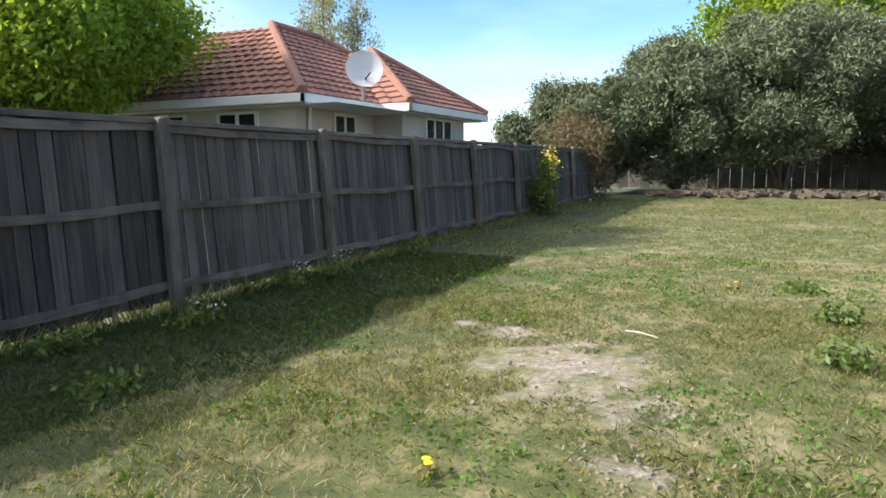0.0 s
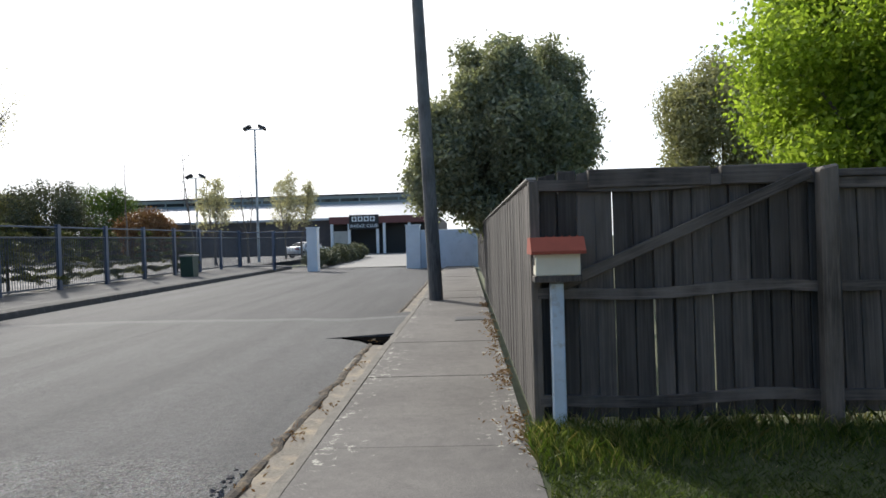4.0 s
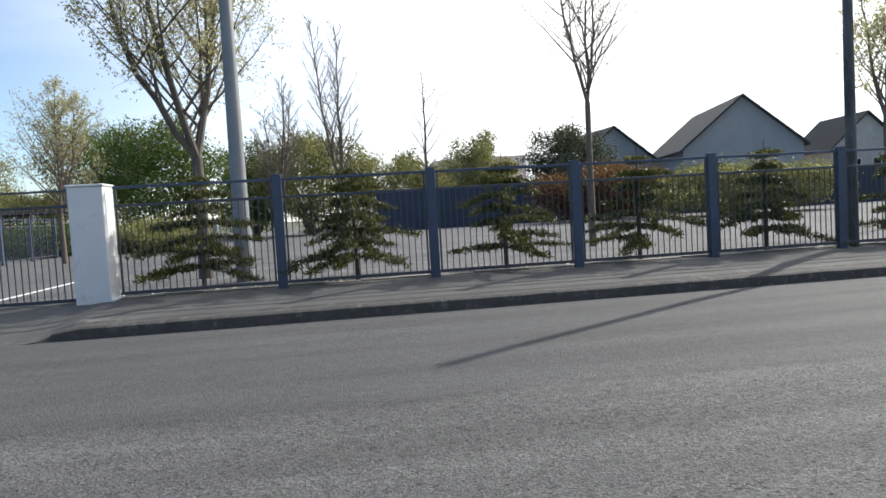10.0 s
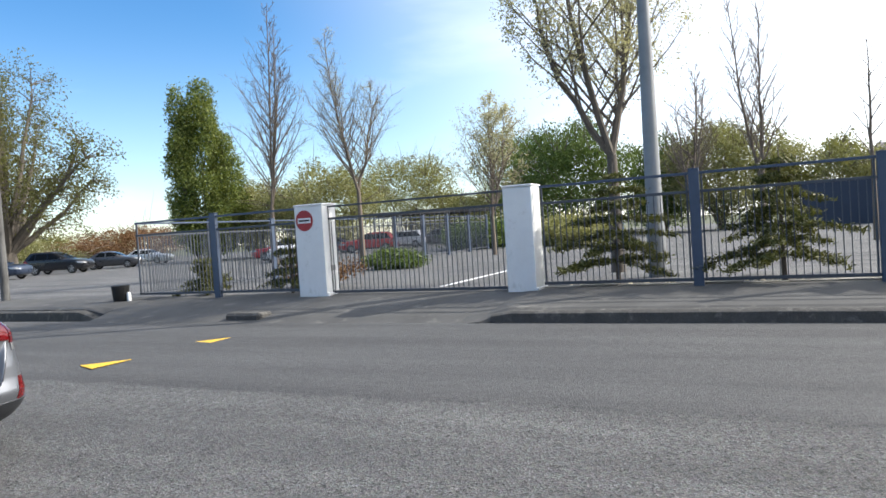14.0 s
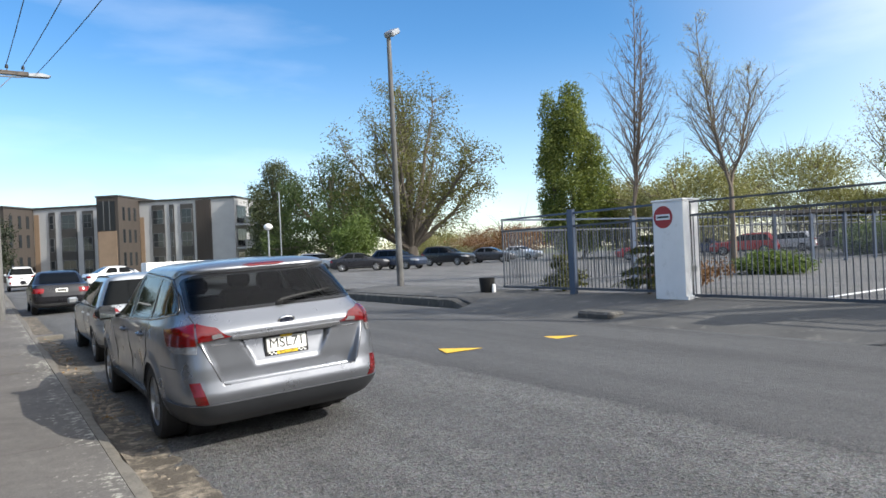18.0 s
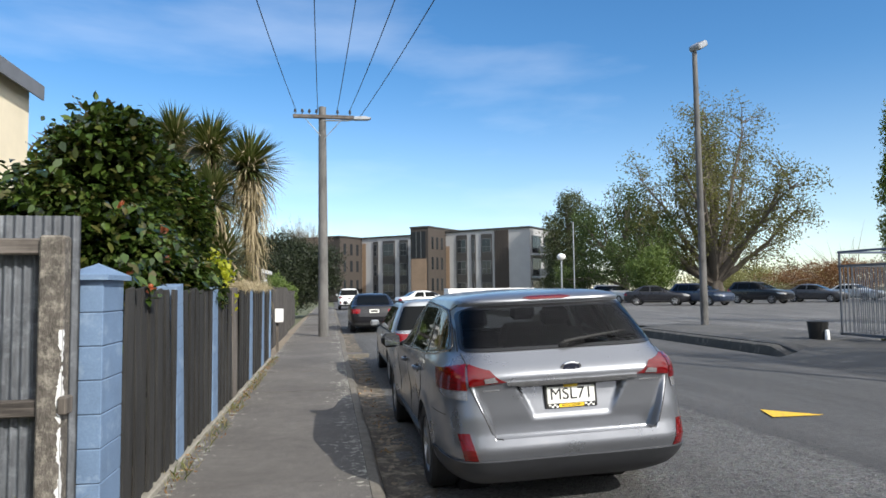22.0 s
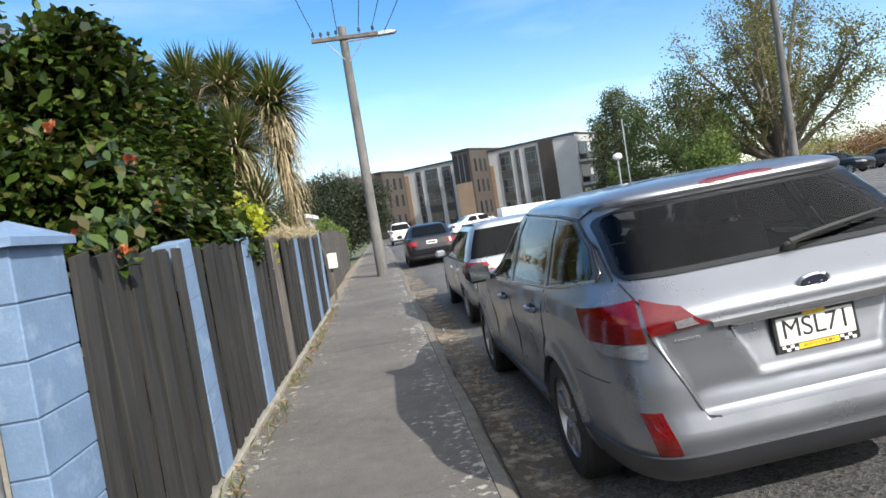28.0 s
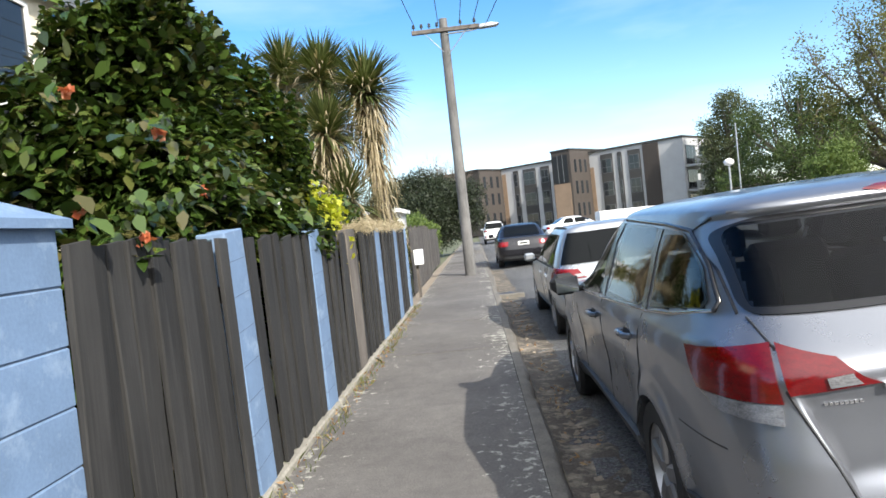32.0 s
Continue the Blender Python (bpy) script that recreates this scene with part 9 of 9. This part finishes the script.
def flood(x, y, h, label, heads=2):
    f = thing("floodlight_pole", pose(x, y, 0), label, "lamp post")
    part("pole", Geo().tube([(0, 0, -0.1), (0, 0, h)], [0.11, 0.06], 10), M_GALV, f, smooth=60)
    part("bracket", Geo().box(-0.6, -0.03, h - 0.05, 0.6, 0.03, h + 0.02), M_GALV, f)
    for s in (-1, 1)[:heads]:
        part("lamp_head", Geo().box(-0.3, -0.2, -0.08, 0.3, 0.2, 0.08, 0.03), M_PLASTIC, f, "floodlight", pose(s * 0.55, 0, h + 0.12, 20, 25 * s))
    return f


x, y = out(196.8, 52)
flood(x, y, 10.0, "tall grey floodlight pole with two lamps")
x, y = out(201.5, 60)
flood(x, y, 7.2, "grey floodlight pole with two lamps in the car park")
x, y = out(278.7, 15.6)
gp = thing("lamp_post", pose(x, y, 0.1), "thick galvanised steel lamp post in the car park", "lamp post")
part("pole", Geo().tube([(0, 0, -0.1), (0, 0, 1.2), (0, 0, 1.3), (0, 0, 5), (0, 0, 10)], [0.21, 0.2, 0.185, 0.15, 0.09], 14), plain("dull_galvanised", (0.3, 0.31, 0.32), 0.6, 0.3, 0.15, 2, 40, 0.05), gp, smooth=60)
power_pole(12.12, -14.5, 8.05, "tall dark timber pole behind the steel fence", False, 0.12)
pc = thing("lamp_pole", pose(12.1, 18.0, 0.2), "tall slim timber lamp pole with a floodlight on top", "lamp post")
part("pole", Geo().tube([(0, 0, -0.2), (-0.02, 0, 4.6), (-0.05, 0, 9.15)], [0.13, 0.105, 0.08], 12), M_POLE, pc, smooth=60)
part("lamp_head", Geo().box(-0.3, -0.2, -0.1, 0.3, 0.2, 0.1, 0.04), M_GALV, pc, "grey floodlight", pose(0.1, 0, 9.35, 0, -28, 30))
part("bracket", Geo().tube([(-0.05, 0, 9.05), (0.0, 0, 9.3)], 0.03, 8), M_GALV, pc)
for deg, dist, h, lab in ((340.4, 42, 3.3, "globe lamp on a slim pole in the car park"), (339.4, 62, 7.5, "slim grey pole in the car park")):
    x, y = out(deg, dist, (0.04, -2.1))
    g = thing("globe_lamp" if h < 5 else "slim_pole", pose(x, y, 0.05), lab, "lamp post")
    part("pole", Geo().tube([(0, 0, -0.05), (0, 0, h)], 0.05, 8), M_GALV, g)
    if h < 5:
        part("globe", Geo().lathe([(0.02, -0.22), (0.2, -0.15), (0.28, 0.0), (0.2, 0.14), (0.02, 0.2)], 16, (0, 0, h + 0.1)), M_WHITE, g, "white globe", smooth=60)
b = thing("wheelie_bin", pose(10.9, -33.5, 0.1), "dark green wheeled bin on the kerb", "bin")
part("body", Geo().prism([(-0.27, 0.05), (0.27, 0.05), (0.33, 0.98), (-0.33, 0.98)], 0, -0.28, 0.28), plain("bin_green", (0.03, 0.07, 0.045), 0.5), b)
part("lid", Geo().box(-0.31, -0.36, 0.98, 0.31, 0.36, 1.05, 0.02), plain("bin_lid", (0.4, 0.36, 0.3), 0.5), b, "pale lid")
car(pose(14.4, -64.0, 0.2, 0, 0, 150), "silver car parked near the club house", (0.5, 0.51, 0.53), SEDAN, "cars in the car park", 0.4, (1, 1, 1), 0, "parked_car", False)
# car port, panel fence and bay line behind the gate
port = thing("car_port", pose(57.2, 27.2, 0.2, 0, 0, -33), "long open car port with a dark flat roof and pale posts", "car port")
part("roof", Geo().box(-4.5, -0.4, 3.1, 9.5, 5.4, 3.4, 0.02), M_SLATE, port, "dark flat roof")
part("rail", Geo().box(-4.4, -0.05, 2.35, 9.4, 0.02, 2.45), M_GALV, port, "pale rail")
for k in range(6):
    part("post", Geo().box(-4.3 + k * 2.7, -0.09, -0.1, -4.12 + k * 2.7, 0.09, 3.1, 0.01), M_GALV, port, "pale steel post")
pf = thing("panel_fence", pose(64.6, 16.8, 0.2, 0, 0, -112), "row of pale blue-grey fence panels behind the car park", "fence")
for k in range(9):
    part("panel", Geo().box(k * 1.1 + 0.06, -0.03, 0.1, k * 1.1 + 1.0, 0.03, 1.7, 0.01), M_PALEPANEL, pf)
    part("post", Geo().box(k * 1.1 - 0.06, -0.05, -0.1, k * 1.1 + 0.06, 0.05, 1.8, 0.01), M_STEEL, pf)
solo("bay_line", Geo().box(13.4, 3.34, 0.2, 18.6, 3.48, 0.206), M_WHITE, "worn white bay line on the car park", "road marking")
wl = thing("white_letterbox", pose(-1.28, 14.75, 0), "white letterbox on the board fence", "letterbox")
part("box", Geo().box(-0.05, -0.16, 0.72, 0.14, 0.16, 1.05, 0.01), M_WHITE, wl)
part("post", Geo().box(-0.03, -0.04, 0, 0.03, 0.04, 0.72), M_RAIL, wl)
tb = thing("low_trailer", pose(*out(346.5, 47, (0.04, -2.1)), 0.05, 0, 0, 8), "long low white trailer in the car park", "trailer")
part("body", Geo().box(-3.2, -0.5, 0.5, 3.2, 0.5, 1.5, 0.03), M_WHITE, tb)
part("chassis", Geo().box(-2.9, -0.4, 0.05, 2.9, 0.4, 0.5, 0.02), M_PLASTIC, tb)
x, y = out(351.9, 48, (0.04, -2.1))
car(pose(x - 2.2, y, 0.0, 0, 0, -82), "white saloon car parked side-on beyond the kerb", (0.75, 0.76, 0.77), SEDAN, "cars in the car park", 0.0, (1, 1, 1), 0, "parked_car", False)
for i, (deg, dist, turn, col) in enumerate(((299.5, 55, 30, (0.35, 0.02, 0.02)), (303, 58, 20, (0.03, 0.05, 0.12)), (297.0, 60, 25, (0.5, 0.5, 0.52)), (308.5, 48, 120, (0.7, 0.7, 0.7)), (294, 62, 30, (0.05, 0.05, 0.06)), (306.3, 50, 25, (0.4, 0.02, 0.025)))):
    x, y = out(deg, dist)
    car(pose(x, y, 0.2, 0, 0, turn), ("dark red", "blue", "silver", "white", "black", "bright red")[i] + " car in the car park behind the steel fence", col, SEDAN if i % 2 else WAGON, "cars in the car park", 0.2, (1, 1, 1), 0, "parked_car", i % 2 == 0)
# timber fences further along the footpath
for k in range(2):
    f = thing("garden_fence", pose(-1.45 - 0.1 * k, 15.2 + 7 * k, 0), "grey timber garden fence beside the footpath", "fence")
    y = 0.0
    while y < 6.2:
        paling(f, PAL[rr.randrange(5)], pose(0, y + 0.075, 0.03, 0, rr.uniform(-0.6, 0.6), 90) @ Matrix.Diagonal((1.05, 1, 1.55 + rr.uniform(-0.04, 0.04) - 0.1 * k, 1)))
        y += 0.158
    part("rail", Geo().box(-0.07, 0, 1.2, -0.012, 6.2, 1.3, 0.006), M_RAIL, f)
garage = thing("garden_shed", pose(-3.7, 22.0, 0), "low pale shed behind the garden fence", "shed")
part("wall", Geo().box(-1.4, -1.5, 0, 1.4, 1.5, 2.1), M_WHITE, garage)
part("roof", Geo().box(-1.55, -1.7, 2.1, 1.55, 1.7, 2.22), M_WHITE, garage)

# ---------- grass, weeds and litter ----------

def blades(name, label, rng, n, area, height, width, material, keep, lean=0.5):
    x, y = rng.uniform(area[0], area[2], n), rng.uniform(area[1], area[3], n)
    ok = np.array([keep(a, b, c) for a, b, c in zip(x, y, rng.uniform(0, 1, n))])
    x, y = x[ok], y[ok]
    n = len(x)
    a = rng.uniform(0, 2 * math.pi, n)
    h = height * rng.uniform(0.4, 1.3, n)
    w = width * rng.uniform(0.6, 1.3, n)
    sd = np.stack([np.cos(a) * w / 2, np.sin(a) * w / 2, np.zeros(n)], 1)
    l = rng.normal(0, lean, (n, 2)) * h[:, None]
    p = np.stack([x, y, np.full(n, -0.012)], 1)
    q = p + np.stack([l[:, 0] * 0.4, l[:, 1] * 0.4, h * 0.6], 1)
    t = p + np.stack([l[:, 0], l[:, 1], h], 1)
    v = np.stack([p - sd, p + sd, q + sd * 0.7, t, q - sd * 0.7], 1)
    return tagged(soup(name, v.reshape(-1, 3), 5, material), label, "grass", "", "stuff")


def lush(x, y):
    return noise.noise((x * 0.8, y * 0.8, 0.3)) + 0.5 * noise.noise((x * 2.6, y * 2.6, 1.3))


def bare(x, y):
    return any((x - a) ** 2 + (y - b) ** 2 < (r * (0.55 + 0.6 * noise.noise((x * 3, y * 3, 7)))) ** 2 for a, b, r in SPOTS)


rng = np.random.default_rng(90)
# green blades in the fence's shade, the shade put into their colour
L_SHADE_GRASS = leafy("lush_grass", [(0.045, 0.075, 0.02), (0.075, 0.118, 0.03), (0.125, 0.165, 0.048)], 0.55, 0.5)
fence_shade = lambda x, y: y < -7.3 + 0.9 * noise.noise((x * 0.7, y * 0.7, 5.0))
near_keep = lambda x, y, u: not bare(x, y) and not fence_shade(x, y) and u < 0.6 + 0.9 * lush(x, y) and (x < -1.78 or y < -8.2)
blades("lush_grass", "green grass along the fence, darkened for its shade", rng, 110000, (-12, -9.5, -1.75, -6.4), 0.05, 0.0075, L_SHADE_GRASS, lambda x, y, u: fence_shade(x, y) and u < 0.8 + 0.5 * lush(x, y), 0.8)
blades("lawn_grass", "short uneven green grass on the lawn", rng, 240000, (-9.5, -9.5, -1.75, 1.5), 0.042, 0.0075, L_GRASS, near_keep, 0.85)
blades("lawn_grass_far", "short green grass further down the lawn", rng, 90000, (-30, -9.5, -9.5, 1.5), 0.042, 0.016, L_GRASS, lambda x, y, u: u < 0.65 + 0.6 * lush(x, y), 0.85)
# pale blades thinned towards the fence, which also darkens the shaded strip
blades("dead_grass", "pale dead grass lying in the lawn", rng, 110000, (-13, -9.3, -1.75, 1.5), 0.035, 0.0055, L_STRAW, lambda x, y, u: u < (0.42 - 0.95 * lush(x, y)) * max(0.06, min(1, (y + 7.6) / 1.6)) and not (bare(x, y) and u > 0.1), 1.3)
blades("long_grass", "long bright grass at the letterbox and along the fence", rng, 9000, (-4.4, -9.5, -1.72, -8.5), 0.14, 0.008, leafy("fresh_grass", [(0.05, 0.09, 0.016), (0.085, 0.145, 0.024), (0.17, 0.22, 0.05), (0.28, 0.26, 0.12)], 0.5, 0.5), lambda x, y, u: u < 0.9 - abs(y + 9.2) * 1.1 - (x + 1.7) * -0.16, 0.5)
blades("fence_grass", "rank dark grass along the foot of the fence", rng, 16000, (-27, -9.72, -1.85, -9.25), 0.16, 0.012, L_GRASS, lambda x, y, u: u < 0.5 + 0.6 * noise.noise((x * 1.4, 0, 2)), 0.5)
blades("gate_grass", "tufts of grass under the iron fence", rng, 2200, (-4.5, 1.2, -1.4, 1.62), 0.16, 0.008, L_GRASS, lambda x, y, u: u < 0.7, 0.5)
clover = []
for k in range(5200):
    x, y = rng.uniform(-13, -2), rng.uniform(-8, 1)
    if noise.noise((x * 0.9 + 9, y * 0.9, 4)) > 0.12 and not bare(x, y):
        clover.append((x, y, rng.uniform(0.005, 0.03)))
tagged(soup("clover", leaf_faces(rng, clover, 5, (0.05, 0.05, 0.008), 0.035, 0.8, 3.0), 4, leafy("clover_leaf", [(0.07, 0.15, 0.025), (0.12, 0.24, 0.04), (0.18, 0.3, 0.07)], 0.5, 0.35)), "low patches of bright clover in the lawn", "weeds", "", "stuff")
crumb = Geo()
for k in range(420):
    a, b, r = SPOTS[int(rng.integers(0, 5))]
    q = len(crumb.v)
    crumb.box(-0.012, -0.01, 0, 0.012, 0.01, 0.012)
    crumb.turn(pose(a + rng.normal(0, r * 0.7), b + rng.normal(0, r * 0.6), 0.004, *rng.uniform(0, 360, 3)) @ Matrix.Scale(rng.uniform(0.3, 1.3), 4), q)
solo("soil_crumbs", crumb, M_DIRT, "crumbs of dry soil on the bare patches", "soil", "", "stuff")


def dandelion(x, y, heads):
    d = thing("dandelion", pose(x, y, 0), "dandelion with small bright yellow flowers in the lawn", "flower", "dandelions")
    soup("leaf_rosette", leaf_faces(np.random.default_rng(int(-x * 100)), [(0, 0, 0.015)], 16, (0.05, 0.05, 0.006), 0.12, 0.3, 3), 4, L_GRASS, d)
    for k in range(heads):
        part("stalk", Geo().tube([(0, 0, 0), (0.04 * k - 0.02, 0.03 * k, 0.09)], 0.003, 5), bpy.data.materials["grass_blade"], d)
        part("flower_head", Geo().lathe([(0.004, 0), (0.022, 0.006), (0.024, 0.012), (0.004, 0.016)], 14, (0.04 * k - 0.02, 0.03 * k, 0.088)), M_YELLOW, d, "yellow flower head")


dandelion(-4.58, -5.38, 2)
dandelion(-10.28, -4.1, 1)
for i, (x, y, h) in enumerate(((-6.55, -8.75, 0.16), (-9.35, -9.0, 0.28), (-8.6, -9.15, 0.2), (-8.9, -3.2, 0.2), (-7.35, -3.3, 0.22), (-5.4, -9.1, 0.18), (-12.1, -9.1, 0.25), (-4.9, -7.9, 0.1), (-10.4, -3.4, 0.12))):
    w = thing("weed_clump", pose(x, y, 0), "low leafy weed clump" + (" with small white flowers against the fence" if i < 3 else " in the grass"), "weeds", "weed clumps")
    r = np.random.default_rng(700 + i)
    tuft = soup("leaves_tuft", leaf_faces(r, [(0, 0, h * 0.4), (0.12, 0.05, h * 0.3), (-0.12, 0.02, h * 0.35), (0.02, -0.1, h * 0.3)], 60, (0.11, 0.08, h * 0.3), 0.08, 0.45, 1.0), 4, L_MID, w)
    tagged(tuft, kind="stuff")
    if i < 3:
        soup("white_flowers", leaf_faces(r, [(-0.2 + 0.08 * k, 0.05, h + 0.04) for k in range(4)], 4, (0.05, 0.05, 0.04), 0.028, 0.9, 1.0), 4, M_WHITE, w)
solo("dry_twig", Geo().tube([(-7.75, -4.95, 0.03), (-7.65, -4.8, 0.05), (-7.6, -4.66, 0.03)], [0.006, 0.006, 0.004], 6), plain("bleached_twig", (0.55, 0.48, 0.38), 0.9), "short bleached twig on the lawn", "twig")
# litter along the kerbs and path edges
lit = []
for k in range(260):
    y = rng.uniform(-15, -7.5) if k % 4 else rng.uniform(4, 14)
    if k % 4 and noise.noise((y * 2.2, 3, 1)) < 0:
        continue
    lit.append((near_edge(y) + rng.normal(0.3, 0.07), y, -0.075 + abs(rng.normal(0, 0.012))))
for k in range(1500):
    y = rng.uniform(-20, -8.3)
    if rng.uniform(0, 1) < 0.3 + 0.9 * noise.noise((y * 0.9, 5, 5)):
        lit.append((inner_edge(y) + abs(rng.normal(0, 0.09)), y, 0.008 + abs(rng.normal(0, 0.012))))
tagged(soup("leaf_litter", leaf_faces(rng, lit, 2, (0.03, 0.06, 0.006), 0.05, 0.3, 3.0), 4, leafy("dead_leaf", [(0.2, 0.1, 0.045), (0.34, 0.2, 0.1), (0.45, 0.32, 0.18)], 0.85, 0.15)), "dead leaves and straw in the gutter and along the fence", "litter", "", "stuff")
chunk = Geo()
for k in range(170):
    y = rng.uniform(-9, -7) if k % 3 else rng.uniform(1, 14)
    q = len(chunk.v)
    chunk.box(-0.03, -0.025, -0.015, 0.03, 0.025, 0.018)
    chunk.turn(pose(near_edge(y) + rng.normal(0.47, 0.05), y, -0.09, *rng.uniform(-30, 30, 2), rng.uniform(0, 360)) @ Matrix.Scale(rng.uniform(0.15, 0.75), 4), q)
solo("broken_asphalt", chunk, M_LOT, "crumbled asphalt along the broken road edge", "rubble", "", "stuff")
# camellia flowers
for i, (x, y, z) in enumerate(((-1.26, 2.66, 1.52), (-1.2, 2.75, 1.95), (-1.45, 2.55, 2.1), (-1.3, 2.3, 1.62), (-1.35, 3.5, 1.75), (-1.4, 4.2, 1.62))):
    fl = thing("camellia_flower", pose(x, y, z), "coral red camellia flower among glossy leaves", "flower", "camellia flowers")
    soup("petals", leaf_faces(np.random.default_rng(800 + i), [(0, 0, 0)], 22, 0.011, 0.036, 0.8, 0.5), 4, M_PETAL, fl)
    tagged(soup("leaf_spray", hanging_leaves(np.random.default_rng(850 + i), [(-0.03, 0, -0.03)], (-0.2, 0, 0), 9, 0.045, 0.1), 6, L_CAM, fl), kind="stuff")
bush(21.5, 9.0, 0.2, (1.1, 1.4, 0.32), "low green planting in the car park", L_MID, 91, 900, 4, 0.2, 0.1, 14, 0.36, 0.2, 4, "low_planting", "plants", 4)
bush(14.5, 7.3, 0.2, (0.7, 1.2, 0.5), "low reddish shrub inside the fence corner", L_RUST, 92, 500, 4, 0.1, 0.1, 10, 0.36, 0.4, 4, "low_shrub", "shrub", 4)

# dry leaves and weeds along the foot of the board fence
foot = [(-1.22 + abs(rng.normal(0, 0.05)), y, 0.012 + abs(rng.normal(0, 0.012))) for y in rng.uniform(2.3, 13, 150)]
tagged(soup("fence_litter", leaf_faces(rng, foot, 2, (0.03, 0.06, 0.008), 0.045, 0.35, 3.0), 4, bpy.data.materials["dead_leaf"]), "dry leaves gathered along the foot of the board fence", "litter", "", "stuff")
blades("foot_weeds", "thin weeds growing at the foot of the board fence", rng, 2600, (-1.27, 2.1, -1.1, 13), 0.09, 0.007, L_GRASS, lambda x, y, u: u < 0.25 + 0.7 * noise.noise((y * 1.6, 3, 1)), 0.7)
blades("gate_weeds", "long green grass at the foot of the iron fence", rng, 900, (-2.1, 1.4, -1.5, 1.66), 0.34, 0.009, L_GRASS, lambda x, y, u: u < 0.6, 0.45)

# pale edging and stones along the foot of the steel fence
edge_bed = Geo()
for k in range(58):
    y0 = -38 + k * 0.74
    if y0 > 1.2:
        break
    edge_bed.box(12.1, y0, 0.12, 12.32 + 0.03 * math.sin(k), y0 + 0.73, 0.265 + 0.012 * math.sin(k * 2.3))
solo("fence_edging", edge_bed, plain("pale_edging", (0.36, 0.34, 0.3), 0.9, 0, 0.3, 4, 50, 0.5), "pale low concrete edging behind the steel fence", "edging", "", "stuff")
stones = Geo()
for k in range(140):
    q = len(stones.v)
    stones.box(-0.05, -0.04, -0.02, 0.05, 0.04, 0.035, 0.012)
    stones.turn(pose(rng.uniform(12.35, 13.3), rng.uniform(-30, 0.5), 0.2, *rng.uniform(-20, 20, 2), rng.uniform(0, 360)) @ Matrix.Scale(rng.uniform(0.4, 1.3), 4), q)
solo("garden_stones", stones, M_CREAM, "small pale stones under the firs", "stones", "", "stuff")
# crumbled dirt in the gutter beside the parked car
dirt = Geo()
for k in range(260):
    q = len(dirt.v)
    yy = rng.normal(5.0, 0.5) if k % 2 else rng.uniform(1.5, 13)
    dirt.box(-0.02, -0.016, -0.008, 0.02, 0.016, 0.012)
    dirt.turn(pose(near_edge(yy) + rng.normal(0.26, 0.08), yy, -0.1, *rng.uniform(-30, 30, 2), rng.uniform(0, 360)) @ Matrix.Scale(rng.uniform(0.3, 1.3), 4), q)
solo("gutter_dirt", dirt, M_DIRT, "crumbs of dry dirt and broken concrete in the gutter", "rubble", "", "stuff")
